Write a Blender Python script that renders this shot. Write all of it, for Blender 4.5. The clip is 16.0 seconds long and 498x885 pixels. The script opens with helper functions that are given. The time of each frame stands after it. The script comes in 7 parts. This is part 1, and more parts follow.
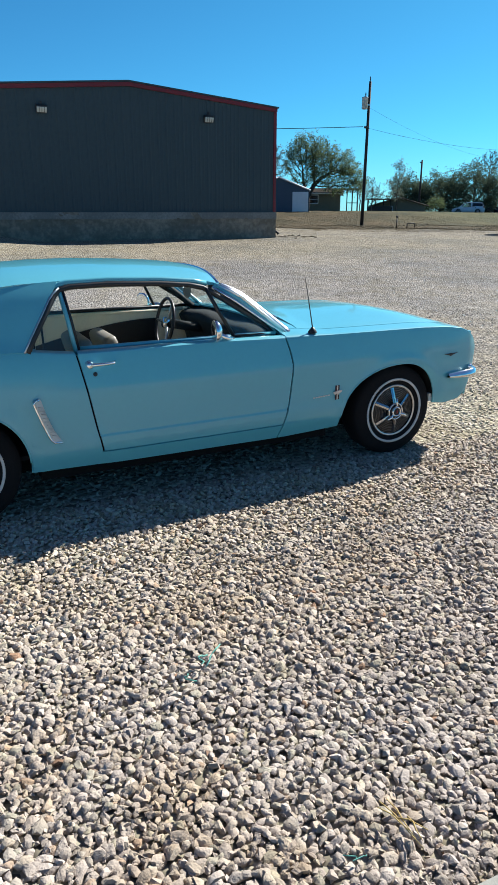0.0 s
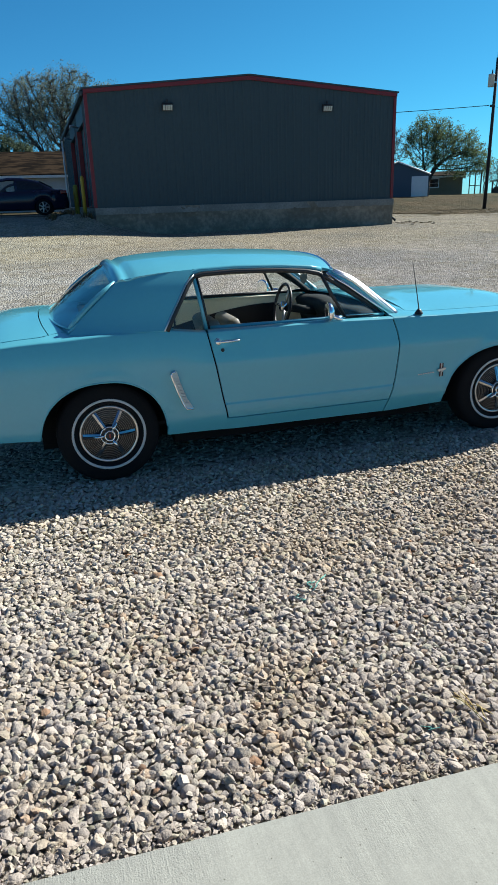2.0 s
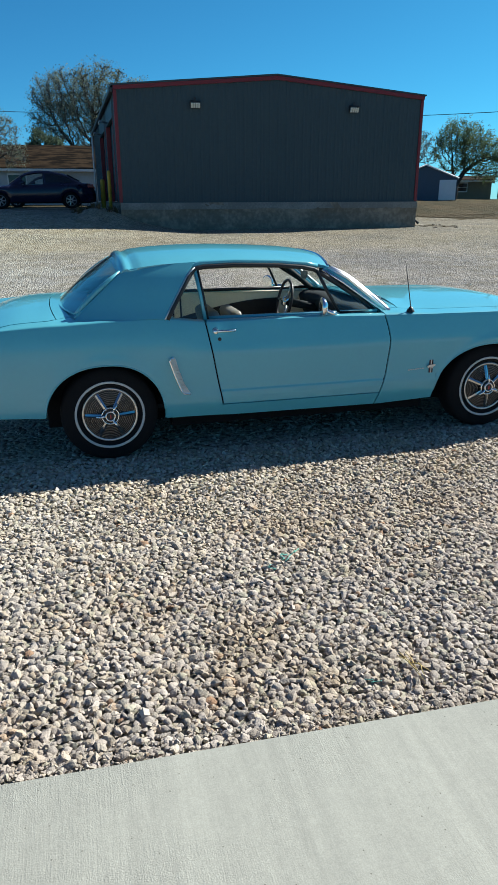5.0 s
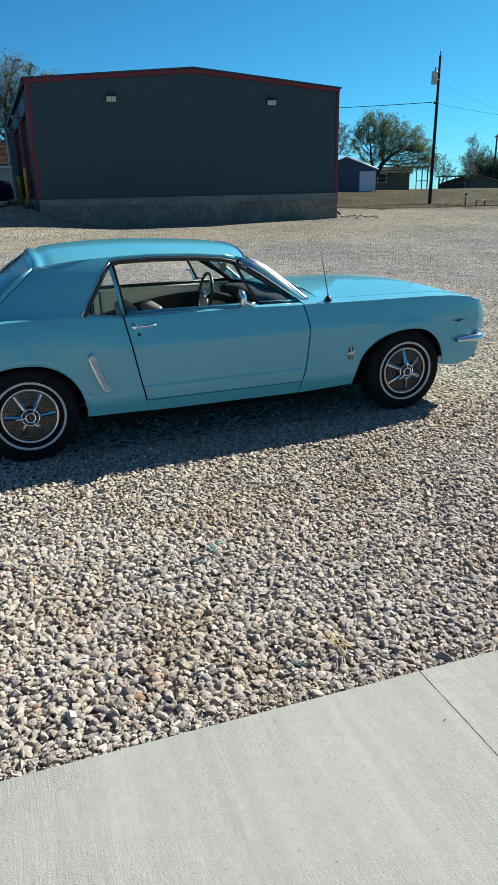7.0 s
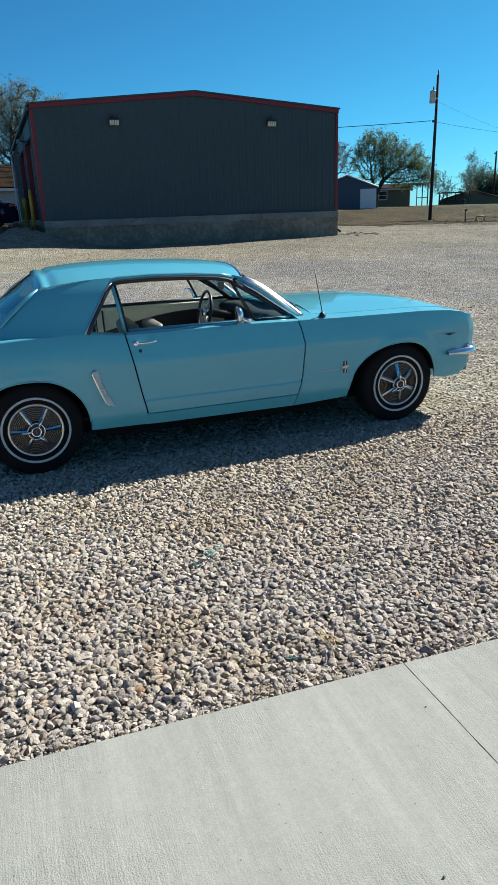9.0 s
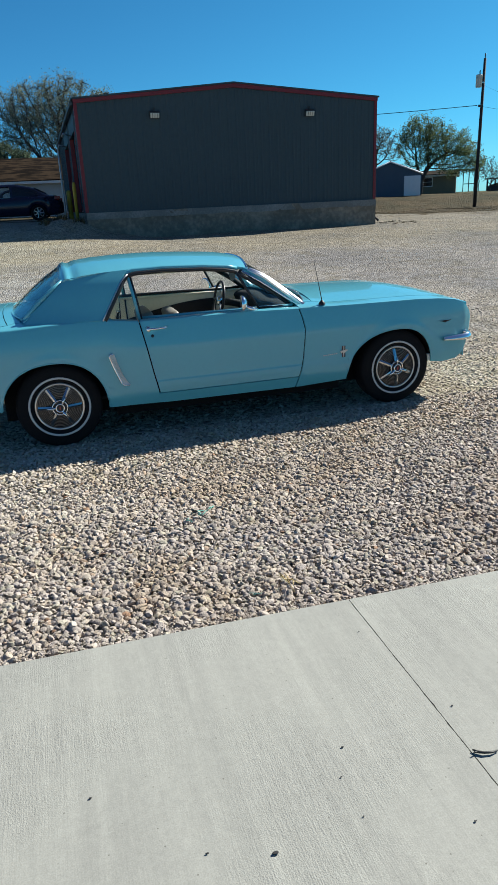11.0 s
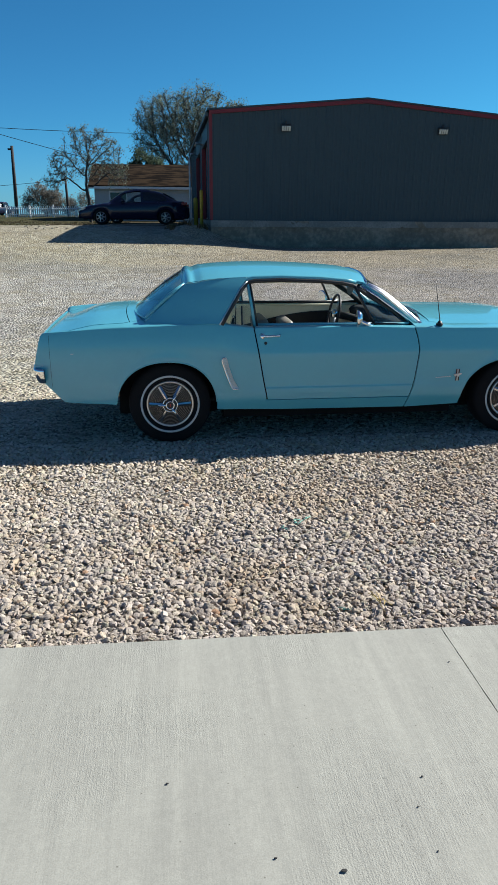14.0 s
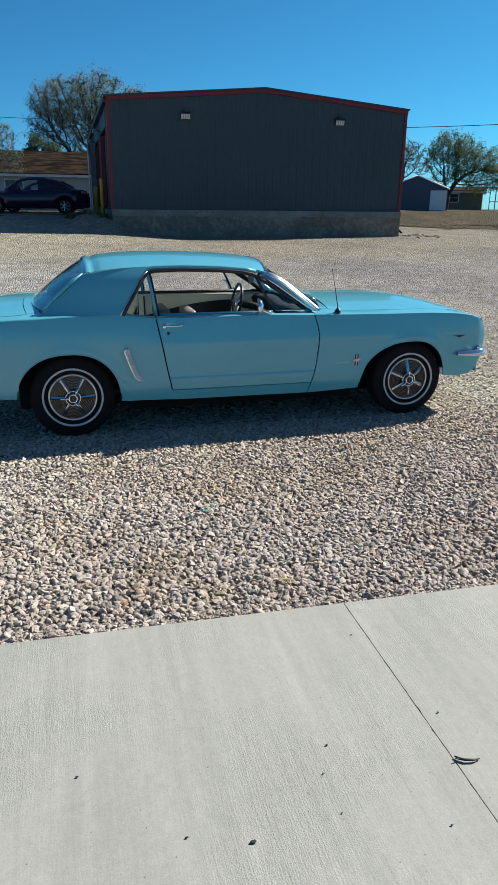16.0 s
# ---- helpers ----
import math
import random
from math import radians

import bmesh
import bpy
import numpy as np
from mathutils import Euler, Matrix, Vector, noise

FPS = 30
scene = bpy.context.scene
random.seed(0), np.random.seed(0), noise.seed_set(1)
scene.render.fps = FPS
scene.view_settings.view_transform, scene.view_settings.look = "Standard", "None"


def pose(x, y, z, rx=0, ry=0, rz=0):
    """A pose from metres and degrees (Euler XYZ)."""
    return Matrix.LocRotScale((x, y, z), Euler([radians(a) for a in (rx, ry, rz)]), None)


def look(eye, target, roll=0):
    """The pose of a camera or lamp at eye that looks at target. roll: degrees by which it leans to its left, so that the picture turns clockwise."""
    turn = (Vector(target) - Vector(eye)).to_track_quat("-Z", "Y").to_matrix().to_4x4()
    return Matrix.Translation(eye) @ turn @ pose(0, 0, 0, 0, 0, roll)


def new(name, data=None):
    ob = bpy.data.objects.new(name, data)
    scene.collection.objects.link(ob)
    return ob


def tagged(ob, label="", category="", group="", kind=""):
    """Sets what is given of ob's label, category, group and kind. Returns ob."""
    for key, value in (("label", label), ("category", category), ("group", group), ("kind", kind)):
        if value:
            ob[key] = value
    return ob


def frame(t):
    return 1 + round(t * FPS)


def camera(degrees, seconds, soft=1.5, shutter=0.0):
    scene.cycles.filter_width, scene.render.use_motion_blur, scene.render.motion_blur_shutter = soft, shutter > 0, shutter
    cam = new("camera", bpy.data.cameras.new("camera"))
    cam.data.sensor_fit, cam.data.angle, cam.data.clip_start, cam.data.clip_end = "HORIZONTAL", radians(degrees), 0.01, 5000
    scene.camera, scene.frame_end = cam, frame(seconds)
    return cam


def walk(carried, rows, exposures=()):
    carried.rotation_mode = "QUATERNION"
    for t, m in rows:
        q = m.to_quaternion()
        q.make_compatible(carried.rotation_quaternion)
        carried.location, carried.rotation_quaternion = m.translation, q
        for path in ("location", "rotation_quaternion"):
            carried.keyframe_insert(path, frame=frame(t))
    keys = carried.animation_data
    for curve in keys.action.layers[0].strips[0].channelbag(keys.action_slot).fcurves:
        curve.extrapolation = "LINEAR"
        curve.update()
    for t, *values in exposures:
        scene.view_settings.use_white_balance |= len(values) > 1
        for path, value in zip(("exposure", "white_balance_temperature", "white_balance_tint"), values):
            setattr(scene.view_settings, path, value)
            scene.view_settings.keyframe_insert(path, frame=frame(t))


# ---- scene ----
cam = camera(40.5, 16.0, soft=1.25)
PATH = [
    (0, (-0.078, -4.331, 1.594), (0.752, -2.631, 0.944), 0.1),
    (0.5, (0.029, -4.554, 1.612), (0.935, -2.902, 0.943), 0.9),
    (1, (0.02, -4.62, 1.614), (0.869, -2.935, 0.949), -1.6),
    (1.5, (-0.131, -4.698, 1.618), (0.552, -2.925, 0.992), -0.7),
    (2, (-0.266, -4.779, 1.627), (0.256, -2.97, 0.952), -1.8),
    (2.5, (-0.28, -4.897, 1.642), (-0.036, -3.036, 0.95), -0.1),
    (3, (-0.229, -5.001, 1.628), (-0.073, -3.13, 0.941), -0.2),
    (3.5, (-0.211, -5.025, 1.623), (0.019, -3.148, 0.97), -0.0),
    (4, (-0.186, -5.05, 1.625), (0.14, -3.195, 0.951), -0.4),
    (6.3, (-0.132, -5.07, 1.608), (0.452, -3.282, 0.929), -0.7),
    (6.5, (-0.114, -5.083, 1.609), (0.48, -3.301, 0.922), -1.3),
    (7, (-0.096, -5.09, 1.607), (0.545, -3.327, 0.913), -1.3),
    (7.5, (-0.082, -5.098, 1.606), (0.611, -3.347, 0.932), -1.5),
    (8, (-0.067, -5.111, 1.605), (0.634, -3.371, 0.911), -2.3),
    (8.5, (-0.077, -5.166, 1.616), (0.677, -3.435, 0.958), -1.3),
    (9, (-0.107, -5.26, 1.628), (0.527, -3.477, 0.98), -2.0),
    (9.2, (-0.116, -5.326, 1.626), (0.532, -3.566, 0.932), -2.6),
    (11.3, (0.042, -5.802, 1.679), (0.501, -3.974, 1.009), -2.0),
    (11.5, (0.022, -5.799, 1.67), (0.445, -3.963, 0.999), -1.4),
    (12, (0.002, -5.803, 1.673), (0.345, -3.95, 1.005), -0.6),
    (12.5, (-0.004, -5.797, 1.671), (0.24, -3.932, 0.99), -0.1),
    (13, (-0.005, -5.791, 1.669), (0.17, -3.912, 1.007), -0.1),
    (13.5, (0.0, -5.793, 1.676), (0.176, -3.904, 1.042), 0.2),
    (14, (-0.008, -5.804, 1.672), (0.223, -3.922, 1.037), 0.4),
    (14.5, (-0.003, -5.827, 1.676), (0.34, -3.965, 1.03), 0.7),
    (15, (0.004, -5.839, 1.67), (0.463, -4.005, 1.017), 1.0),
    (15.5, (0.026, -5.85, 1.671), (0.522, -4.022, 1.028), 0.3),
    (16, (0.037, -5.842, 1.672), (0.517, -4.016, 1.012), 0.6),
]
walk(cam, [(t, look(eye, target, roll)) for t, eye, target, roll in PATH], [(0.0, 0.98, 6500, 10.5), (1.0, 0.90, 6460, 9), (3.0, 0.83, 6430, 6), (4.0, 0.84, 6420, 5.5), (7.0, 0.84, 6460, 7.5), (9.0, 0.81, 6460, 7.5), (11.5, 0.76, 6500, 10), (12.5, 0.75, 6530, 12), (13.0, 0.76, 6530, 11), (13.5, 0.75, 6500, 10), (16.0, 0.76, 6500, 11)])


# ---- world, sun, exposure ----
SUN = Vector((1.25, 0.45, 1.0)).normalized()
world = bpy.data.worlds.new("sky")
scene.world = world
world.use_nodes = True
wn = world.node_tree.nodes
sky = wn.new("ShaderNodeTexSky")
sky.sky_type = "NISHITA"
sky.sun_disc = False
sky.sun_elevation = math.asin(SUN.z)
sky.sun_rotation = math.atan2(SUN.x, SUN.y)
sky.air_density, sky.dust_density, sky.ozone_density, sky.altitude = 1.0, 2.0, 6.0, 2500
wn["Background"].inputs[1].default_value = 0.075
# the sky's colour: deep blue low down, paling a little towards the zenith
aim, split, hue, tint = wn.new("ShaderNodeTexCoord"), wn.new("ShaderNodeSeparateXYZ"), wn.new("ShaderNodeValToRGB"), wn.new("ShaderNodeMix")
while len(hue.color_ramp.elements) < 5:
    hue.color_ramp.elements.new(0.5)
for stop, (at, col) in zip(hue.color_ramp.elements, ((0.0, (0.33, 0.77, 0.93)), (0.10, (0.26, 0.815, 0.895)), (0.30, (0.245, 0.82, 0.88)), (0.55, (0.52, 0.72, 0.80)), (1.0, (0.80, 0.70, 0.74)))):
    stop.position, stop.color = at, (*col, 1.0)
tint.data_type, tint.blend_type = "RGBA", "MULTIPLY"
tint.inputs[0].default_value = 1.0
world.node_tree.links.new(aim.outputs["Generated"], split.inputs[0])
world.node_tree.links.new(split.outputs["Z"], hue.inputs[0])
world.node_tree.links.new(hue.outputs[0], tint.inputs[7])
world.node_tree.links.new(sky.outputs[0], tint.inputs[6])
# deeper blue away from the sun, paler towards it
turn_, side_hue, tint2 = wn.new("ShaderNodeMapRange"), wn.new("ShaderNodeValToRGB"), wn.new("ShaderNodeMix")
turn_.inputs[1].default_value, turn_.inputs[2].default_value = -0.35, 0.65
side_hue.color_ramp.elements[0].color, side_hue.color_ramp.elements[1].color = (1.0, 0.89, 0.96, 1.0), (1.0, 1.0, 0.97, 1.0)
tint2.data_type, tint2.blend_type = "RGBA", "MULTIPLY"
tint2.inputs[0].default_value = 1.0
world.node_tree.links.new(split.outputs["X"], turn_.inputs[0])
world.node_tree.links.new(turn_.outputs[0], side_hue.inputs[0])
world.node_tree.links.new(side_hue.outputs[0], tint2.inputs[7])
world.node_tree.links.new(tint.outputs[2], tint2.inputs[6])
world.node_tree.links.new(tint2.outputs[2], wn["Background"].inputs[0])
lamp = bpy.data.lights.new("sun", "SUN")
lamp.energy, lamp.angle, lamp.color = 5.0, radians(0.53), (0.985, 0.97, 0.905)
sun = new("sun", lamp)
sun.matrix_world = look(SUN * 60, (0, 0, 0))

# ---- materials ----


def ramp(nodes, stops):
    node = nodes.new("ShaderNodeValToRGB")
    e = node.color_ramp.elements
    while len(e) < len(stops):
        e.new(0.5)
    for el, (pos, col) in zip(e, stops):
        el.position, el.color = pos, (*col[:3], 1.0)
    return node


def material(name, base, rough=0.6, metal=0.0, spread=0.12, scales=(3.0, 60.0), bump=0.0, bump_scale=80.0, coat=0.0, second=None, island=0.0, rand=0.0, spec=0.5):
    """A surface with colour varied at two scales; second: a stain colour; island, rand: variation per loose piece or per object."""
    m = bpy.data.materials.new(name)
    m.use_nodes = True
    n, l = m.node_tree.nodes, m.node_tree.links
    b = n["Principled BSDF"]
    b.inputs["Metallic"].default_value = metal
    b.inputs["Specular IOR Level"].default_value = spec
    b.inputs["Coat Weight"].default_value = coat
    b.inputs["Coat Roughness"].default_value = 0.04
    tc = n.new("ShaderNodeTexCoord")
    dark = tuple(c * (1 - spread) for c in base[:3])
    light = tuple(min(1, c * (1 + spread)) for c in base[:3])
    big, fine = n.new("ShaderNodeTexNoise"), n.new("ShaderNodeTexNoise")
    for node, sc, det in ((big, scales[0], 5), (fine, scales[1], 3)):
        node.inputs["Scale"].default_value = sc
        node.inputs["Detail"].default_value = det
        l.new(tc.outputs["Object"], node.inputs["Vector"])
    mid = n.new("ShaderNodeMath")
    mid.operation = "MULTIPLY_ADD"
    mid.inputs[1].default_value = 0.45
    half = n.new("ShaderNodeMath")
    half.operation = "MULTIPLY"
    half.inputs[1].default_value = 0.55
    l.new(big.outputs["Fac"], half.inputs[0])
    l.new(fine.outputs["Fac"], mid.inputs[0])
    l.new(half.outputs[0], mid.inputs[2])
    fac = mid.outputs[0]
    if island or rand:
        src = n.new("ShaderNodeNewGeometry").outputs["Random Per Island"] if island else n.new("ShaderNodeObjectInfo").outputs["Random"]
        mixer = n.new("ShaderNodeMix")
        mixer.inputs[0].default_value = island or rand
        l.new(fac, mixer.inputs[2])
        l.new(src, mixer.inputs[3])
        fac = mixer.outputs[0]
    r = ramp(n, [(0.3, dark), (0.7, light)] if not second else [(0.25, second), (0.48, dark), (0.75, light)])
    l.new(fac, r.inputs[0])
    l.new(r.outputs[0], b.inputs["Base Color"])
    ro = n.new("ShaderNodeMapRange")
    ro.inputs[3].default_value, ro.inputs[4].default_value = max(0.02, rough - 0.07), min(1, rough + 0.07)
    l.new(big.outputs["Fac"], ro.inputs[0])
    l.new(ro.outputs[0], b.inputs["Roughness"])
    if bump:
        bn, bt = n.new("ShaderNodeBump"), n.new("ShaderNodeTexNoise")
        bt.inputs["Scale"].default_value, bt.inputs["Detail"].default_value = bump_scale, 6
        bn.inputs["Strength"].default_value, bn.inputs["Distance"].default_value = bump, 0.01
        l.new(tc.outputs["Object"], bt.inputs["Vector"])
        l.new(bt.outputs["Fac"], bn.inputs["Height"])
        l.new(bn.outputs[0], b.inputs["Normal"])
    return m


def glass(name, tint=(0.9, 0.95, 0.95), rough=0.0):
    m = bpy.data.materials.new(name)
    m.use_nodes = True
    n, l = m.node_tree.nodes, m.node_tree.links
    n.remove(n["Principled BSDF"])
    clear, shine, mixer, fres = n.new("ShaderNodeBsdfTransparent"), n.new("ShaderNodeBsdfGlossy"), n.new("ShaderNodeMixShader"), n.new("ShaderNodeLayerWeight")
    clear.inputs["Color"].default_value = (*tint, 1)
    shine.inputs["Roughness"].default_value = rough
    fres.inputs["Blend"].default_value = 0.5
    power, lift = n.new("ShaderNodeMath"), n.new("ShaderNodeMath")
    power.operation, lift.operation = "POWER", "MULTIPLY_ADD"
    power.inputs[1].default_value = 5.0
    lift.inputs[1].default_value, lift.inputs[2].default_value = 0.75, 0.03
    l.new(fres.outputs["Facing"], power.inputs[0])
    l.new(power.outputs[0], lift.inputs[0])
    l.new(lift.outputs[0], mixer.inputs[0])
    l.new(clear.outputs[0], mixer.inputs[1])
    l.new(shine.outputs[0], mixer.inputs[2])
    l.new(mixer.outputs[0], n["Material Output"].inputs[0])
    return m


def leaf_material(name, base):
    """Thin leaves that let some light through, varied leaf by leaf."""
    m = bpy.data.materials.new(name)
    m.use_nodes = True
    n, l = m.node_tree.nodes, m.node_tree.links
    n.remove(n["Principled BSDF"])
    geo = n.new("ShaderNodeNewGeometry")
    r = ramp(n, [(0.0, tuple(c * 0.45 for c in base)), (0.55, base), (0.85, (base[0] * 1.2, base[1] * 1.15, base[2] * 1.1)), (1.0, (base[0] * 1.5, base[1] * 1.3, base[2] * 1.1))])
    l.new(geo.outputs["Random Per Island"], r.inputs[0])
    d, t, x = n.new("ShaderNodeBsdfDiffuse"), n.new("ShaderNodeBsdfTranslucent"), n.new("ShaderNodeMixShader")
    x.inputs[0].default_value = 0.5
    l.new(r.outputs[0], d.inputs[0])
    l.new(r.outputs[0], t.inputs[0])
    l.new(d.outputs[0], x.inputs[1])
    l.new(t.outputs[0], x.inputs[2])
    l.new(x.outputs[0], n["Material Output"].inputs[0])
    return m


PAINT = material("turquoise_car_paint", (0.098, 0.408, 0.490), 0.36, metal=0.0, spread=0.03, scales=(1.5, 40), coat=0.8)
PAINT.node_tree.nodes["Principled BSDF"].inputs["Coat Roughness"].default_value = 0.06
CHROME = material("chrome", (0.78, 0.79, 0.8), 0.09, metal=1.0, spread=0.04)
TRIM = material("polished_screen_trim", (0.82, 0.83, 0.84), 0.32, metal=1.0, spread=0.04)
BRIGHT = material("satin_bright_trim", (0.52, 0.52, 0.51), 0.38, metal=0.85, spread=0.1, scales=(20, 200), bump=0.3, bump_scale=260)
DULL = material("dull_bright_metal", (0.55, 0.56, 0.57), 0.3, metal=1.0, spread=0.08)
RUBBER = material("tyre_rubber", (0.008, 0.008, 0.009), 0.85, spec=0.2, spread=0.3, scales=(8, 90), bump=0.2, bump_scale=150)
WHITEWALL = material("whitewall", (0.55, 0.55, 0.53), 0.6, spread=0.06)
BLACK = material("black_trim", (0.014, 0.014, 0.016), 0.45, spread=0.2)
UNDER = material("underbody", (0.012, 0.012, 0.012), 0.95, spread=0.3, spec=0.08)
# spoke chrome with a darker colour in place of the shaded ground it mirrors
SPOKE = material("shade_toned_spoke_chrome", (0.42, 0.43, 0.45), 0.14, metal=1.0, spread=0.08)
COVER = material("darkened_wheel_metal", (0.17, 0.175, 0.18), 0.28, metal=0.85, spread=0.1)
GROOVE = material("wheel_cover_recess", (0.012, 0.012, 0.014), 0.4, metal=0.2, spread=0.2)
CREAM = material("cream_vinyl", (0.88, 0.82, 0.62), 0.5, spread=0.06, bump=0.1, bump_scale=300)
SEAT = material("grey_beige_seat_vinyl", (0.20, 0.19, 0.16), 0.5, spread=0.08, bump=0.1, bump_scale=250)
DASH = material("dark_teal_dash_pad", (0.009, 0.018, 0.020), 0.8, spread=0.15, bump=0.15, bump_scale=400)
CARPET = material("black_carpet", (0.015, 0.015, 0.016), 0.95, spread=0.3)
GLASS = glass("car_glass", (0.90, 0.95, 0.95))
BADGERED = material("dull_red_badge_enamel", (0.06, 0.02, 0.025), 0.4)
RED = material("red_enamel", (0.4, 0.03, 0.03), 0.35)
STONE = material("crushed_limestone", (0.366, 0.329, 0.304), 0.85, spread=0.21, scales=(14, 90), island=0.5, bump=0.6, bump_scale=130)
CAPSTONE = material("pale_cast_concrete", (0.25, 0.245, 0.225), 0.9, spread=0.25, scales=(1.2, 14), second=(0.15, 0.15, 0.14), bump=0.6, bump_scale=12)
FOUND = material("weathered_foundation_concrete", (0.285, 0.242, 0.188), 0.9, spread=0.35, scales=(1.1, 8), second=(0.115, 0.098, 0.072), bump=0.8, bump_scale=9)
SIDING = material("charcoal_steel_siding", (0.047, 0.070, 0.079), 0.55, spread=0.10, scales=(0.5, 9), spec=0.3)
REDTRIM = material("dark_red_steel_trim", (0.19, 0.014, 0.020), 0.5, spread=0.12)
ROOFSTEEL = material("galvanised_roof_steel", (0.35, 0.36, 0.37), 0.4, metal=0.6, spread=0.1)
YELLOW = material("faded_yellow_paint", (0.50, 0.33, 0.035), 0.6, spread=0.15, bump=0.2)
BARK = material("grey_brown_bark", (0.048, 0.044, 0.041), 0.9, spread=0.3, scales=(4, 30), bump=0.6, bump_scale=25)
POLEWOOD = material("creosoted_pole_wood", (0.032, 0.027, 0.027), 0.85, spread=0.3, scales=(2, 25), bump=0.4)
LEAF = leaf_material("dull_green_leaves", (0.155, 0.205, 0.105))
LEAFDRY = leaf_material("thinning_olive_leaves", (0.185, 0.225, 0.180))
TWIG = material("grey_twig_bark", (0.125, 0.128, 0.125), 0.9, spread=0.25, island=0.6)
LEAFBROWN = leaf_material("grey_brown_dead_leaves", (0.215, 0.20, 0.175))
LEAFDARK = leaf_material("dark_evergreen_leaves", (0.098, 0.138, 0.098))
# white house boards, darkened in colour for the shade under eave and leaves
HOUSEBOARD = material("shade_toned_white_boards", (0.42, 0.45, 0.47), 0.7, spread=0.10, scales=(0.8, 12), bump=0.1)
WHITEPAINT = material("white_painted_boards", (0.74, 0.75, 0.75), 0.6, spread=0.06, bump=0.1)
BLUEGREY = material("blue_grey_siding", (0.072, 0.098, 0.130), 0.7, spread=0.08)
TANWALL = material("tan_brick_wall", (0.20, 0.175, 0.125), 0.85, spread=0.15, scales=(2, 20))
NAVY = material("dark_navy_car_paint", (0.005, 0.008, 0.030), 0.25, spread=0.1, coat=0.15)
DARKGLASS = material("tinted_car_glass", (0.012, 0.014, 0.016), 0.06, spread=0.1)
SILVER = material("silver_car_paint", (0.66, 0.68, 0.70), 0.35, metal=0.0, coat=0.6, spread=0.05)
ALLOY = material("alloy_wheel", (0.5, 0.5, 0.5), 0.35, metal=0.8)
CONTAINER = material("grey_painted_panel", (0.098, 0.106, 0.116), 0.55, spread=0.1, scales=(0.6, 8))
WIRE = material("cable", (0.012, 0.012, 0.014), 0.95, spec=0.05)
STRAW = material("dry_straw", (0.45, 0.33, 0.12), 0.8)
LAMPLENS = material("lamp_lens", (0.62, 0.62, 0.55), 0.25, spread=0.1)
BRONZE = material("dark_bronze_housing", (0.03, 0.028, 0.026), 0.5)
TAILLENS = material("red_tail_lens", (0.25, 0.01, 0.01), 0.2)
FARROOF = material("faded_brown_roof", (0.075, 0.066, 0.060), 0.95, spread=0.25, scales=(0.8, 8), spec=0.05)
DRYGRASS = material("grass_tufts", (0.078, 0.058, 0.025), 0.9, spread=0.4, island=0.7)


def gravel_tone_by_place(m, source):
    """Multiplies the gravel's colour by wavering ramps over x and y: pale at one end, dull grey across the drive, tan
    before the building.
    """
    n, l = m.node_tree.nodes, m.node_tree.links
    tc, xyz, wob = n.new("ShaderNodeTexCoord"), n.new("ShaderNodeSeparateXYZ"), n.new("ShaderNodeTexNoise")
    wob.inputs["Scale"].default_value, wob.inputs["Detail"].default_value = 0.55, 5
    mp = n.new("ShaderNodeMapping")
    mp.inputs["Scale"].default_value = (0.5, 1.6, 1.0)
    l.new(tc.outputs["Object"], xyz.inputs[0])
    l.new(tc.outputs["Object"], mp.inputs[0])
    l.new(mp.outputs[0], wob.inputs["Vector"])
    out = source
    for axis, lo, hi, sway, stops in (("X", -6.0, 14.0, 9.0, ((0.20, (1.26, 1.275, 1.24)), (0.36, (1.09, 1.08, 1.06)), (0.60, (0.95, 0.92, 0.905)), (0.90, (0.84, 0.825, 0.825)))), ("Y", -4.0, 22.0, 4.0, ((0.05, (0.87, 0.86, 0.85)), (0.115, (1.13, 1.11, 1.03)), (0.26, (0.98, 0.99, 1.03)), (0.38, (0.95, 0.97, 1.07)), (0.56, (0.93, 0.95, 1.05)), (0.70, (0.95, 0.935, 0.89)), (0.92, (0.94, 0.915, 0.86))))):
        sw, mr, mu = n.new("ShaderNodeMath"), n.new("ShaderNodeMapRange"), n.new("ShaderNodeMix")
        sw.operation = "MULTIPLY_ADD"
        sw.inputs[1].default_value = sway
        l.new(wob.outputs["Fac"], sw.inputs[0])
        l.new(xyz.outputs[axis], sw.inputs[2])
        mr.inputs[1].default_value, mr.inputs[2].default_value = lo + sway / 2, hi + sway / 2
        l.new(sw.outputs[0], mr.inputs[0])
        r = ramp(n, stops)
        l.new(mr.outputs[0], r.inputs[0])
        mu.data_type, mu.blend_type = "RGBA", "MULTIPLY"
        mu.inputs[0].default_value = 1.0
        l.new(out, mu.inputs[6])
        l.new(r.outputs[0], mu.inputs[7])
        out = mu.outputs[2]
    return mu


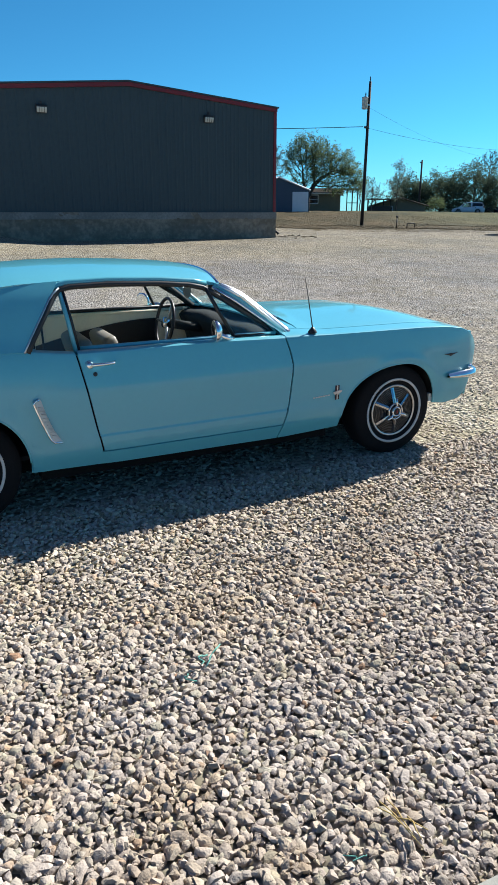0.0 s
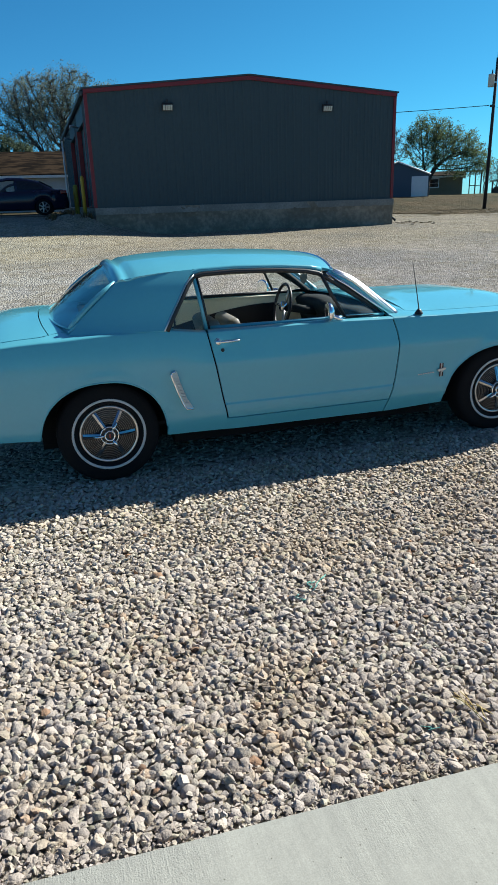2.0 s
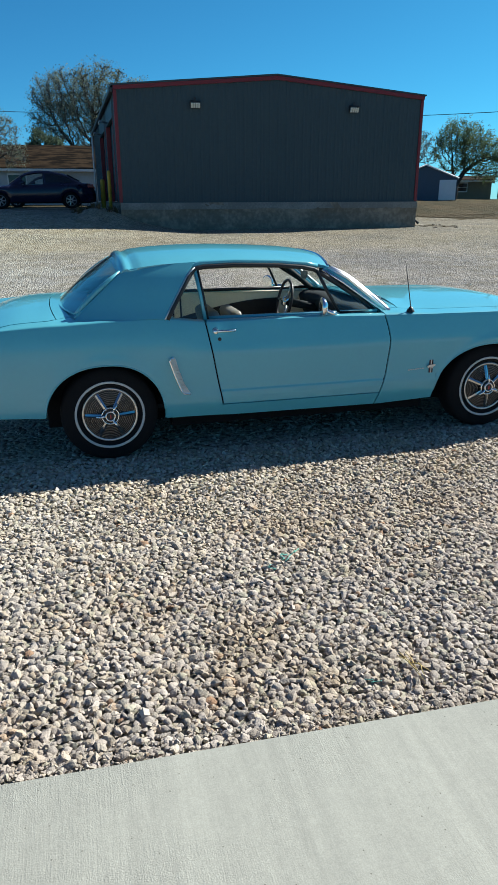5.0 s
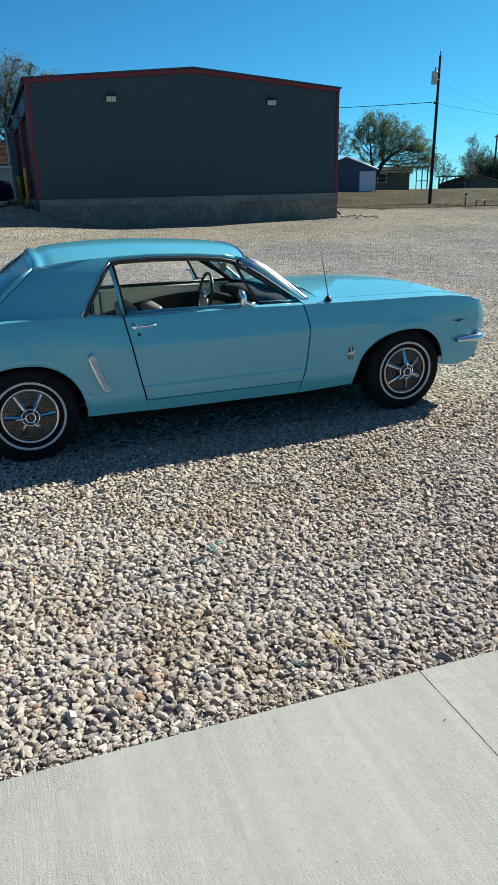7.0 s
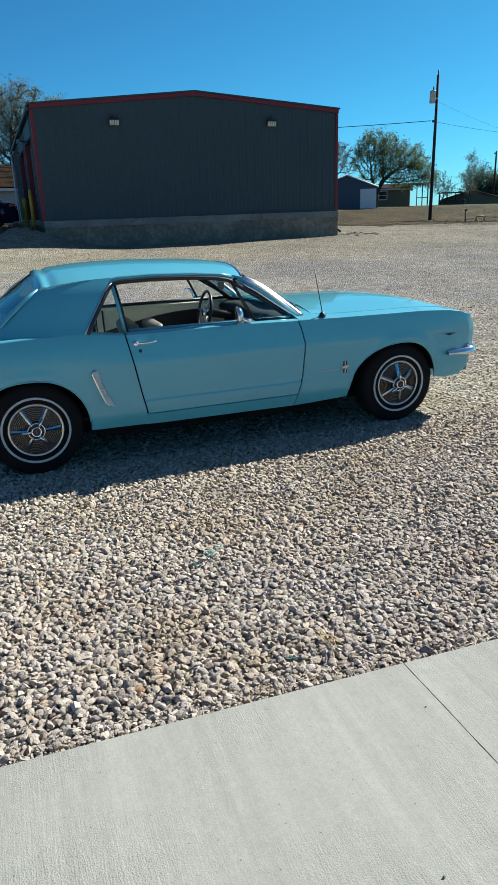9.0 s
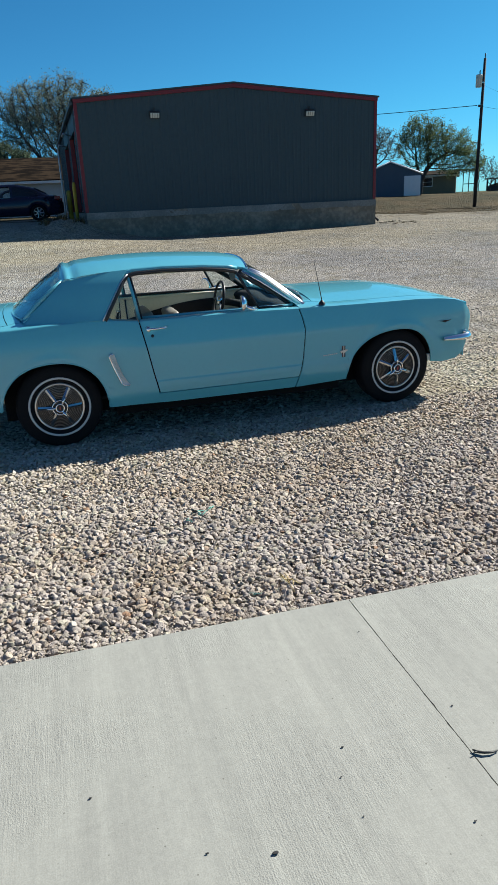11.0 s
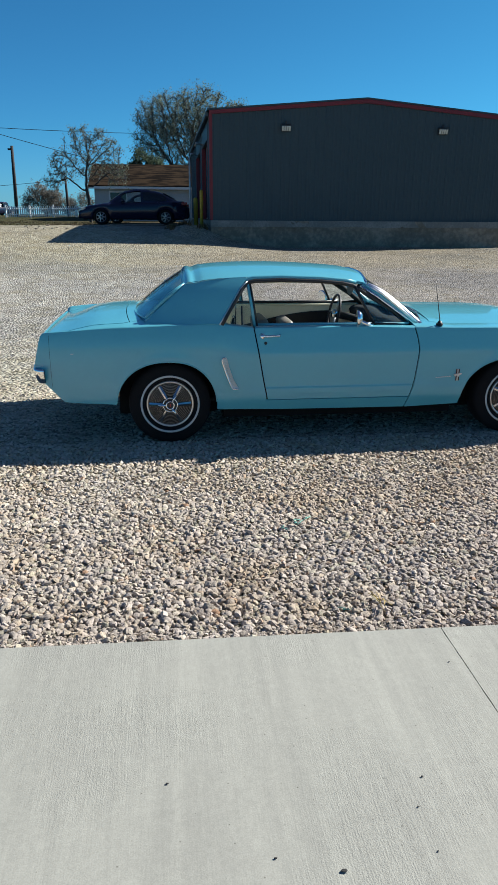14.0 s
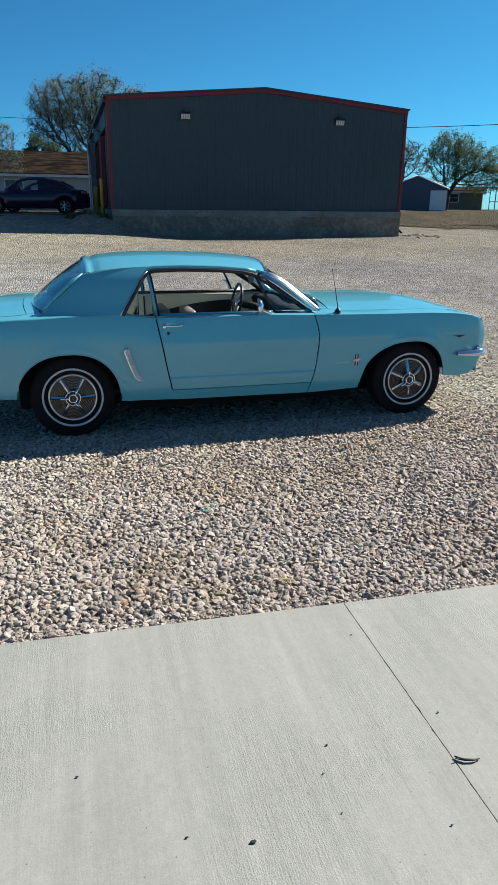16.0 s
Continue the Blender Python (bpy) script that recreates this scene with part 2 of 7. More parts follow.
def ground_material():
    m = bpy.data.materials.new("gravel_and_grass_ground")
    m.use_nodes = True
    n, l = m.node_tree.nodes, m.node_tree.links
    b = n["Principled BSDF"]
    b.inputs["Roughness"].default_value = 0.95
    b.inputs["Specular IOR Level"].default_value = 0.2
    tc = n.new("ShaderNodeTexCoord")
    vor = n.new("ShaderNodeTexVoronoi")
    vor.inputs["Scale"].default_value = 26
    big, mid, fine = (n.new("ShaderNodeTexNoise") for _ in range(3))
    for node, sc, det in ((big, 0.35, 5), (mid, 2.2, 5), (fine, 7, 6)):
        node.inputs["Scale"].default_value, node.inputs["Detail"].default_value = sc, det
    for node in (vor, big, mid, fine):
        l.new(tc.outputs["Object"], node.inputs["Vector"])
    bw = n.new("ShaderNodeSeparateColor")
    l.new(vor.outputs["Color"], bw.inputs[0])
    stone = ramp(n, [(0.0, (0.11, 0.10, 0.085)), (0.35, (0.225, 0.212, 0.178)), (0.7, (0.285, 0.270, 0.232)), (1.0, (0.38, 0.362, 0.315))])
    l.new(bw.outputs[0], stone.inputs[0])
    patch = ramp(n, [(0.35, (0.95, 0.90, 0.78)), (0.55, (1.12, 1.1, 1.07)), (0.75, (1.3, 1.22, 1.08))])
    l.new(mid.outputs["Fac"], patch.inputs[0])
    mul = n.new("ShaderNodeMix")
    mul.data_type, mul.blend_type = "RGBA", "MULTIPLY"
    mul.inputs[0].default_value = 1.0
    l.new(stone.outputs[0], mul.inputs[6])
    l.new(patch.outputs[0], mul.inputs[7])
    wide = ramp(n, [(0.38, (0.80, 0.82, 0.86)), (0.50, (0.96, 0.96, 0.96)), (0.62, (1.06, 1.05, 1.02))])
    l.new(big.outputs["Fac"], wide.inputs[0])
    mul2 = n.new("ShaderNodeMix")
    mul2.data_type, mul2.blend_type = "RGBA", "MULTIPLY"
    mul2.inputs[0].default_value = 1.0
    l.new(mul.outputs[2], mul2.inputs[6])
    l.new(wide.outputs[0], mul2.inputs[7])
    mul2 = gravel_tone_by_place(m, mul2.outputs[2])
    turf = ramp(n, [(0.36, (0.034, 0.031, 0.011)), (0.48, (0.062, 0.046, 0.018)), (0.62, (0.096, 0.066, 0.030))])
    add = n.new("ShaderNodeMath")
    add.operation = "MULTIPLY_ADD"
    add.inputs[1].default_value = 0.35
    l.new(fine.outputs["Fac"], add.inputs[0])
    sc = n.new("ShaderNodeMath")
    sc.operation = "MULTIPLY"
    sc.inputs[1].default_value = 0.65
    l.new(big.outputs["Fac"], sc.inputs[0])
    l.new(sc.outputs[0], add.inputs[2])
    l.new(add.outputs[0], turf.inputs[0])
    att = n.new("ShaderNodeAttribute")
    att.attribute_name = "grass"
    edge = n.new("ShaderNodeMath")
    edge.operation = "MULTIPLY_ADD"
    edge.inputs[1].default_value = 0.7
    l.new(mid.outputs["Fac"], edge.inputs[0])
    l.new(att.outputs["Fac"], edge.inputs[2])
    sharp = n.new("ShaderNodeMapRange")
    sharp.inputs[1].default_value, sharp.inputs[2].default_value = 0.75, 0.95
    l.new(edge.outputs[0], sharp.inputs[0])
    both = n.new("ShaderNodeMix")
    both.data_type = "RGBA"
    l.new(sharp.outputs[0], both.inputs[0])
    l.new(mul2.outputs[2], both.inputs[6])
    lush, green = n.new("ShaderNodeAttribute"), n.new("ShaderNodeMix")
    lush.attribute_name = "lush"
    green.data_type, green.blend_type = "RGBA", "MULTIPLY"
    green.inputs[7].default_value = (0.82, 1.22, 0.80, 1.0)
    l.new(lush.outputs["Fac"], green.inputs[0])
    l.new(turf.outputs[0], green.inputs[6])
    l.new(green.outputs[2], both.inputs[7])
    l.new(both.outputs[2], b.inputs["Base Color"])
    bump = n.new("ShaderNodeBump")
    bump.inputs["Strength"].default_value, bump.inputs["Distance"].default_value = 0.75, 0.045
    l.new(vor.outputs["Distance"], bump.inputs["Height"])
    bump.invert = True
    l.new(bump.outputs[0], b.inputs["Normal"])
    return m


def broom_concrete():
    """Pale concrete with broom lines across the slab, pits and faint stains."""
    m = material("broom_finished_concrete", (0.318, 0.314, 0.281), 0.85, spread=0.07, scales=(1.1, 26))
    n, l = m.node_tree.nodes, m.node_tree.links
    b = n["Principled BSDF"]
    tc, mp, st = n.new("ShaderNodeTexCoord"), n.new("ShaderNodeMapping"), n.new("ShaderNodeTexNoise")
    mp.inputs["Scale"].default_value = (1.0, 0.07, 1.0)
    mp.inputs["Rotation"].default_value = (0, 0, radians(4))
    st.inputs["Scale"].default_value, st.inputs["Detail"].default_value = 190, 4
    l.new(tc.outputs["Object"], mp.inputs["Vector"])
    l.new(mp.outputs[0], st.inputs["Vector"])
    grit = n.new("ShaderNodeTexNoise")
    grit.inputs["Scale"].default_value, grit.inputs["Detail"].default_value = 230, 5
    l.new(tc.outputs["Object"], grit.inputs["Vector"])
    mx = n.new("ShaderNodeMix")
    mx.inputs[0].default_value = 0.6
    l.new(st.outputs["Fac"], mx.inputs[2])
    l.new(grit.outputs["Fac"], mx.inputs[3])
    bn = n.new("ShaderNodeBump")
    bn.inputs["Strength"].default_value, bn.inputs["Distance"].default_value = 0.75, 0.005
    worn, wr, hm = n.new("ShaderNodeTexNoise"), n.new("ShaderNodeMapRange"), n.new("ShaderNodeMath")
    worn.inputs["Scale"].default_value, worn.inputs["Detail"].default_value = 1.7, 4
    l.new(tc.outputs["Object"], worn.inputs["Vector"])
    wr.inputs[1].default_value, wr.inputs[2].default_value, wr.inputs[3].default_value, wr.inputs[4].default_value = 0.42, 0.62, 0.12, 1.0
    l.new(worn.outputs["Fac"], wr.inputs[0])
    hm.operation = "MULTIPLY"
    l.new(mx.outputs[0], hm.inputs[0])
    l.new(wr.outputs[0], hm.inputs[1])
    l.new(hm.outputs[0], bn.inputs["Height"])
    l.new(bn.outputs[0], b.inputs["Normal"])
    # small dark pits and weathered blotches over the base colour
    old = b.inputs["Base Color"].links[0].from_socket
    pit = n.new("ShaderNodeTexVoronoi")
    pit.inputs["Scale"].default_value = 24
    l.new(tc.outputs["Object"], pit.inputs["Vector"])
    pr = ramp(n, [(0.03, (0.32, 0.30, 0.27)), (0.075, (1, 1, 1))])
    l.new(pit.outputs["Distance"], pr.inputs[0])
    src = old
    layers = [(pr, 0.8)]
    # broom streaks, long drag marks and drawn-out pale and dull zones, all along the broom's way
    for across, along, detail, low, high, weight in ((190, 0.07, 4, 0.93, 1.06, 0.5), (26, 0.06, 5, 0.93, 1.06, 0.75), (3.2, 0.35, 6, 0.92, 1.05, 0.8)):
        m2, t2 = n.new("ShaderNodeMapping"), n.new("ShaderNodeTexNoise")
        m2.inputs["Scale"].default_value, m2.inputs["Rotation"].default_value = (1.0, along, 1.0), (0, 0, radians(4))
        t2.inputs["Scale"].default_value, t2.inputs["Detail"].default_value = across, detail
        l.new(tc.outputs["Object"], m2.inputs["Vector"])
        l.new(m2.outputs[0], t2.inputs["Vector"])
        r2 = ramp(n, [(0.34, (low, low, low * 0.995)), (0.66, (high, high, high * 0.99))])
        l.new(t2.outputs["Fac"], r2.inputs[0])
        layers.append((r2, weight))
    # pale and dull grains of the worn surface
    for fine, low, high in ((210, 0.90, 1.08), (75, 0.95, 1.04)):
        t3 = n.new("ShaderNodeTexNoise")
        t3.inputs["Scale"].default_value, t3.inputs["Detail"].default_value = fine, 3
        l.new(tc.outputs["Object"], t3.inputs["Vector"])
        r3 = ramp(n, [(0.36, (low, low, low)), (0.64, (high, high, high))])
        l.new(t3.outputs["Fac"], r3.inputs[0])
        layers.append((r3, 0.8))
    # sparse dull stains a hand wide
    blot = n.new("ShaderNodeTexVoronoi")
    blot.inputs["Scale"].default_value, blot.inputs["Randomness"].default_value = 2.3, 1.0
    l.new(tc.outputs["Object"], blot.inputs["Vector"])
    stain = ramp(n, [(0.04, (0.86, 0.87, 0.86)), (0.11, (1.0, 1.0, 1.0))])
    l.new(blot.outputs["Distance"], stain.inputs[0])
    layers.append((stain, 0.75))
    for node, weight in layers:
        mu = n.new("ShaderNodeMix")
        mu.data_type, mu.blend_type = "RGBA", "MULTIPLY"
        mu.inputs[0].default_value = weight
        l.new(src, mu.inputs[6])
        l.new(node.outputs[0], mu.inputs[7])
        src = mu.outputs[2]
    l.new(src, b.inputs["Base Color"])
    return m


def add_dirt(m):
    """Tan and rusty patches over the stones, a metre or so across."""
    n, l = m.node_tree.nodes, m.node_tree.links
    b = n["Principled BSDF"]
    old = b.inputs["Base Color"].links[0].from_socket
    tc, a, c = n.new("ShaderNodeTexCoord"), n.new("ShaderNodeTexNoise"), n.new("ShaderNodeTexNoise")
    for node, sc in ((a, 1.3), (c, 7.0)):
        node.inputs["Scale"].default_value, node.inputs["Detail"].default_value = sc, 5
        l.new(tc.outputs["Object"], node.inputs["Vector"])
    mx = n.new("ShaderNodeMix")
    mx.inputs[0].default_value = 0.4
    l.new(a.outputs["Fac"], mx.inputs[2])
    l.new(c.outputs["Fac"], mx.inputs[3])
    r = ramp(n, [(0.36, (1.08, 1.08, 1.08)), (0.50, (1.0, 0.98, 0.95)), (0.62, (0.93, 0.85, 0.74))])
    l.new(mx.outputs[0], r.inputs[0])
    mu = n.new("ShaderNodeMix")
    mu.data_type, mu.blend_type = "RGBA", "MULTIPLY"
    mu.inputs[0].default_value = 1.0
    l.new(old, mu.inputs[6])
    l.new(r.outputs[0], mu.inputs[7])
    # single rusty, tan, olive and dark stones among the grey
    geo, spin, odd, mu2 = n.new("ShaderNodeNewGeometry"), n.new("ShaderNodeMath"), n.new("ShaderNodeMath"), n.new("ShaderNodeMix")
    spin.operation, odd.operation = "MULTIPLY", "FRACT"
    spin.inputs[1].default_value = 37.0
    l.new(geo.outputs["Random Per Island"], spin.inputs[0])
    l.new(spin.outputs[0], odd.inputs[0])
    kinds = ramp(n, [(0.0, (1.02, 1.0, 1.0)), (0.55, (1.06, 1.05, 1.0)), (0.76, (1.02, 0.96, 0.86)), (0.86, (0.95, 0.98, 0.88)), (0.94, (0.70, 0.68, 0.66)), (0.98, (0.98, 0.82, 0.68)), (0.993, (0.70, 0.48, 0.34))])
    kinds.color_ramp.interpolation = "CONSTANT"
    l.new(odd.outputs[0], kinds.inputs[0])
    mu2.data_type, mu2.blend_type = "RGBA", "MULTIPLY"
    mu2.inputs[0].default_value = 1.0
    l.new(mu.outputs[2], mu2.inputs[6])
    l.new(kinds.outputs[0], mu2.inputs[7])
    l.new(gravel_tone_by_place(m, mu2.outputs[2]).outputs[2], b.inputs["Base Color"])


def tree_shaded_shingles():
    """Brown shingles with slanting dark streaks in their colour that stand in for tree shadows."""
    m = material("brown_shingles", (0.036, 0.025, 0.016), 0.95, spread=0.3, scales=(0.9, 7), bump=0.5, bump_scale=20, spec=0.05)
    n, l = m.node_tree.nodes, m.node_tree.links
    b = n["Principled BSDF"]
    old = b.inputs["Base Color"].links[0].from_socket
    tc, mp, st = n.new("ShaderNodeTexCoord"), n.new("ShaderNodeMapping"), n.new("ShaderNodeTexNoise")
    mp.inputs["Rotation"].default_value = (0, 0, radians(58))
    mp.inputs["Scale"].default_value = (0.4, 2.4, 0.3)
    st.inputs["Scale"].default_value, st.inputs["Detail"].default_value = 2.2, 3
    l.new(tc.outputs["Object"], mp.inputs["Vector"])
    l.new(mp.outputs[0], st.inputs["Vector"])
    # the streaks of tree shade, multiplied into the shingle colour
    r = ramp(n, [(0.44, (0.22, 0.22, 0.24)), (0.56, (1.1, 1.05, 1.0))])
    l.new(st.outputs["Fac"], r.inputs[0])
    mu = n.new("ShaderNodeMix")
    mu.data_type, mu.blend_type = "RGBA", "MULTIPLY"
    mu.inputs[0].default_value = 1.0
    l.new(old, mu.inputs[6])
    l.new(r.outputs[0], mu.inputs[7])
    l.new(mu.outputs[2], b.inputs["Base Color"])
    return m


SHINGLE = tree_shaded_shingles()


def add_waves(m):
    """Faint long waves in the pressed panels, which bend the reflections."""
    n, l = m.node_tree.nodes, m.node_tree.links
    tc, mp, w, bn = n.new("ShaderNodeTexCoord"), n.new("ShaderNodeMapping"), n.new("ShaderNodeTexNoise"), n.new("ShaderNodeBump")
    mp.inputs["Scale"].default_value = (0.8, 1.0, 3.0)
    w.inputs["Scale"].default_value, w.inputs["Detail"].default_value = 1.3, 1
    bn.inputs["Strength"].default_value, bn.inputs["Distance"].default_value = 0.22, 0.02
    l.new(tc.outputs["Object"], mp.inputs["Vector"])
    l.new(mp.outputs[0], w.inputs["Vector"])
    l.new(w.outputs["Fac"], bn.inputs["Height"])
    l.new(bn.outputs[0], n["Principled BSDF"].inputs["Normal"])


add_waves(PAINT)
add_dirt(STONE)
GROUND = ground_material()
CONCRETE = broom_concrete()

# ---- builders ----


def thing(name, label, category, place=(0, 0, 0), turn=0.0, group="", kind=""):
    ob = new(name)
    ob.matrix_world = pose(*place, 0, 0, turn)
    return tagged(ob, label, category, group, kind)


def link(name, me, mat_, parent=None, label=""):
    me.materials.append(mat_)
    ob = new(name, me)
    if parent is not None:
        ob.parent = parent
    return tagged(ob, label)


def part(name, bm, mat_, parent=None, label="", smooth=False):
    bmesh.ops.recalc_face_normals(bm, faces=bm.faces)
    me = bpy.data.meshes.new(name)
    bm.to_mesh(me)
    bm.free()
    if smooth:
        me.shade_smooth()
    else:
        me.shade_flat()
    return link(name, me, mat_, parent, label)


def mesh_part(name, verts, faces, mat_, parent=None, label="", smooth=True):
    me = bpy.data.meshes.new(name)
    me.from_pydata([tuple(v) for v in verts], [], faces)
    me.update()
    if smooth:
        me.shade_smooth()
    else:
        me.shade_flat()
    return link(name, me, mat_, parent, label)


def tri_mesh(name, V, F, mat_, parent=None, label="", smooth=False):
    """A mesh from arrays of places and of triangles or quads."""
    me = bpy.data.meshes.new(name)
    k = F.shape[1]
    me.vertices.add(len(V))
    me.vertices.foreach_set("co", np.asarray(V, np.float32).ravel())
    me.loops.add(F.size)
    me.loops.foreach_set("vertex_index", F.ravel().astype(np.int32))
    me.polygons.add(len(F))
    me.polygons.foreach_set("loop_start", np.arange(0, F.size, k, dtype=np.int32))
    me.update(calc_edges=True)
    me.validate()
    if smooth:
        me.shade_smooth()
    else:
        me.shade_flat()
    return link(name, me, mat_, parent, label)


def add_box(bm, lo, hi, bevel=0.0, turn=None):
    r = bmesh.ops.create_cube(bm, size=1.0)
    m = Matrix.Translation([(a + b) / 2 for a, b in zip(lo, hi)]) @ Matrix.Diagonal((*[b - a for a, b in zip(lo, hi)], 1))
    bmesh.ops.transform(bm, matrix=(turn @ m) if turn else m, verts=r["verts"])
    if bevel:
        edges = list({e for v in r["verts"] for e in v.link_edges})
        bmesh.ops.bevel(bm, geom=edges, offset=bevel, segments=2, affect="EDGES", profile=0.5)
    return bm


def box(name, lo, hi, mat_, parent=None, bevel=0.0, label="", turn=None):
    return part(name, add_box(bmesh.new(), lo, hi, bevel, turn), mat_, parent, label)


def add_tube(bm, points, radii, sides=8, caps=True):
    """A tube along points, with a radius for each."""
    pts = [Vector(p) for p in points]
    if not hasattr(radii, "__len__"):
        radii = [radii] * len(pts)
    rings, ref = [], None
    for i, p in enumerate(pts):
        d = (pts[min(i + 1, len(pts) - 1)] - pts[max(i - 1, 0)]).normalized()
        if ref is None:
            ref = Vector((0, 0, 1)) if abs(d.z) < 0.9 else Vector((1, 0, 0))
        a = d.cross(ref).normalized()
        ref = a.cross(d).normalized()
        rings.append([bm.verts.new(p + radii[i] * (math.cos(t) * a + math.sin(t) * ref)) for t in [2 * math.pi * k / sides for k in range(sides)]])
    for r0, r1 in zip(rings, rings[1:]):
        for k in range(sides):
            bm.faces.new((r0[k], r0[(k + 1) % sides], r1[(k + 1) % sides], r1[k]))
    if caps:
        bm.faces.new(rings[0][::-1])
        bm.faces.new(rings[-1])
    return bm


def tube(name, points, radii, mat_, parent=None, label="", sides=8):
    return part(name, add_tube(bmesh.new(), points, radii, sides), mat_, parent, label, smooth=True)


def add_lathe(bm, profile, sides=32, m=Matrix()):
    """A body of revolution about z: profile of (radius, z)."""
    rings = []
    for r, z in profile:
        rings.append([bm.verts.new(m @ Vector((r * math.cos(t), r * math.sin(t), z))) for t in [2 * math.pi * k / sides for k in range(sides)]])
    for r0, r1 in zip(rings, rings[1:]):
        for k in range(sides):
            bm.faces.new((r0[k], r0[(k + 1) % sides], r1[(k + 1) % sides], r1[k]))
    return bm


def grid_faces(nu, nv, close=False):
    return [(i * nv + j, i * nv + (j + 1) % nv, (i + 1) * nv + (j + 1) % nv, (i + 1) * nv + j) for i in range(nu - 1) for j in range(nv if close else nv - 1)]


def thick(ob, t, offset=-1.0):
    s = ob.modifiers.new("thickness", "SOLIDIFY")
    s.thickness, s.offset = t, offset
    e = ob.modifiers.new("edges", "EDGE_SPLIT")
    e.split_angle = radians(50)
    return ob


def smooth01(a, b, v):
    t = np.clip((np.asarray(v, float) - a) / (b - a), 0, 1)
    return t * t * (3 - 2 * t)


# ---- ground ----


def grass_edge(x):
    return np.interp(x, [-60, -8, -3.5, -2.5, 13, 14, 22, 28, 40, 90], [22, 23.6, 24.6, 31, 31, 29.5, 29.3, 24.5, 20, 8])


def height(x, y):
    """The lie of the land: level by the slab, rising to the building and the field behind it."""
    x, y = np.asarray(x, float), np.asarray(y, float)
    z = 0.62 * smooth01(1.5, 21, y)
    z = z + 0.66 * smooth01(14.5, 22.5, y) * smooth01(4.5, 0.5, x)
    z = z - 0.15 * smooth01(13, 25, x) * smooth01(10, 30, y)
    z = z + (0.28 + 0.67 * smooth01(4, 14, x)) * smooth01(37, 50, y)
    z = z - 0.5 * smooth01(58, 85, x)
    # a low broken lip where the gravel meets the field
    lip = grass_edge(x) - 0.35 + 0.22 * np.sin(1.3 * x) + 0.15 * np.sin(3.1 * x + 1)
    z = z + (0.12 + 0.04 * np.sin(0.8 * x)) * smooth01(-0.22, 0.22, y - lip) * smooth01(12.9, 13.7, x) * smooth01(52, 44, x)
    z = z + 0.02 * np.sin(x * 0.9 + 1) * np.sin(y * 0.7) * smooth01(3, 8, y)
    z = z + 0.30 * np.exp(-((x - 1.0) / 0.8) ** 2 - ((y - 19.7) / 0.9) ** 2)
    return z + 0.03 * smooth01(-2.4, -3.4, y) * smooth01(-12, -8, y)


def grass_amount(x, y):
    x, y = np.asarray(x, float), np.asarray(y, float)
    return np.clip(0.5 + (y - grass_edge(x)) / 1.6, 0, 1)


def ground():
    xs = np.concatenate([-np.geomspace(1500, 16, 26), np.arange(-14, 36.01, 0.25), np.geomspace(37, 1500, 32)])
    ys = np.concatenate([-np.geomspace(1500, 14, 20), np.arange(-13, 50.01, 0.25), np.geomspace(51, 1500, 34)])
    X, Y = np.meshgrid(xs, ys, indexing="ij")
    # a shallow hollow that the loose stones fill
    Z = height(X, Y) - 0.008 * smooth01(-1.95, -1.5, X) * smooth01(4.35, 3.9, X) * smooth01(-3.5, -3.3, Y) * smooth01(-0.75, -1.2, Y)
    V = np.stack([X, Y, Z], -1).reshape(-1, 3)
    F = np.array(grid_faces(len(xs), len(ys)))
    ob = tri_mesh("ground", V, F[:, ::-1], GROUND, smooth=True)
    a = ob.data.attributes.new("grass", "FLOAT", "POINT")
    a.data.foreach_set("value", grass_amount(X, Y).ravel().astype(np.float32))
    a = ob.data.attributes.new("lush", "FLOAT", "POINT")
    a.data.foreach_set("value", (smooth01(28, 52, X) + 0.6 * smooth01(-2, -6, X)).ravel().astype(np.float32))
    return tagged(ob, "pale crushed gravel yard rising to dry grass", "ground", kind="structure")


ground()


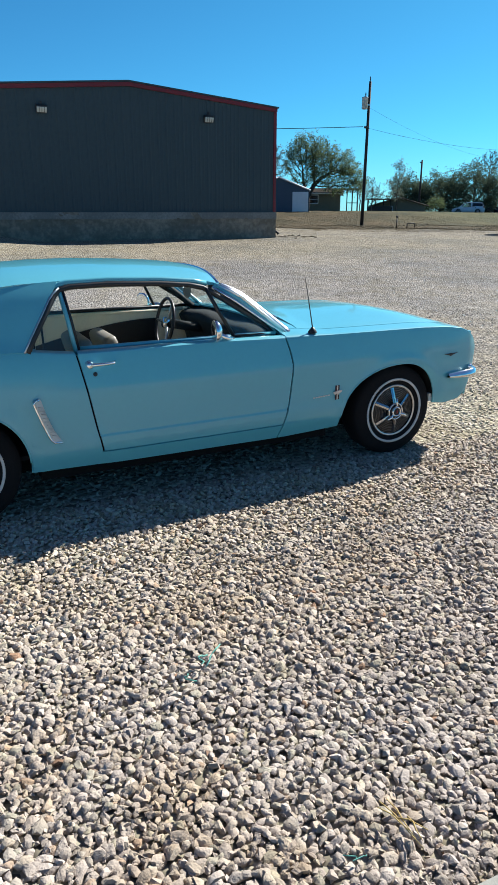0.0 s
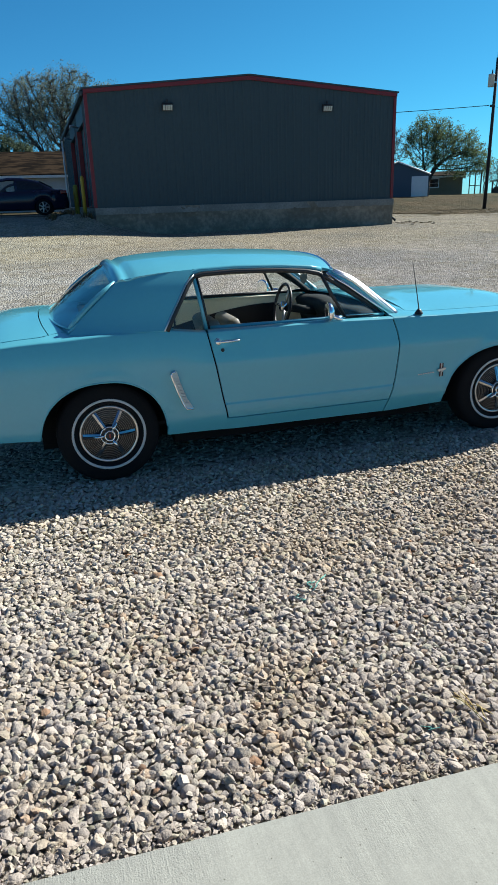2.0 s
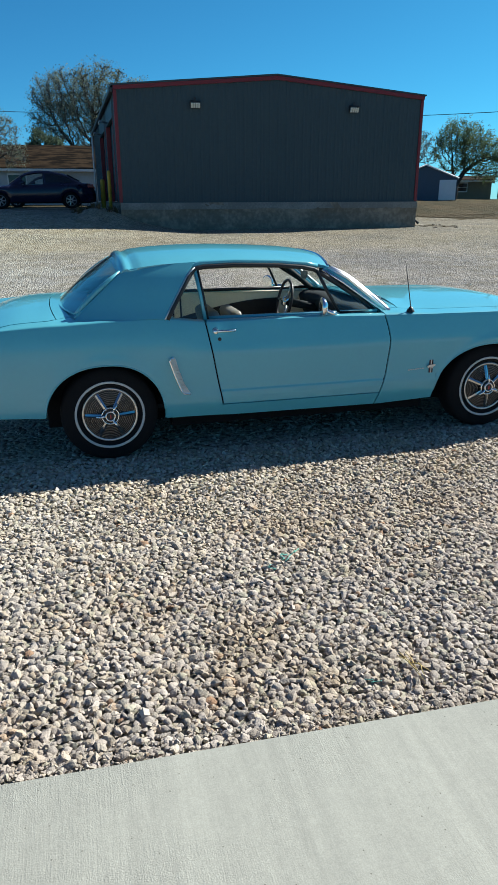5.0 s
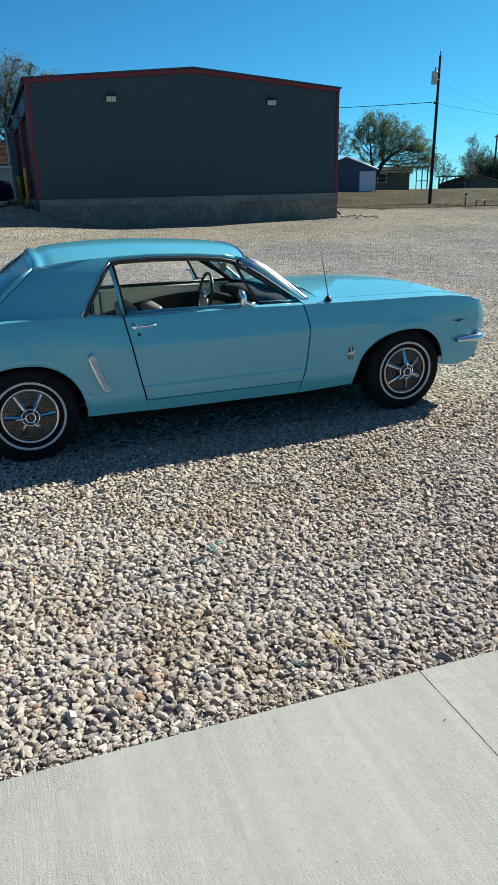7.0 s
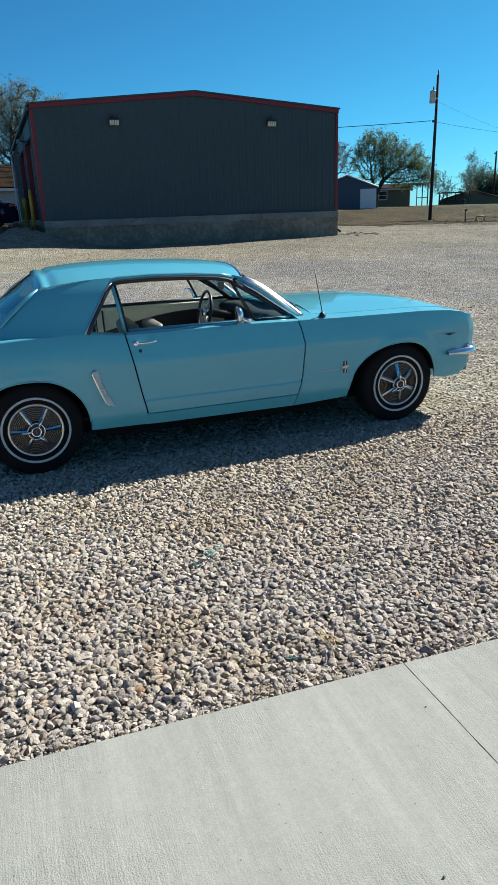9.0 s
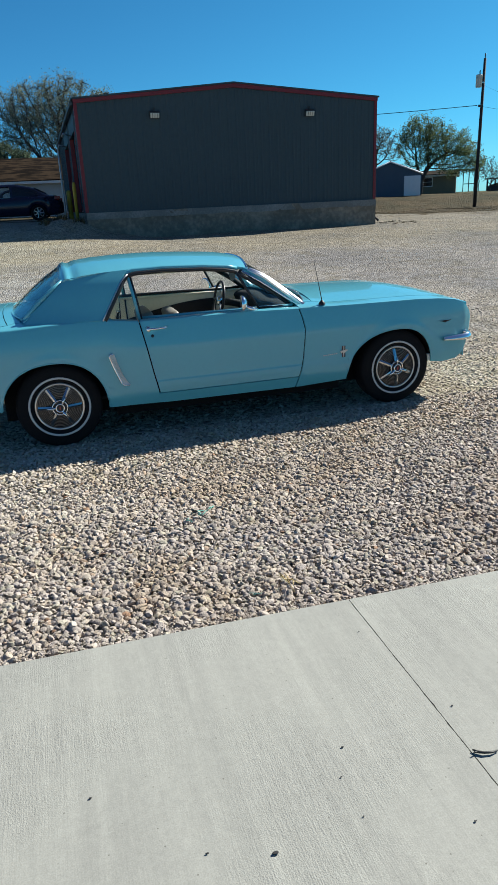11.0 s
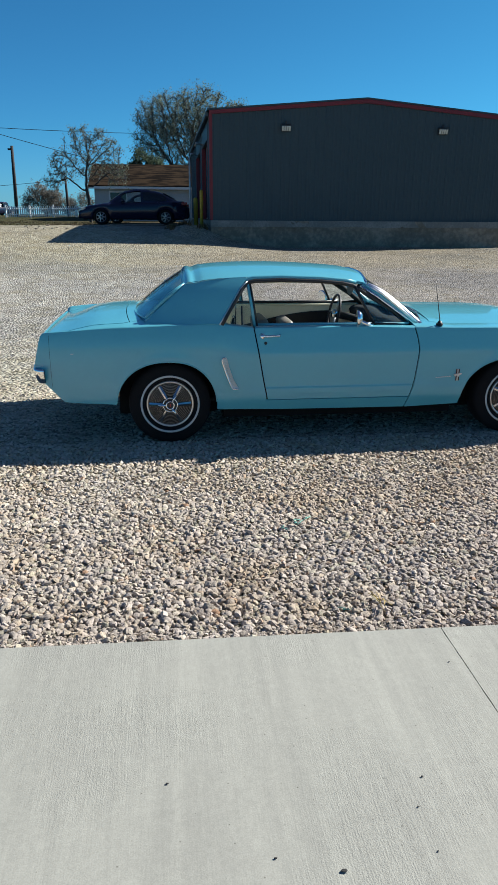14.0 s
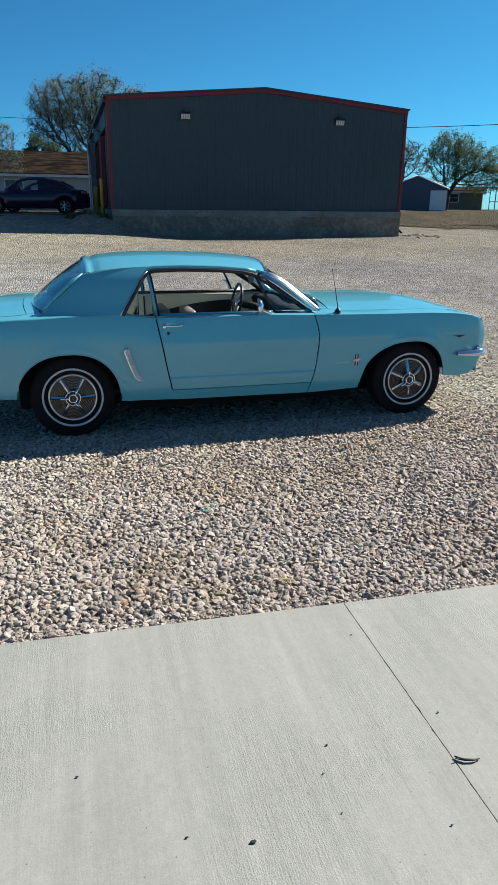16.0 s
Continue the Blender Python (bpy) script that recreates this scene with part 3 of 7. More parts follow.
def stones():
    """Loose crushed stones over the nearer yard."""
    rng = np.random.default_rng(5)
    shapes = []
    for k in range(42):
        bm = bmesh.new()
        m = (16, 11, 7)[k // 14]
        i_ = np.arange(m) + 0.5
        up, turn = 1 - 2 * i_ / m, 2.39996 * i_
        pts = np.stack([np.sqrt(1 - up ** 2) * np.cos(turn), np.sqrt(1 - up ** 2) * np.sin(turn), up], -1)
        pts = pts @ np.linalg.qr(rng.normal(size=(3, 3)))[0] + rng.normal(0, 0.13, (m, 3))
        # break faces worn off a rounded lump
        for _ in range(8):
            q = rng.normal(size=3)
            q /= np.linalg.norm(q)
            pts -= np.maximum(0, pts @ q - rng.uniform(0.42, 0.80))[:, None] * q
        pts *= np.array([1.10, rng.uniform(0.68, 0.98), rng.uniform(0.50, 0.74)]) * 1.2
        for p in pts:
            bm.verts.new(p)
        bmesh.ops.convex_hull(bm, input=bm.verts)
        bmesh.ops.delete(bm, geom=[g for g in bm.verts if not g.link_faces], context="VERTS")
        bmesh.ops.triangulate(bm, faces=bm.faces)
        bm.verts.index_update()
        shapes.append((np.array([v.co[:] for v in bm.verts]), np.array([[v.index for v in f.verts] for f in bm.faces])))
        bm.free()
    zones = [(-2.2, 4.6, -3.52, -1.9, 0.0255, 0.0120, 0.0240, 0), (-2.6, 5.2, -1.9, -0.75, 0.0250, 0.0120, 0.0225, 14), (-2.0, 4.4, -3.53, -1.6, 0.0255, 0.0100, 0.0170, 28), (-3.4, 7.4, -0.75, 1.2, 0.034, 0.0125, 0.024, 28), (-3.8, 8.2, 1.2, 4.5, 0.046, 0.0135, 0.026, 28), (-6.0, 14.0, 4.5, 11.0, 0.068, 0.014, 0.027, 28), (-8.0, 17.0, 11.0, 18.6, 0.115, 0.017, 0.032, 28), (-7.0, 10.0, -3.8, -0.75, 0.046, 0.0135, 0.026, 28), (-2.2, 4.6, -3.66, -3.28, 0.0125, 0.0065, 0.0125, 28)]
    sink = [(-0.25, 0.30), (-0.25, 0.30), (-0.30, 0.25), (-0.40, 0.05), (-0.66, -0.18), (-0.78, -0.34), (-0.8, -0.4), (-0.40, 0.05), (-0.2, 1.0)]
    Vs, Fs, base = [], [], 0
    for layer, (x0, x1, y0, y1, step, small, large, first) in enumerate(zones):
        gx, gy = np.meshgrid(np.arange(x0, x1, step), np.arange(y0, y1, step))
        px = gx.ravel() + rng.uniform(-0.5, 0.5, gx.size) * step
        py = gy.ravel() + rng.uniform(-0.5, 0.5, gx.size) * step
        keep = (py > (-3.462 if layer == 8 else -3.44) - 0.03 * px) & ((layer != 7) | (px < -2.1) | (px > 4.5)) & ((layer != 8) | (py < -3.37 - 0.03 * px))
        px, py = px[keep], py[keep]
        size = small + (large - small) * rng.random(len(px)) ** 1.6
        which = rng.integers(first, first + 14, len(px))
        spin = rng.uniform(0, 2 * np.pi, len(px))
        tip, roll_ = rng.normal(0, 0.28, len(px)), rng.normal(0, 0.28, len(px))
        pz = height(px, py) + size * rng.uniform(*sink[layer], len(px))
        for k in range(first, first + 14):
            sel = which == k
            v, f = shapes[k]
            c, s = np.cos(spin[sel])[:, None], np.sin(spin[sel])[:, None]
            ca, sa, cb, sb = np.cos(tip[sel])[:, None], np.sin(tip[sel])[:, None], np.cos(roll_[sel])[:, None], np.sin(roll_[sel])[:, None]
            x, y, z = v[:, 0][None], v[:, 1][None], v[:, 2][None]
            y, z = y * ca - z * sa, y * sa + z * ca
            x, z = x * cb + z * sb, -x * sb + z * cb
            x, y = x * c - y * s, x * s + y * c
            sz = size[sel][:, None]
            W = np.stack([x * sz + px[sel][:, None], y * sz + py[sel][:, None], z * sz + pz[sel][:, None]], -1)
            Vs.append(W.reshape(-1, 3))
            Fs.append((f[None] + base + np.arange(sel.sum())[:, None, None] * len(v)).reshape(-1, 3))
            base += sel.sum() * len(v)
    ob = tri_mesh("gravel", np.concatenate(Vs), np.concatenate(Fs), STONE, smooth=True)
    ob.data.set_sharp_from_angle(angle=radians(54))
    tagged(ob, "loose pale crushed limestone gravel", "gravel", kind="stuff")


stones()

# ---- concrete slab ----


def edge_y(x):
    return -3.475 - 0.03 * x


def slab():
    root = thing("pavement", "pale broom-finished concrete slab with a sawn joint", "pavement", kind="structure")
    rng = np.random.default_rng(19)
    cuts = [-12.0, -7.0, -2.95, 1.08, 5.1, 9.2, 14.0]
    for x0, x1 in zip(cuts, cuts[1:]):
        bm = bmesh.new()
        g = 0.0012
        a, b = x0 + g, x1 - g
        rim = []
        for x, way, y0, y1 in ((b, -1, -11.5, edge_y(b)), (a, 1, edge_y(a), -11.5)):
            for y in np.linspace(y0, y1, 320):
                chip = abs(rng.normal(0, 0.0007)) + (rng.uniform(0.001, 0.003) if rng.random() < 0.06 else 0)
                rim.append((x + way * chip, y))
        lo = [bm.verts.new((x, y, -0.12)) for x, y in rim]
        hi = [bm.verts.new((x, y, 0.062)) for x, y in rim]
        bm.faces.new(lo[::-1])
        bm.faces.new(hi)
        for k in range(len(rim)):
            bm.faces.new((lo[k], lo[(k + 1) % len(rim)], hi[(k + 1) % len(rim)], hi[k]))
        top = [e for e in bm.edges if all(v.co.z > 0 for v in e.verts)]
        bmesh.ops.bevel(bm, geom=top, offset=0.0008, segments=1, affect="EDGES")
        part("slab", bm, CONCRETE, root)
        if x1 < 13:
            box("joint_filler", (x1 - 0.02, -11.4, -0.1), (x1 + 0.02, edge_y(x1) - 0.02, 0.056), CONCRETE, root)


slab()

# ---- metal building ----
BX0, BX1, BY, BY1, BZ0, EAVE, RIDGE = 1.70, 12.76, 19.81, 36.5, 1.56, 5.10, 5.57


def building():
    root = thing("metal_building", "charcoal ribbed steel building, dark red trim, rough concrete base", "building")
    mid = (BX0 + BX1) / 2

    def top(x):
        return EAVE + (RIDGE - EAVE) * (1 - abs(x - mid) / (mid - BX0))

    def ribbed(name, a, b, zt0, zt1, place):
        """One ribbed sheet from a to b along the wall, proud by the ribs."""
        V, F = [], []
        prof = []
        pitch = 0.307
        n = max(1, round((b - a) / pitch))
        for k in range(n):
            u0 = a + (b - a) * k / n
            w = (b - a) / n
            prof += [(u0, 0), (u0 + 0.10 * w, 0.0), (u0 + 0.16 * w, 0.016), (u0 + 0.26 * w, 0.016), (u0 + 0.32 * w, 0), (u0 + 0.62 * w, 0.0), (u0 + 0.65 * w, 0.006), (u0 + 0.70 * w, 0.006), (u0 + 0.73 * w, 0)]
        prof.append((b, 0))
        for u, d in prof:
            V += [place(u, d, BZ0), place(u, d, zt0 + (zt1 - zt0) * (u - a) / (b - a))]
        F = [(2 * i, 2 * i + 2, 2 * i + 3, 2 * i + 1) for i in range(len(prof) - 1)]
        return thick(mesh_part(name, V, F, SIDING, root, smooth=False), 0.02, 1.0)

    n = 12
    xs = [BX0 + 0.02 + (BX1 - BX0 - 0.04) * k / n for k in range(n + 1)]
    for a, b in zip(xs, xs[1:]):
        ribbed("wall_sheet", a, b, top(a), top(b), lambda u, d, z: (u, BY - d, z))
        ribbed("wall_sheet", a, b, top(a), top(b), lambda u, d, z: (u, BY1 + d, z))
    ys = [BY + 0.02 + (BY1 - BY - 0.04) * k / 18 for k in range(19)]
    for a, b in zip(ys, ys[1:]):
        ribbed("wall_sheet", a, b, EAVE, EAVE, lambda u, d, z: (BX1 + d, u, z))
    # far-side wall with roller door openings
    doors = [(21.3, 25.0), (26.4, 30.1)]
    solid = [(BY + 0.02, doors[0][0]), (doors[0][1], doors[1][0]), (doors[1][1], BY1 - 0.02)]
    for a, b in solid:
        ribbed("wall_sheet", a, b, EAVE, EAVE, lambda u, d, z: (BX0 - d, u, z))
    for a, b in doors:
        box("lintel", (BX0 - 0.01, a, 4.35), (BX0 + 0.1, b, EAVE - 0.01), SIDING, root)
        dr = new("roller_door")
        dr.parent = root

        for k in range(9):
            z = BZ0 + 0.02 + k * 0.315
            box("slat", (BX0 + 0.16, a + 0.04, z), (BX0 + 0.21, b - 0.04, z + 0.30), SIDING, dr, 0.008)
        for yy in (a, b):
            box("jamb", (BX0 - 0.02, yy - 0.035, BZ0), (BX0 + 0.15, yy + 0.035, 4.40), REDTRIM, root, 0.005)
    # roof
    bm = bmesh.new()
    o = 0.10
    for s in (-1, 1):
        xe = mid + s * (mid - BX0 + o)
        ze = EAVE - o * (RIDGE - EAVE) / (mid - BX0) + 0.03
        v = [bm.verts.new(p) for p in ((mid, BY - o, RIDGE + 0.03), (xe, BY - o, ze), (xe, BY1 + o, ze), (mid, BY1 + o, RIDGE + 0.03))]
        bm.faces.new(v)
    bmesh.ops.remove_doubles(bm, verts=bm.verts, dist=0.001)
    thick(part("roof", bm, SIDING, root), 0.05, 1.0)
    # red trim: rake boards, corner posts and a base strip
    for s in (-1, 1):
        xe = mid + s * (mid - BX0 + 0.04)
        for yy, nm in ((BY - 0.07, "rake_trim"), (BY1 + 0.07, "rake_trim")):
            bm = bmesh.new()
            pts = [(mid, RIDGE - 0.10), (xe, EAVE - 0.10), (xe, EAVE + 0.02), (mid, RIDGE + 0.02)]
            f = [bm.verts.new((x, yy - 0.02, z)) for x, z in pts]
            g = [bm.verts.new((x, yy + 0.05, z)) for x, z in pts]
            bm.faces.new(f)
            bm.faces.new(g[::-1])
            for k in range(4):
                bm.faces.new((f[k], g[k], g[(k + 1) % 4], f[(k + 1) % 4]))
            part(nm, bm, REDTRIM, root)
        xc = BX0 if s < 0 else BX1
        box("corner_trim", (xc - 0.04 if s < 0 else xc - 0.07, BY - 0.055, BZ0 - 0.02), (xc + 0.07 if s < 0 else xc + 0.04, BY + 0.1, EAVE - 0.1), REDTRIM, root, 0.006)
    box("base_flashing", (BX0 - 0.02, BY - 0.05, BZ0 - 0.03), (BX1 + 0.02, BY - 0.008, BZ0 + 0.02), SIDING, root)
    # gutter with brackets and downpipe
    box("gutter", (BX0 - 0.16, BY - 0.02, EAVE - 0.16), (BX0 - 0.06, BY1, EAVE - 0.03), SIDING, root, 0.015)
    for yy in (24.0, 29.0):
        tube("gutter_bracket", [(BX0, yy, EAVE - 0.7), (BX0 - 0.32, yy, EAVE - 0.62), (BX0 - 0.34, yy, EAVE - 0.75)], 0.03, DULL, root)
    tube("downpipe", [(BX0 - 0.11, BY1 - 0.3, EAVE - 0.1), (BX0 - 0.11, BY1 - 0.3, 1.35)], 0.05, WHITEPAINT, root)
    tube("downpipe", [(BX1 + 0.07, BY + 0.12, EAVE - 0.1), (BX1 + 0.07, BY + 0.12, 0.9), (BX1 + 0.18, BY - 0.05, 0.74)], 0.045, BLACK, root)
    # foundation: an uneven cast face with a proud top course
    nx, nz = 90, 12
    X = np.linspace(BX0 - 0.02, BX1 + 0.02, nx)
    V = []
    for i, x in enumerate(X):
        for j in range(nz):
            t = j / (nz - 1)
            z = 0.3 + (BZ0 - 0.03 - 0.3) * t
            d = 0.11 + (0.035 if t > 0.78 else 0.0) + 0.03 * noise.noise(Vector((x * 0.9, z * 5, 0))) + 0.022 * noise.noise(Vector((x * 4, z * 11, 3)))
            V.append((x, BY - d, z))
    cap = mesh_part("foundation_cap", [(x, BY - 0.16 - 0.012 * noise.noise(Vector((x * 3, z * 9, 7))), z) for x in X for z in (BZ0 - 0.25 + 0.03 * noise.noise(Vector((x * 0.8, 0, 1))), BZ0 - 0.14, BZ0 - 0.03)], [f[::-1] for f in grid_faces(nx, 3)], CAPSTONE, root, "paler cast top course of the base")
    thick(cap, 0.06)
    mesh_part("foundation_face", V, [f[::-1] for f in grid_faces(nx, nz)], FOUND, root, "rough stained concrete base", smooth=True)
    bm = bmesh.new()
    add_box(bm, (BX0 - 0.02, BY - 0.07, 0.2), (BX1 + 0.02, BY1 + 0.1, BZ0 - 0.032))
    part("foundation", bm, FOUND, root)
    return root


building()


def wall_pack(x):
    root = thing("wall_light", "dark bronze wall-pack floodlight with a pale lens on the siding", "wall light", (x, BY - 0.03, 4.62), group="floodlights on the gable wall")
    # a sloping hood over a slanted glass front with guard bars
    def wedge(pts, wide):
        bm = bmesh.new()
        a = [bm.verts.new((-wide, y, z)) for y, z in pts]
        b = [bm.verts.new((wide, y, z)) for y, z in pts]
        bm.faces.new(a)
        bm.faces.new(b[::-1])
        for k in range(len(pts)):
            bm.faces.new((a[k], b[k], b[(k + 1) % len(pts)], a[(k + 1) % len(pts)]))
        return bm

    bm = wedge([(-0.02, 0.15), (-0.14, 0.15), (-0.23, 0.09), (-0.23, 0.06), (-0.12, 0.06), (-0.12, -0.14), (-0.02, -0.14)], 0.215)
    bmesh.ops.bevel(bm, geom=list(bm.edges), offset=0.010, segments=2, affect="EDGES")
    part("housing", bm, BRONZE, root)
    lens = part("lens", wedge([(-0.122, 0.058), (-0.225, 0.058), (-0.225, 0.02), (-0.15, -0.13), (-0.122, -0.13)], 0.19), LAMPLENS, root, "pale glass lens")
    for x in (-0.10, 0.0, 0.10):
        part("guard_bar", add_tube(bmesh.new(), [(x, -0.232, 0.055), (x, -0.232, 0.018), (x, -0.156, -0.134)], 0.008, 5), BRONZE, lens)
    bm = bmesh.new()
    add_lathe(bm, [(0.0, 0.0), (0.05, 0.0), (0.05, 0.13), (0.04, 0.16), (0.0, 0.16)], 12, pose(0, -0.09, 0.12))
    part("photocell", bm, BRONZE, root)
    root.scale = (0.8, 0.8, 0.8)


for lx in (4.35, 10.06):
    wall_pack(lx)


def bollard(x, y, top, r):
    z = float(height(x, y))
    bm = add_lathe(bmesh.new(), [(0.0, -0.2), (r, -0.2), (r, top - 0.08 - z), (0.82 * r, top - 0.03 - z), (0.4 * r, top - z), (0.0, top + 0.005 - z)], 16, pose(x, y, z))
    tagged(part("bollard", bm, YELLOW, smooth=True), "faded yellow steel bollard beside the door opening", "bollard", "bollards at the door")


bollard(1.42, 20.9, 2.60, 0.062)
bollard(1.40, 25.2, 2.43, 0.095)

# ---- classic coupe ----
CAR = thing("classic_car", "turquoise two-door classic coupe with chrome trim and whitewall tyres", "car")

WZ = [0.20, 0.26, 0.33, 0.39, 0.4315, 0.4365, 0.50, 0.60, 0.66, 0.685, 0.71, 0.745, 0.80, 0.84, 0.87, 0.90, 0.95]
WY = [0.775, 0.800, 0.833, 0.847, 0.8512, 0.8455, 0.849, 0.856, 0.8605, 0.862, 0.8595, 0.8525, 0.8410, 0.8325, 0.826, 0.816, 0.795]
WQ = [0.775, 0.800, 0.825, 0.838, 0.842, 0.844, 0.850, 0.857, 0.8595, 0.860, 0.8595, 0.857, 0.850, 0.842, 0.834, 0.823, 0.80]
PX = [-1.0, -0.93, -0.80, -0.4, 0.2, 0.9, 1.9, 2.6, 3.0, 3.25, 3.38, 3.46, 3.50]
PW = [0.895, 0.920, 0.945, 0.972, 0.992, 1.0, 0.996, 0.985, 0.968, 0.945, 0.915, 0.87, 0.82]
TX = [-0.985, -0.970, -0.952, -0.936, -0.924, -0.908, -0.88, -0.80, -0.44, 0.0, 0.30, 0.40, 0.50, 0.64, 0.80, 1.44, 1.90, 2.40, 2.94, 3.15, 3.29, 3.36, 3.41, 3.445, 3.465]
TZ = [0.60, 0.665, 0.735, 0.795, 0.834, 0.850, 0.856, 0.862, 0.884, 0.905, 0.913, 0.912, 0.900, 0.884, 0.884, 0.886, 0.874, 0.868, 0.862, 0.850, 0.830, 0.803, 0.768, 0.722, 0.66]


def top_z(x):
    return float(np.interp(x, TX, TZ))


def half_width(x, z):
    q = float(smooth01(0.75, 0.35, x)) + float(smooth01(2.55, 3.0, x)) * 0.5
    # eased over a hand's width above the crease, so that the shoulder rolls over softly
    ease = float(smooth01(0.48, 0.60, z)) * float(smooth01(0.93, 0.85, z))
    zs = np.array([-0.06, -0.04, -0.02, 0.0, 0.02, 0.04, 0.06]) * ease
    w = float(np.mean((1 - q) * np.interp(z + 0.35 * zs, WZ, WY) + q * np.interp(z + zs, WZ, WQ)))
    f = np.interp(x, PX, PW)
    flare = 0.0
    for cx in (0.0, 2.743):
        d = math.hypot((x - cx) / 0.40, (z - 0.31) / 0.36)
        flare += (0.005 if cx < 1 else 0.010) * math.exp(-((d - 1.0) / 0.10) ** 2)
    return float(w * f + flare)


def arch(cx, x):
    """The wheel opening's edge over x, or None outside it."""
    a0, a1, h = (0.400, 0.357, 0.340) if cx < 1 else (0.452, 0.330, 0.337)
    u = (x - cx) / (a0 if x < cx else a1)
    if abs(u) >= 1:
        return None
    return 0.305 + h * (1 - abs(u) ** 2.35) ** 0.5


def sill_z(x):
    for cx in (0.0, 2.743):
        z = arch(cx, x)
        if z:
            return z
    return float(np.interp(x, [-0.985, -0.96, -0.91, -0.78, -0.66, -0.40, 0.357, 0.83, 1.9, 2.30, 3.06, 3.2, 3.33, 3.40, 3.44, 3.465], [0.58, 0.545, 0.485, 0.342, 0.332, 0.318, 0.262, 0.250, 0.243, 0.262, 0.33, 0.31, 0.325, 0.38, 0.46, 0.60]))


def arch_columns(cx):
    a0, a1 = (0.400, 0.357) if cx < 1 else (0.452, 0.330)
    u = np.sin(np.linspace(-math.pi / 2, math.pi / 2, 33))
    xs = [cx + (a0 if k < 0 else a1) * k for k in u]
    return [xs[0] - 0.001, xs[0] + 0.0006, *xs[1:-1], xs[-1] - 0.0006, xs[-1] + 0.001]


def rear_cut(z):
    return float(np.interp(z, [0.24, 0.343, 0.50, 0.711, 0.884, 0.92], [0.742, 0.741, 0.708, 0.669, 0.636, 0.628]))


def front_cut(z):
    return float(np.interp(z, [0.24, 0.268, 0.477, 0.66, 0.72, 0.80, 0.877, 0.92], [1.846, 1.852, 1.900, 1.914, 1.917, 1.902, 1.878, 1.868]))


TOPROWS = [(0.005, 0.006), (0.016, 0.011), (0.045, 0.016), (0.10, 0.022), (0.165, 0.028)]


def shoulder_rise(x, dy=0.165):
    """How much of the shoulder's inward rise is left: less at the nose, and a dip between the tail fins."""
    tail = float(smooth01(-0.50, -0.90, x)) * min(1.0, dy / 0.08)
    return 0.30 + 0.70 * float(smooth01(2.25, 1.95, x)) - 1.9 * tail


def ledge(x):
    """How wide the shoulder's top ledge is: narrow beside the rear window opening and the trunk lid."""
    return 1.0 - 0.50 * float(smooth01(-0.22, -0.34, x)) - 0.70 * float(smooth01(0.37, 0.45, x)) * float(smooth01(0.80, 0.64, x))


def side_panel(name, cols, rows, s, low=None, lcut=None, rcut=None, top=True, gap=0.005, label=""):
    """One outer skin panel, as columns along x with rows from the sill to the shoulder and over it."""
    V = []
    x0, x1 = cols[0], cols[-1]
    for x in cols:
        zb, zt = (low(x) if low else sill_z(x)), top_z(x)
        for v in np.linspace(0, 1, rows):
            z = zb + (zt - zb) * (1 - (1 - v) ** 1.25)
            dx = 0.0
            if lcut:
                dx += (lcut(z) + gap - x0) * max(0.0, 1 - (x - x0) / 0.30) ** 1.0
            if rcut:
                dx += (rcut(z) - gap - x1) * max(0.0, 1 - (x1 - x) / 0.30) ** 1.0
            V.append((x + dx, s * half_width(x + dx, z), z))
        if top:
            for dy, dz in TOPROWS:
                V.append((V[-1][0], s * (half_width(x, zt) - dy * ledge(x)), zt + dz * (ledge(x) if x > 0.3 else 1.0) * shoulder_rise(x, dy)))
    n = rows + (len(TOPROWS) if top else 0)
    F = grid_faces(len(cols), n)
    if s < 0:
        F = [f[::-1] for f in F]
    return thick(mesh_part(name, V, F, PAINT, CAR, label), 0.012)


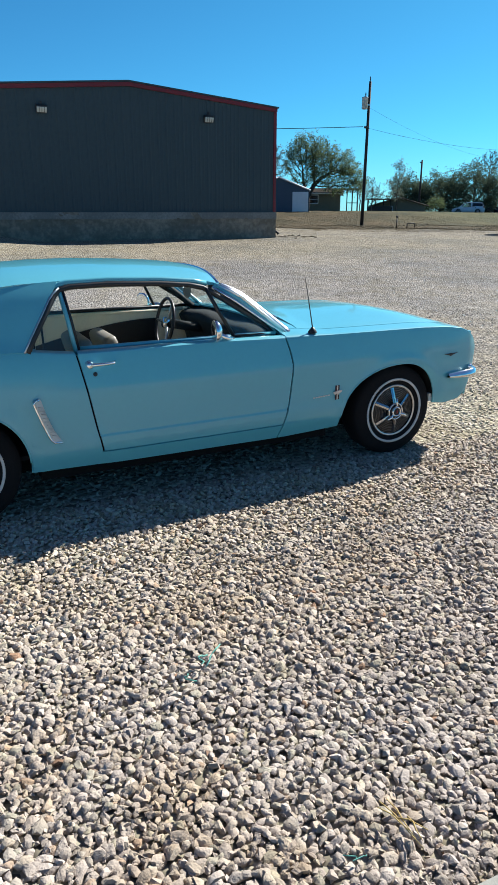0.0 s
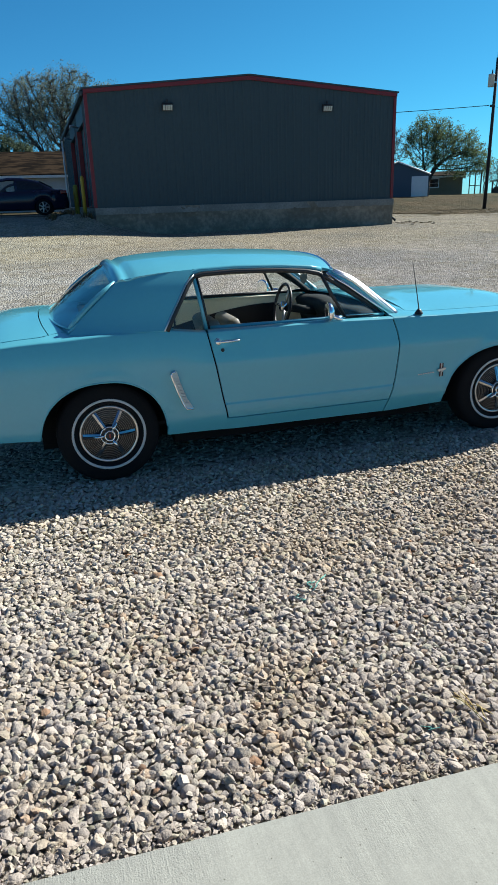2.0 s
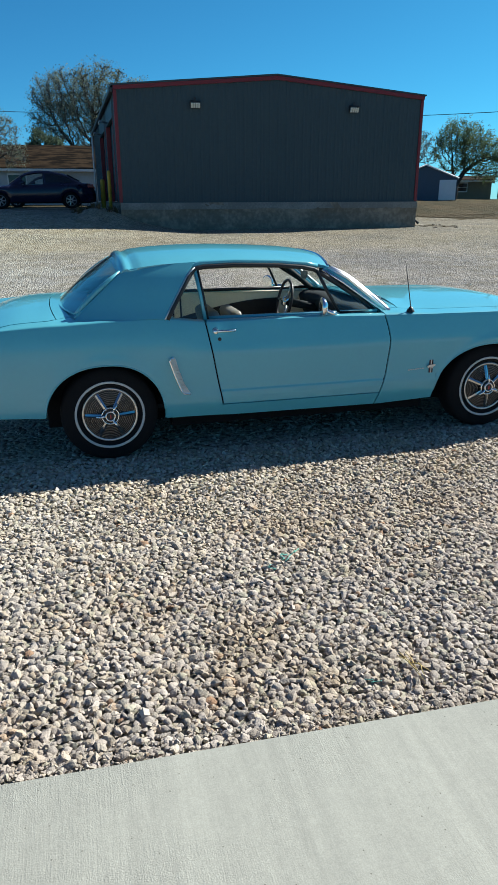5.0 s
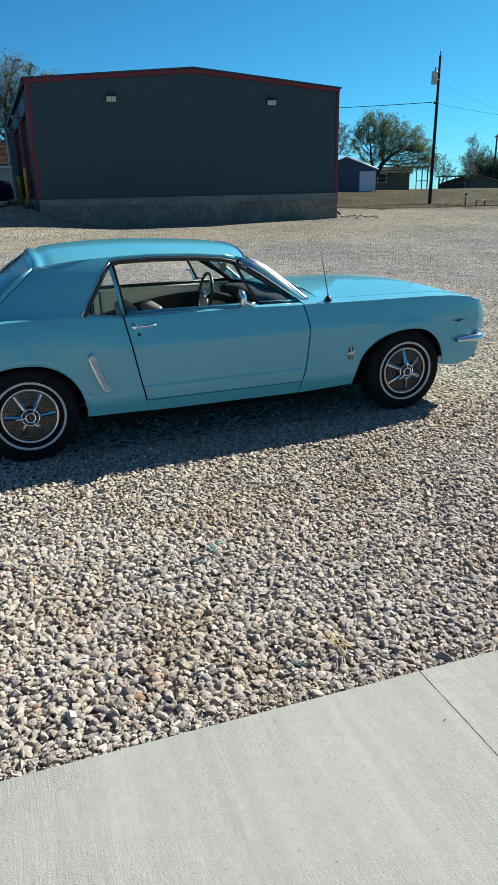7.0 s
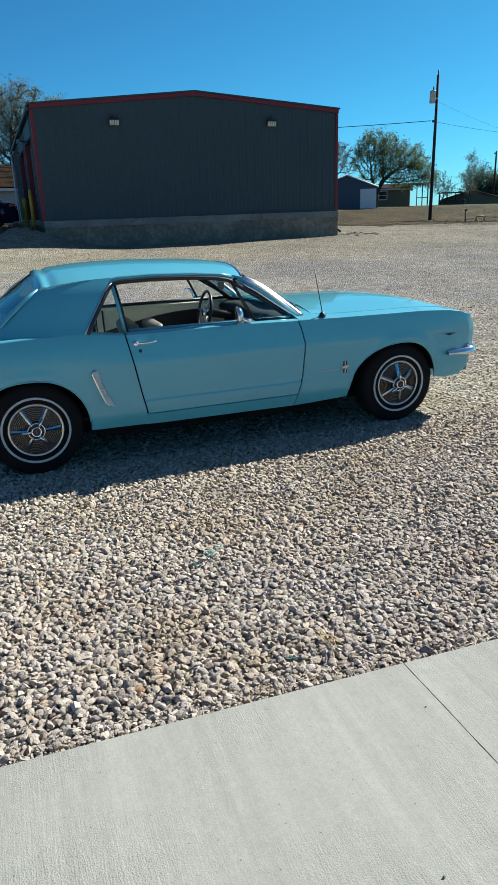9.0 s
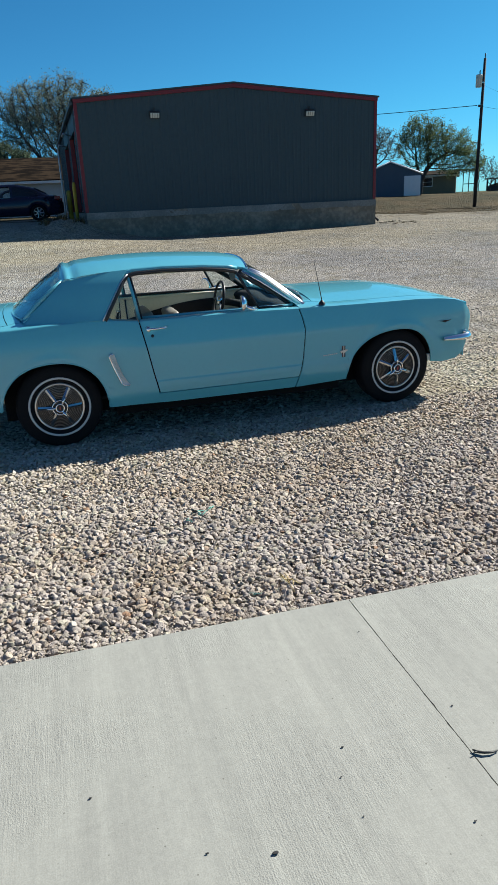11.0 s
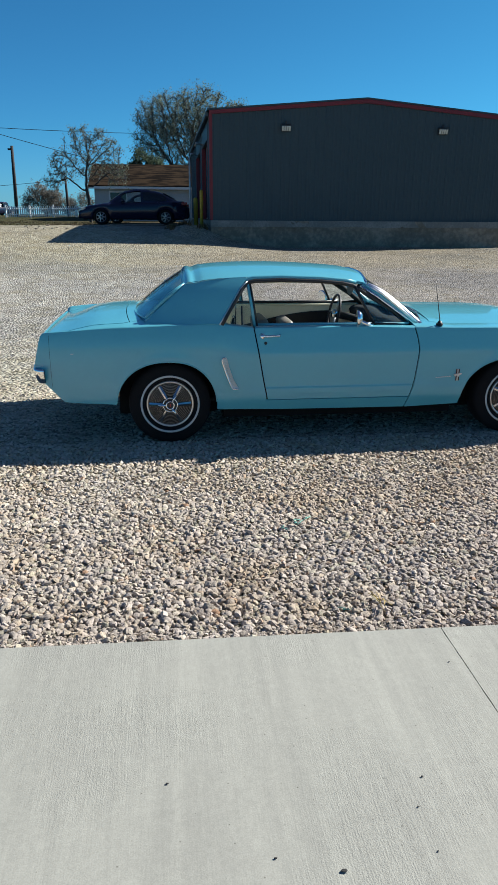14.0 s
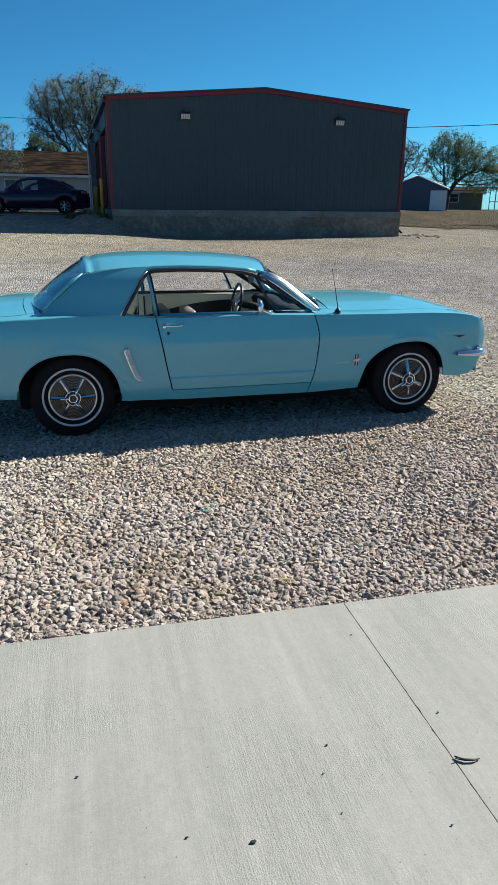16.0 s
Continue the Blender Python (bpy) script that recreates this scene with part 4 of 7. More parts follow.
def car_body():
    quarter_cols = [-0.985, -0.975, -0.965, -0.955, -0.945, -0.936, -0.93, -0.924, -0.916, -0.908, -0.895, -0.88, -0.84, -0.78, -0.72, -0.66, -0.55, -0.46, *arch_columns(0.0), 0.40, 0.45, 0.50, 0.56, 0.60, 0.636]
    fender_cols = [1.878, 1.92, 1.98, 2.06, 2.16, 2.24, *arch_columns(2.743), 3.12, 3.18, 3.24, 3.29, 3.33, 3.36, 3.39, 3.41, 3.43, 3.445, 3.457, 3.465]
    door_cols = list(np.linspace(0.636, 1.878, 22))
    for s in (-1, 1):
        side_panel("quarter_panel", quarter_cols, 30, s, rcut=rear_cut)
        side_panel("fender", fender_cols, 30, s, lcut=front_cut)
        d = side_panel("door", door_cols, 120, s, low=lambda x: 0.340, lcut=rear_cut, rcut=front_cut, top=False)
        rocker = []
        xs = np.linspace(0.357, 1.842, 22)
        for x in xs:
            for z in np.linspace(sill_z(x), 0.332, 5):
                dx = (front_cut(z) - 0.003 - 1.842) if x > 1.84 else 0.0
                rocker.append((x + dx, s * (half_width(x, z) - (0.001 if 0.745 < x < 1.846 else 0.006)), z))
        F = grid_faces(len(xs), 5)
        thick(mesh_part("rocker", rocker, F if s > 0 else [f[::-1] for f in F], PAINT, CAR), 0.012)
        # window sill ledge on top of the door
        V = []
        for x in np.linspace(0.645, 1.90, 14):
            w = half_width(min(x, 1.88), top_z(x))
            V += [(x, s * (w - 0.0005), top_z(x) - 0.001), (x, s * (w - 0.012), top_z(x) + 0.008), (x, s * (w - 0.05), top_z(x) + 0.010), (x, s * (w - 0.085), top_z(x) + 0.006), (x, s * (w - 0.088), top_z(x) - 0.05)]
        F = grid_faces(14, 5)
        mesh_part("door_sill", V, F if s < 0 else [f[::-1] for f in F], PAINT, CAR)
        # handle and lock
        y = s * (half_width(0.75, 0.828) + 0.002)
        h = part("door_handle", add_tube(bmesh.new(), [(0.705, y, 0.828), (0.712, y + s * 0.030, 0.830), (0.77, y + s * 0.034, 0.831), (0.820, y + s * 0.030, 0.832), (0.832, y, 0.833)], [0.010, 0.0095, 0.008, 0.008, 0.007], 8), CHROME, d, "chrome handle", True)
        bm = add_lathe(bmesh.new(), [(0.0, 0.022), (0.012, 0.022), (0.019, 0.014), (0.021, 0.0), (0.024, -0.004)], 16, pose(0.697, y, 0.826, 90 if s < 0 else -90))
        part("push_button", bm, CHROME, h, smooth=True)
        bm = add_lathe(bmesh.new(), [(0.0, 0.006), (0.009, 0.006), (0.012, 0.0), (0.014, -0.006)], 14, pose(0.722, s * half_width(0.72, 0.775), 0.775, 90 if s < 0 else -90))
        part("lock", bm, BLACK, d, smooth=True)
        # side scoop trim
        bm = bmesh.new()
        pts = [(0.388, 0.656), (0.394, 0.670), (0.420, 0.680), (0.430, 0.668), (0.450, 0.590), (0.480, 0.505), (0.514, 0.445), (0.526, 0.429), (0.478, 0.431), (0.458, 0.458), (0.424, 0.545)]
        f = [bm.verts.new((x, s * (half_width(x, z) + 0.002), z)) for x, z in pts]
        g = [bm.verts.new((x, s * (half_width(x, z) + (0.022 if i in (0, 1, 8, 9, 10) else 0.008)), z)) for i, (x, z) in enumerate(pts)]
        bm.faces.new(f)
        bm.faces.new(g[::-1])
        for k in range(len(pts)):
            bm.faces.new((f[k], g[k], g[(k + 1) % len(pts)], f[(k + 1) % len(pts)]))
        scoop = part("side_scoop_trim", bm, BRIGHT, CAR, "ribbed bright metal side scoop trim")
        tube("bright_edge", [(x, s * (half_width(x, z) + 0.019), z) for x, z in ((0.418, 0.676), (0.400, 0.673), (0.390, 0.657), (0.425, 0.545), (0.459, 0.457), (0.479, 0.433), (0.520, 0.431))], 0.0055, CHROME, scoop, sides=6)
        for k in range(9):
            t = k / 9
            x, z = 0.420 + 0.066 * t, 0.640 - 0.185 * t
            tube("rib", [(x - 0.012, s * (half_width(x, z) + 0.018), z), (x + 0.016, s * (half_width(x, z) + 0.012), z - 0.006)], 0.0022, BRIGHT, scoop, sides=5)
        # fender badge: three upright bars behind a running-horse silhouette
        bx, bz = 2.245, 0.505
        by = s * (half_width(bx, bz) + 0.003)
        badge = box("badge", (bx - 0.004, min(by, by + s * 0.006), bz - 0.046), (bx + 0.004, max(by, by + s * 0.006), bz + 0.046), DULL, CAR, 0.001, "three-bar chrome badge")
        box("bar", (bx - 0.014, min(by, by + s * 0.006), bz - 0.046), (bx - 0.006, max(by, by + s * 0.006), bz + 0.046), BADGERED, badge, 0.001)
        box("bar", (bx + 0.006, min(by, by + s * 0.006), bz - 0.046), (bx + 0.014, max(by, by + s * 0.006), bz + 0.046), BLACK, badge, 0.001)
        bm = bmesh.new()
        shape = [(-0.045, 0.006), (-0.02, 0.014), (0.0, 0.014), (0.022, 0.022), (0.045, 0.016), (0.036, 0.004), (0.014, -0.006), (0.012, -0.022), (0.004, -0.010), (-0.018, -0.006), (-0.03, -0.018)]
        a = [bm.verts.new((bx + u, by + s * 0.006, bz + w)) for u, w in shape]
        b = [bm.verts.new((bx + u, by + s * 0.012, bz + w)) for u, w in shape]
        bm.faces.new(a)
        bm.faces.new(b[::-1])
        for k in range(len(shape)):
            bm.faces.new((a[k], b[k], b[(k + 1) % len(shape)], a[(k + 1) % len(shape)]))
        bmesh.ops.scale(bm, vec=(0.72, 1, 0.72), space=Matrix.Translation((-bx, 0, -bz)), verts=bm.verts)
        part("silhouette", bm, DULL, badge)
        for k in range(7):
            x = bx - 0.175 + k * 0.018
            yy = s * (half_width(x, 0.488) + 0.001)
            box("letter_bar", (x, min(yy, yy + s * 0.004), 0.484 + 0.001 * k), (x + 0.012, max(yy, yy + s * 0.002), 0.490 + 0.001 * k), DULL, badge)
        # flat V badge behind the headlight
        bm = bmesh.new()
        vx, vz = 3.175, 0.663
        shape = [(-0.060, 0.006), (-0.02, 0.005), (0.0, 0.009), (0.02, 0.005), (0.060, 0.008), (0.012, -0.006), (0.0, -0.012), (-0.012, -0.006)]
        a = [bm.verts.new((vx + u, s * (half_width(vx + u, vz + w) + 0.002), vz + w)) for u, w in shape]
        b = [bm.verts.new((vx + u, s * (half_width(vx + u, vz + w) + 0.008), vz + w)) for u, w in shape]
        bm.faces.new(a)
        bm.faces.new(b[::-1])
        for k in range(len(shape)):
            bm.faces.new((a[k], b[k], b[(k + 1) % len(shape)], a[(k + 1) % len(shape)]))
        part("v_badge", bm, BLACK, CAR, "dark V-shaped fender badge")
        # seam of the tail end cap
        tube("panel_seam", [(-0.862, s * (half_width(-0.862, z) + 0.0005), z) for z in np.linspace(0.46, 0.845, 12)], 0.0009, UNDER, CAR, sides=4)
        # rolled lips of the wheel openings and a small pale mark on the near quarter panel
        for cx in (0.0, 2.743):
            xs = arch_columns(cx)[1:-1]
            tube("arch_lip", [(x, s * (half_width(x, arch(cx, x) or 0.305) - 0.002), (arch(cx, x) or 0.305) + 0.002) for x in xs], 0.006, PAINT, CAR, sides=6)
        if s < 0:
            part("paint_chip", add_box(bmesh.new(), (-0.712, -half_width(-0.70, 0.712) - 0.0012, 0.7095), (-0.690, -half_width(-0.70, 0.712) + 0.002, 0.7135)), WHITEWALL, CAR, "small pale mark on the quarter panel")
        box("splash_tab", (3.045, min(s * 0.79, s * 0.75), 0.335), (3.078, max(s * 0.79, s * 0.75), 0.392), LAMPLENS, CAR, 0.004)
        # wheel house
        for cx in (0.0, 2.743):
            V, xs = [], arch_columns(cx)[1:-1]
            for x in xs:
                z = arch(cx, x) or 0.305
                V += [(x, s * (half_width(x, z) - 0.012), z + 0.004), (x, s * 0.52, z + 0.03)]
            mesh_part("wheel_house", V, grid_faces(len(xs), 2), UNDER, CAR)
            V = []
            for x in xs:
                V += [(x, s * 0.53, 0.17), (x, s * 0.53, (arch(cx, x) or 0.305) + 0.03)]
            mesh_part("wheel_house_wall", V, grid_faces(len(xs), 2), UNDER, CAR)
        for cut, a, b in ((rear_cut, 0.26, 0.875), (front_cut, 0.26, 0.868)):
            V = []
            for z in np.linspace(a, b, 12):
                x = cut(z)
                V += [(x - 0.03, s * (half_width(x, z) - 0.017), z), (x + 0.03, s * (half_width(x, z) - 0.017), z)]
            mesh_part("door_jamb", V, grid_faces(12, 2), UNDER, CAR)
        xs = np.linspace(0.74, 1.86, 16)
        V = [p for x in xs for p in ((x, s * (half_width(x, 0.336) - 0.017), 0.322), (x, s * (half_width(x, 0.336) - 0.017), 0.350))]
        mesh_part("door_jamb", V, grid_faces(16, 2), UNDER, CAR)
        # chrome door-window mirror
        mx, mz = (1.428, 0.948) if s < 0 else (1.54, 0.915)
        mir = tube("door_mirror", [(mx + 0.115, s * 0.78, 0.886), (mx + 0.085, s * 0.80, 0.897), (mx + 0.03, s * (0.815 if s < 0 else 0.87), mz - 0.023)], [0.022, 0.016, 0.012], CHROME, CAR, "round chrome door mirror")
        grow = 1.18 if s < 0 else 1.25
        bm = add_lathe(bmesh.new(), [(r_ * grow, z_) for r_, z_ in ((0.0, -0.034), (0.026, -0.030), (0.046, -0.017), (0.055, 0.0), (0.055, 0.012), (0.050, 0.014), (0.0, 0.012))], 20, pose(mx, s * (0.822 if s < 0 else 0.885), mz, 0, -90 if s < 0 else -94, -8 if s < 0 else 24))
        part("mirror_head", bm, CHROME, mir, smooth=True)
    # hood, cowl, deck lid
    def top_skin(name, x0, x1, y1, crown, nx=26, ny=18, ends=None):
        V = []
        for x in np.linspace(x0, x1, nx):
            wide = y1(x)
            zt = top_z(x) + TOPROWS[-1][1] * shoulder_rise(x)
            for u in np.linspace(-1, 1, ny):
                bow = ends(x, u) if ends else 0
                V.append((x + bow, wide * u, zt + crown(x) * (1 - u * u) + (0.008 * math.exp(-((abs(u) - 0.93) / 0.05) ** 2))))
        return thick(mesh_part(name, V, [f[::-1] for f in grid_faces(nx, ny)], PAINT, CAR), 0.012)

    inset = lambda x: half_width(x, top_z(x)) - TOPROWS[-1][0] * ledge(x) - 0.004
    top_skin("hood", 2.05, 3.43, inset, lambda x: 0.028 * float(smooth01(3.5, 3.0, x)) + 0.004, ends=lambda x, u: 0.06 * (1 - u * u) * float(smooth01(2.3, 2.05, x)) + 0.05 * (1 - u * u) * float(smooth01(3.2, 3.43, x)))
    top_skin("cowl", 1.885, 2.044, inset, lambda x: 0.018, 6, 18, ends=lambda x, u: 0.06 * (1 - u * u) + 0.0)
    top_skin("trunk_lid", -0.918, -0.285, lambda x: inset(x) - 0.01, lambda x: 0.030 * float(smooth01(-1.05, -0.6, x)), 16, 16, ends=lambda x, u: -0.05 * (1 - u * u) * float(smooth01(-0.4, -0.285, x)))
    top_skin("tulip_panel", -0.279, -0.02, inset, lambda x: 0.030, 8, 16, ends=lambda x, u: -0.05 * (1 - u * u))
    # tail panel and nose panel
    def end_panel(name, x, y, z0, z1, mat_, bow):
        V = [(x + bow * (1 - u * u), y * u, z) for z in np.linspace(z0, z1, 6) for u in np.linspace(-1, 1, 14)]
        return thick(mesh_part(name, V, grid_faces(6, 14), mat_, CAR, smooth=True), 0.012, 0.0)

    end_panel("tail_panel", -0.925, 0.755, 0.50, 0.822, PAINT, -0.015)
    end_panel("rear_valance", -0.80, 0.70, 0.44, 0.52, PAINT, -0.06)
    end_panel("nose_panel", 3.43, 0.72, 0.33, 0.79, PAINT, 0.05)
    # roof
    V = []
    RX = [0.115, 0.130, 0.150, 0.175, 0.200, 0.225, 0.255, 0.40, 0.60, 0.86, 1.16, 1.35, 1.46, 1.52]
    RZ = [1.150, 1.178, 1.200, 1.211, 1.199, 1.203, 1.218, 1.234, 1.244, 1.246, 1.235, 1.222, 1.208, 1.192]
    nx, ny = 44, 25
    for x in [0.115, 0.125, 0.135, 0.15, 0.165, 0.18, 0.195, 0.21, 0.225, 0.25, *np.linspace(0.28, 1.52, nx - 10)]:
        ze = float(np.interp(x, RX, RZ))
        wide = float(np.interp(x, [0.115, 0.19, 0.5, 1.0, 1.52], [0.566, 0.580, 0.593, 0.592, 0.568]))
        for u in np.linspace(-1, 1, ny):
            z = ze + 0.062 * (1 - abs(u) ** 2.6)
            bow = (0.05 * float(smooth01(1.2, 1.52, x)) + 0.0) * (1 - u * u)
            V.append((x + bow, wide * u, z))
    thick(mesh_part("roof", V, [f[::-1] for f in grid_faces(nx, ny)], PAINT, CAR), 0.02)
    for s in (-1, 1):
        # sail panel
        V = []
        nu, nv = 12, 12
        for i in range(nu):
            u = i / (nu - 1)
            for j in range(nv):
                v = j / (nv - 1)
                xb = -0.175 + (0.385 + 0.175) * u
                zb = top_z(xb) - 0.004 + 0.014 * (1 - u)
                xt = 0.150 + (0.600 - 0.150) * u
                zt = 1.188 + 0.050 * u ** 0.6
                x, z = xb + (xt - xb) * v, zb + (zt - zb) * v
                base = half_width(xb, top_z(xb)) - 0.003 - 0.075 * (1 - u) ** 2.0
                crest = 0.592 - 0.035 * (1 - u) ** 1.3
                y = base - (base - crest) * (v ** 0.9)
                V.append((x, s * y, z))
        F = grid_faces(nu, nv)
        thick(mesh_part("sail_panel", V, F if s > 0 else [f[::-1] for f in F], PAINT, CAR), 0.02, 0.0)
        # backlight surround
        tube("backlight_surround", [(-0.165, s * 0.700, 0.925), (-0.10, s * 0.672, 0.972), (0.02, s * 0.612, 1.070), (0.12, s * 0.558, 1.160), (0.15, s * 0.545, 1.185)], [0.012, 0.015, 0.016, 0.015, 0.010], PAINT, CAR)
        tube("backlight_moulding", [(-0.16 + 0.295 * v - 0.02 * math.sin(math.pi * v), s * (0.684 - 0.14 * v), 0.945 + 0.245 * v) for v in (0.0, 0.2, 0.4, 0.6, 0.8, 1.0)], [0.014, 0.018, 0.020, 0.020, 0.018, 0.012], PAINT, CAR)
        # roof rail, drip moulding and window frame
        rail = [(0.548, 1.178), (0.580, 1.203), (0.64, 1.222), (0.86, 1.229), (1.16, 1.219), (1.36, 1.202), (1.44, 1.185)]
        tube("roof_rail", [(x, s * (0.592 - 0.03 * max(0, x - 1.2)), z + 0.012) for x, z in rail], 0.017, PAINT, CAR)
        low, high = half_width(0.385, top_z(0.385)) - 0.003, 0.592
        edge = [(0.385 + 0.215 * v, low - (low - high) * v ** 0.9, top_z(0.385) - 0.004 + (1.242 - top_z(0.385)) * v) for v in (0.0, 0.2, 0.4, 0.58, 0.72)]
        seal = [(x + 0.010, s * (y + 0.002), z) for x, y, z in edge]
        tube("window_frame", [*seal, (0.575, s * 0.624, 1.178), (0.605, s * 0.614, 1.202), (0.66, s * 0.608, 1.214), (0.86, s * 0.606, 1.220), (1.16, s * 0.606, 1.210), (1.33, s * 0.605, 1.195), (1.41, s * 0.608, 1.178), (1.47, s * 0.622, 1.145), (1.88, s * 0.70, 0.893)], 0.0155, BLACK, CAR, "black rubber window seal")
        tube("window_trim", [(x - 0.004, s * (y + 0.009), z + 0.004) for x, y, z in edge] + [(0.565, s * 0.634, 1.185), (0.60, s * 0.624, 1.212)], 0.006, DULL, CAR, "thin bright window trim")
        far = 0.055 if s > 0 else 0.0
        # post between quarter light and door window
        post = tube("window_post", [(0.650 + far, s * 0.748, 0.885), (0.627 + far, s * 0.68, 1.05), (0.600 + far, s * 0.612, 1.21)], 0.012, PAINT, CAR, "narrow turquoise window post")
        tube("post_seal", [(0.668 + far, s * 0.750, 0.885), (0.645 + far, s * 0.682, 1.05), (0.618 + far, s * 0.613, 1.21)], 0.0075, BLACK, post)
        tube("door_edge_seal", [(0.720, s * 0.700, 0.45), (0.710, s * 0.698, 0.86)], 0.008, BLACK, CAR, sides=6)
        # quarter light
        bm = bmesh.new()
        q = [bm.verts.new(p) for p in ((0.395, s * 0.742, 0.915), (0.65, s * 0.738, 0.89), (0.605, s * 0.608, 1.205), (0.575, s * 0.612, 1.20))]
        bm.faces.new(q)
        g = thick(part("quarter_light", bm, GLASS, CAR), 0.004, 0)
        g.visible_shadow = False
        # windscreen pillar, bright trim and vent window
        tube("windscreen_pillar", [(1.925, s * 0.715, 0.872), (1.78, s * 0.682, 0.985), (1.63, s * 0.64, 1.10), (1.50, s * 0.566, 1.178)], [0.021, 0.020, 0.022, 0.024], PAINT, CAR)
        tube("pillar_cover", [(1.937, s * 0.722, 0.886), (1.793, s * 0.690, 0.999), (1.643, s * 0.649, 1.115), (1.585, s * 0.622, 1.150), (1.520, s * 0.586, 1.183)], [0.011, 0.012, 0.013, 0.012, 0.009], TRIM, CAR, "chrome pillar cover strip", sides=16)
        tube("inner_pillar_trim", [(1.90, s * 0.690, 0.868), (1.755, s * 0.657, 0.980), (1.605, s * 0.615, 1.095), (1.475, s * 0.541, 1.172)], [0.025, 0.025, 0.027, 0.027], DASH, CAR, "dark inner windscreen pillar trim")
        way = [Vector(p) for p in ((1.958, s * 0.712, 0.888), (1.813, s * 0.675, 1.003), (1.663, s * 0.632, 1.119), (1.600, s * 0.602, 1.158), (1.537, s * 0.568, 1.190))]
        V = []
        for k, p in enumerate(way):
            run = (way[min(k + 1, 4)] - way[max(k - 1, 0)]).normalized()
            out = Vector((0.41, s * 0.63, 0.66))
            out = (out - run * out.dot(run)).normalized()
            side = run.cross(out)
            wide = (0.021, 0.022, 0.021, 0.018, 0.012)[k]
            V += [p + side * wide * u + out * wide * h for u, h in ((-1.0, -0.25), (-0.85, 0.42), (-0.5, 0.62), (0.0, 0.70), (0.5, 0.62), (0.85, 0.42), (1.0, -0.25))]
        strip = mesh_part("windscreen_trim", V, grid_faces(5, 7, True) + [tuple(range(7)), tuple(range(28, 35))], TRIM, CAR, "polished chrome windscreen moulding")
        sub = strip.modifiers.new("smooth", "SUBSURF")
        sub.levels = sub.render_levels = 2
        tube("pillar_trim", [(1.915, s * 0.735, 0.878), (1.77, s * 0.70, 0.98), (1.61, s * 0.655, 1.09), (1.475, s * 0.598, 1.174)], 0.009, CHROME, CAR, "chrome pillar strip")
        vent = tube("vent_window", [(1.425, s * 0.622, 1.175), (1.50, s * 0.66, 1.04), (1.578, s * 0.735, 0.895)], 0.011, BLACK, CAR, "black-framed vent window")
        tube("frame", [(1.58, s * 0.74, 0.897), (1.86, s * 0.715, 0.893), (1.66, s * 0.655, 1.045), (1.44, s * 0.622, 1.172)], 0.008, BLACK, vent)
        bm = bmesh.new()
        q = [bm.verts.new(p) for p in ((1.58, s * 0.735, 0.90), (1.85, s * 0.713, 0.896), (1.435, s * 0.622, 1.170))]
        bm.faces.new(q)
        g = thick(part("pane", bm, GLASS, vent), 0.004, 0)
        g.visible_shadow = False
    # windscreen and backlight glass
    def pane(name, bot, top, bows, n=18, m=10):
        V = []
        for j in range(m):
            v = j / (m - 1)
            for u in np.linspace(-1, 1, n):
                b = [bot[k] + (top[k] - bot[k]) * v for k in range(3)]
                V.append((b[0] + (bows[0] * (1 - v) + bows[1] * v) * (1 - u * u) + bows[2] * math.sin(math.pi * v), b[1] * u, b[2] + (bows[3] * (1 - v) + bows[4] * v) * (1 - u * u)))
        g = thick(mesh_part(name, V, grid_faces(m, n), GLASS, CAR), 0.005, 0)
        g.visible_shadow = False
        return g

    pane("windscreen", (1.945, 0.705, 0.885), (1.525, 0.560, 1.188), (0.12, 0.05, 0.012, 0.035, 0.055))
    pane("backlight", (-0.16, 0.68, 0.945), (0.135, 0.540, 1.190), (-0.11, -0.005, -0.02, -0.005, 0.05))
    n = 17
    bt = [(1.945 + 0.12 * (1 - u * u) + 0.012, 0.705 * u, 0.885 + 0.035 * (1 - u * u)) for u in np.linspace(-1, 1, n)]
    tube("windscreen_seal", bt, 0.013, BLACK, CAR)
    bt = [(1.53 + 0.05 * (1 - u * u), 0.555 * u, 1.190 + 0.060 * (1 - abs(u) ** 2.6)) for u in np.linspace(-1, 1, n)]
    tube("windscreen_header", bt, 0.010, CHROME, CAR, "chrome windscreen header trim")
    bt = [(-0.165 - 0.11 * (1 - u * u), 0.66 * u, 0.948 - 0.005 * (1 - u * u)) for u in np.linspace(-1, 1, n)]
    tube("backlight_seal", bt, 0.007, PAINT, CAR)
    # wipers
    for y0 in (-0.42, 0.28):
        w = tube("wiper", [(2.03 + 0.02 * y0, y0, 0.935), (2.005, y0 + 0.16, 0.958), (1.985, y0 + 0.30, 0.962)], [0.010, 0.007, 0.005], DULL, CAR)
        tube("blade", [(2.02, y0 + 0.06, 0.945), (2.0, y0 + 0.38, 0.965)], 0.006, BLACK, w)
    # antenna
    a = part("antenna", add_lathe(bmesh.new(), [(0.028, 0.0), (0.026, 0.010), (0.014, 0.026), (0.007, 0.034), (0.0, 0.034)], 14, pose(2.085, -0.785, 0.886)), BLACK, CAR, "thin whip antenna on a black base", True)
    tube("whip", [(2.085, -0.785, 0.915), (2.055, -0.787, 1.06), (2.02, -0.79, 1.225)], [0.004, 0.003, 0.002], BRONZE, a, sides=6)
    # bumpers
    V, path = [], []
    for u in np.linspace(-1, 1, 41):
        a = abs(u)
        y = math.copysign(min(0.80, 0.80 * min(1, a / 0.86)), u) if a else 0
        x = 3.485 - 0.05 * (min(1, a / 0.86)) ** 3 - (0.27 * max(0, (a - 0.86) / 0.14))
        path.append((x, y + math.copysign(0.015, u) * (a > 0.86)))
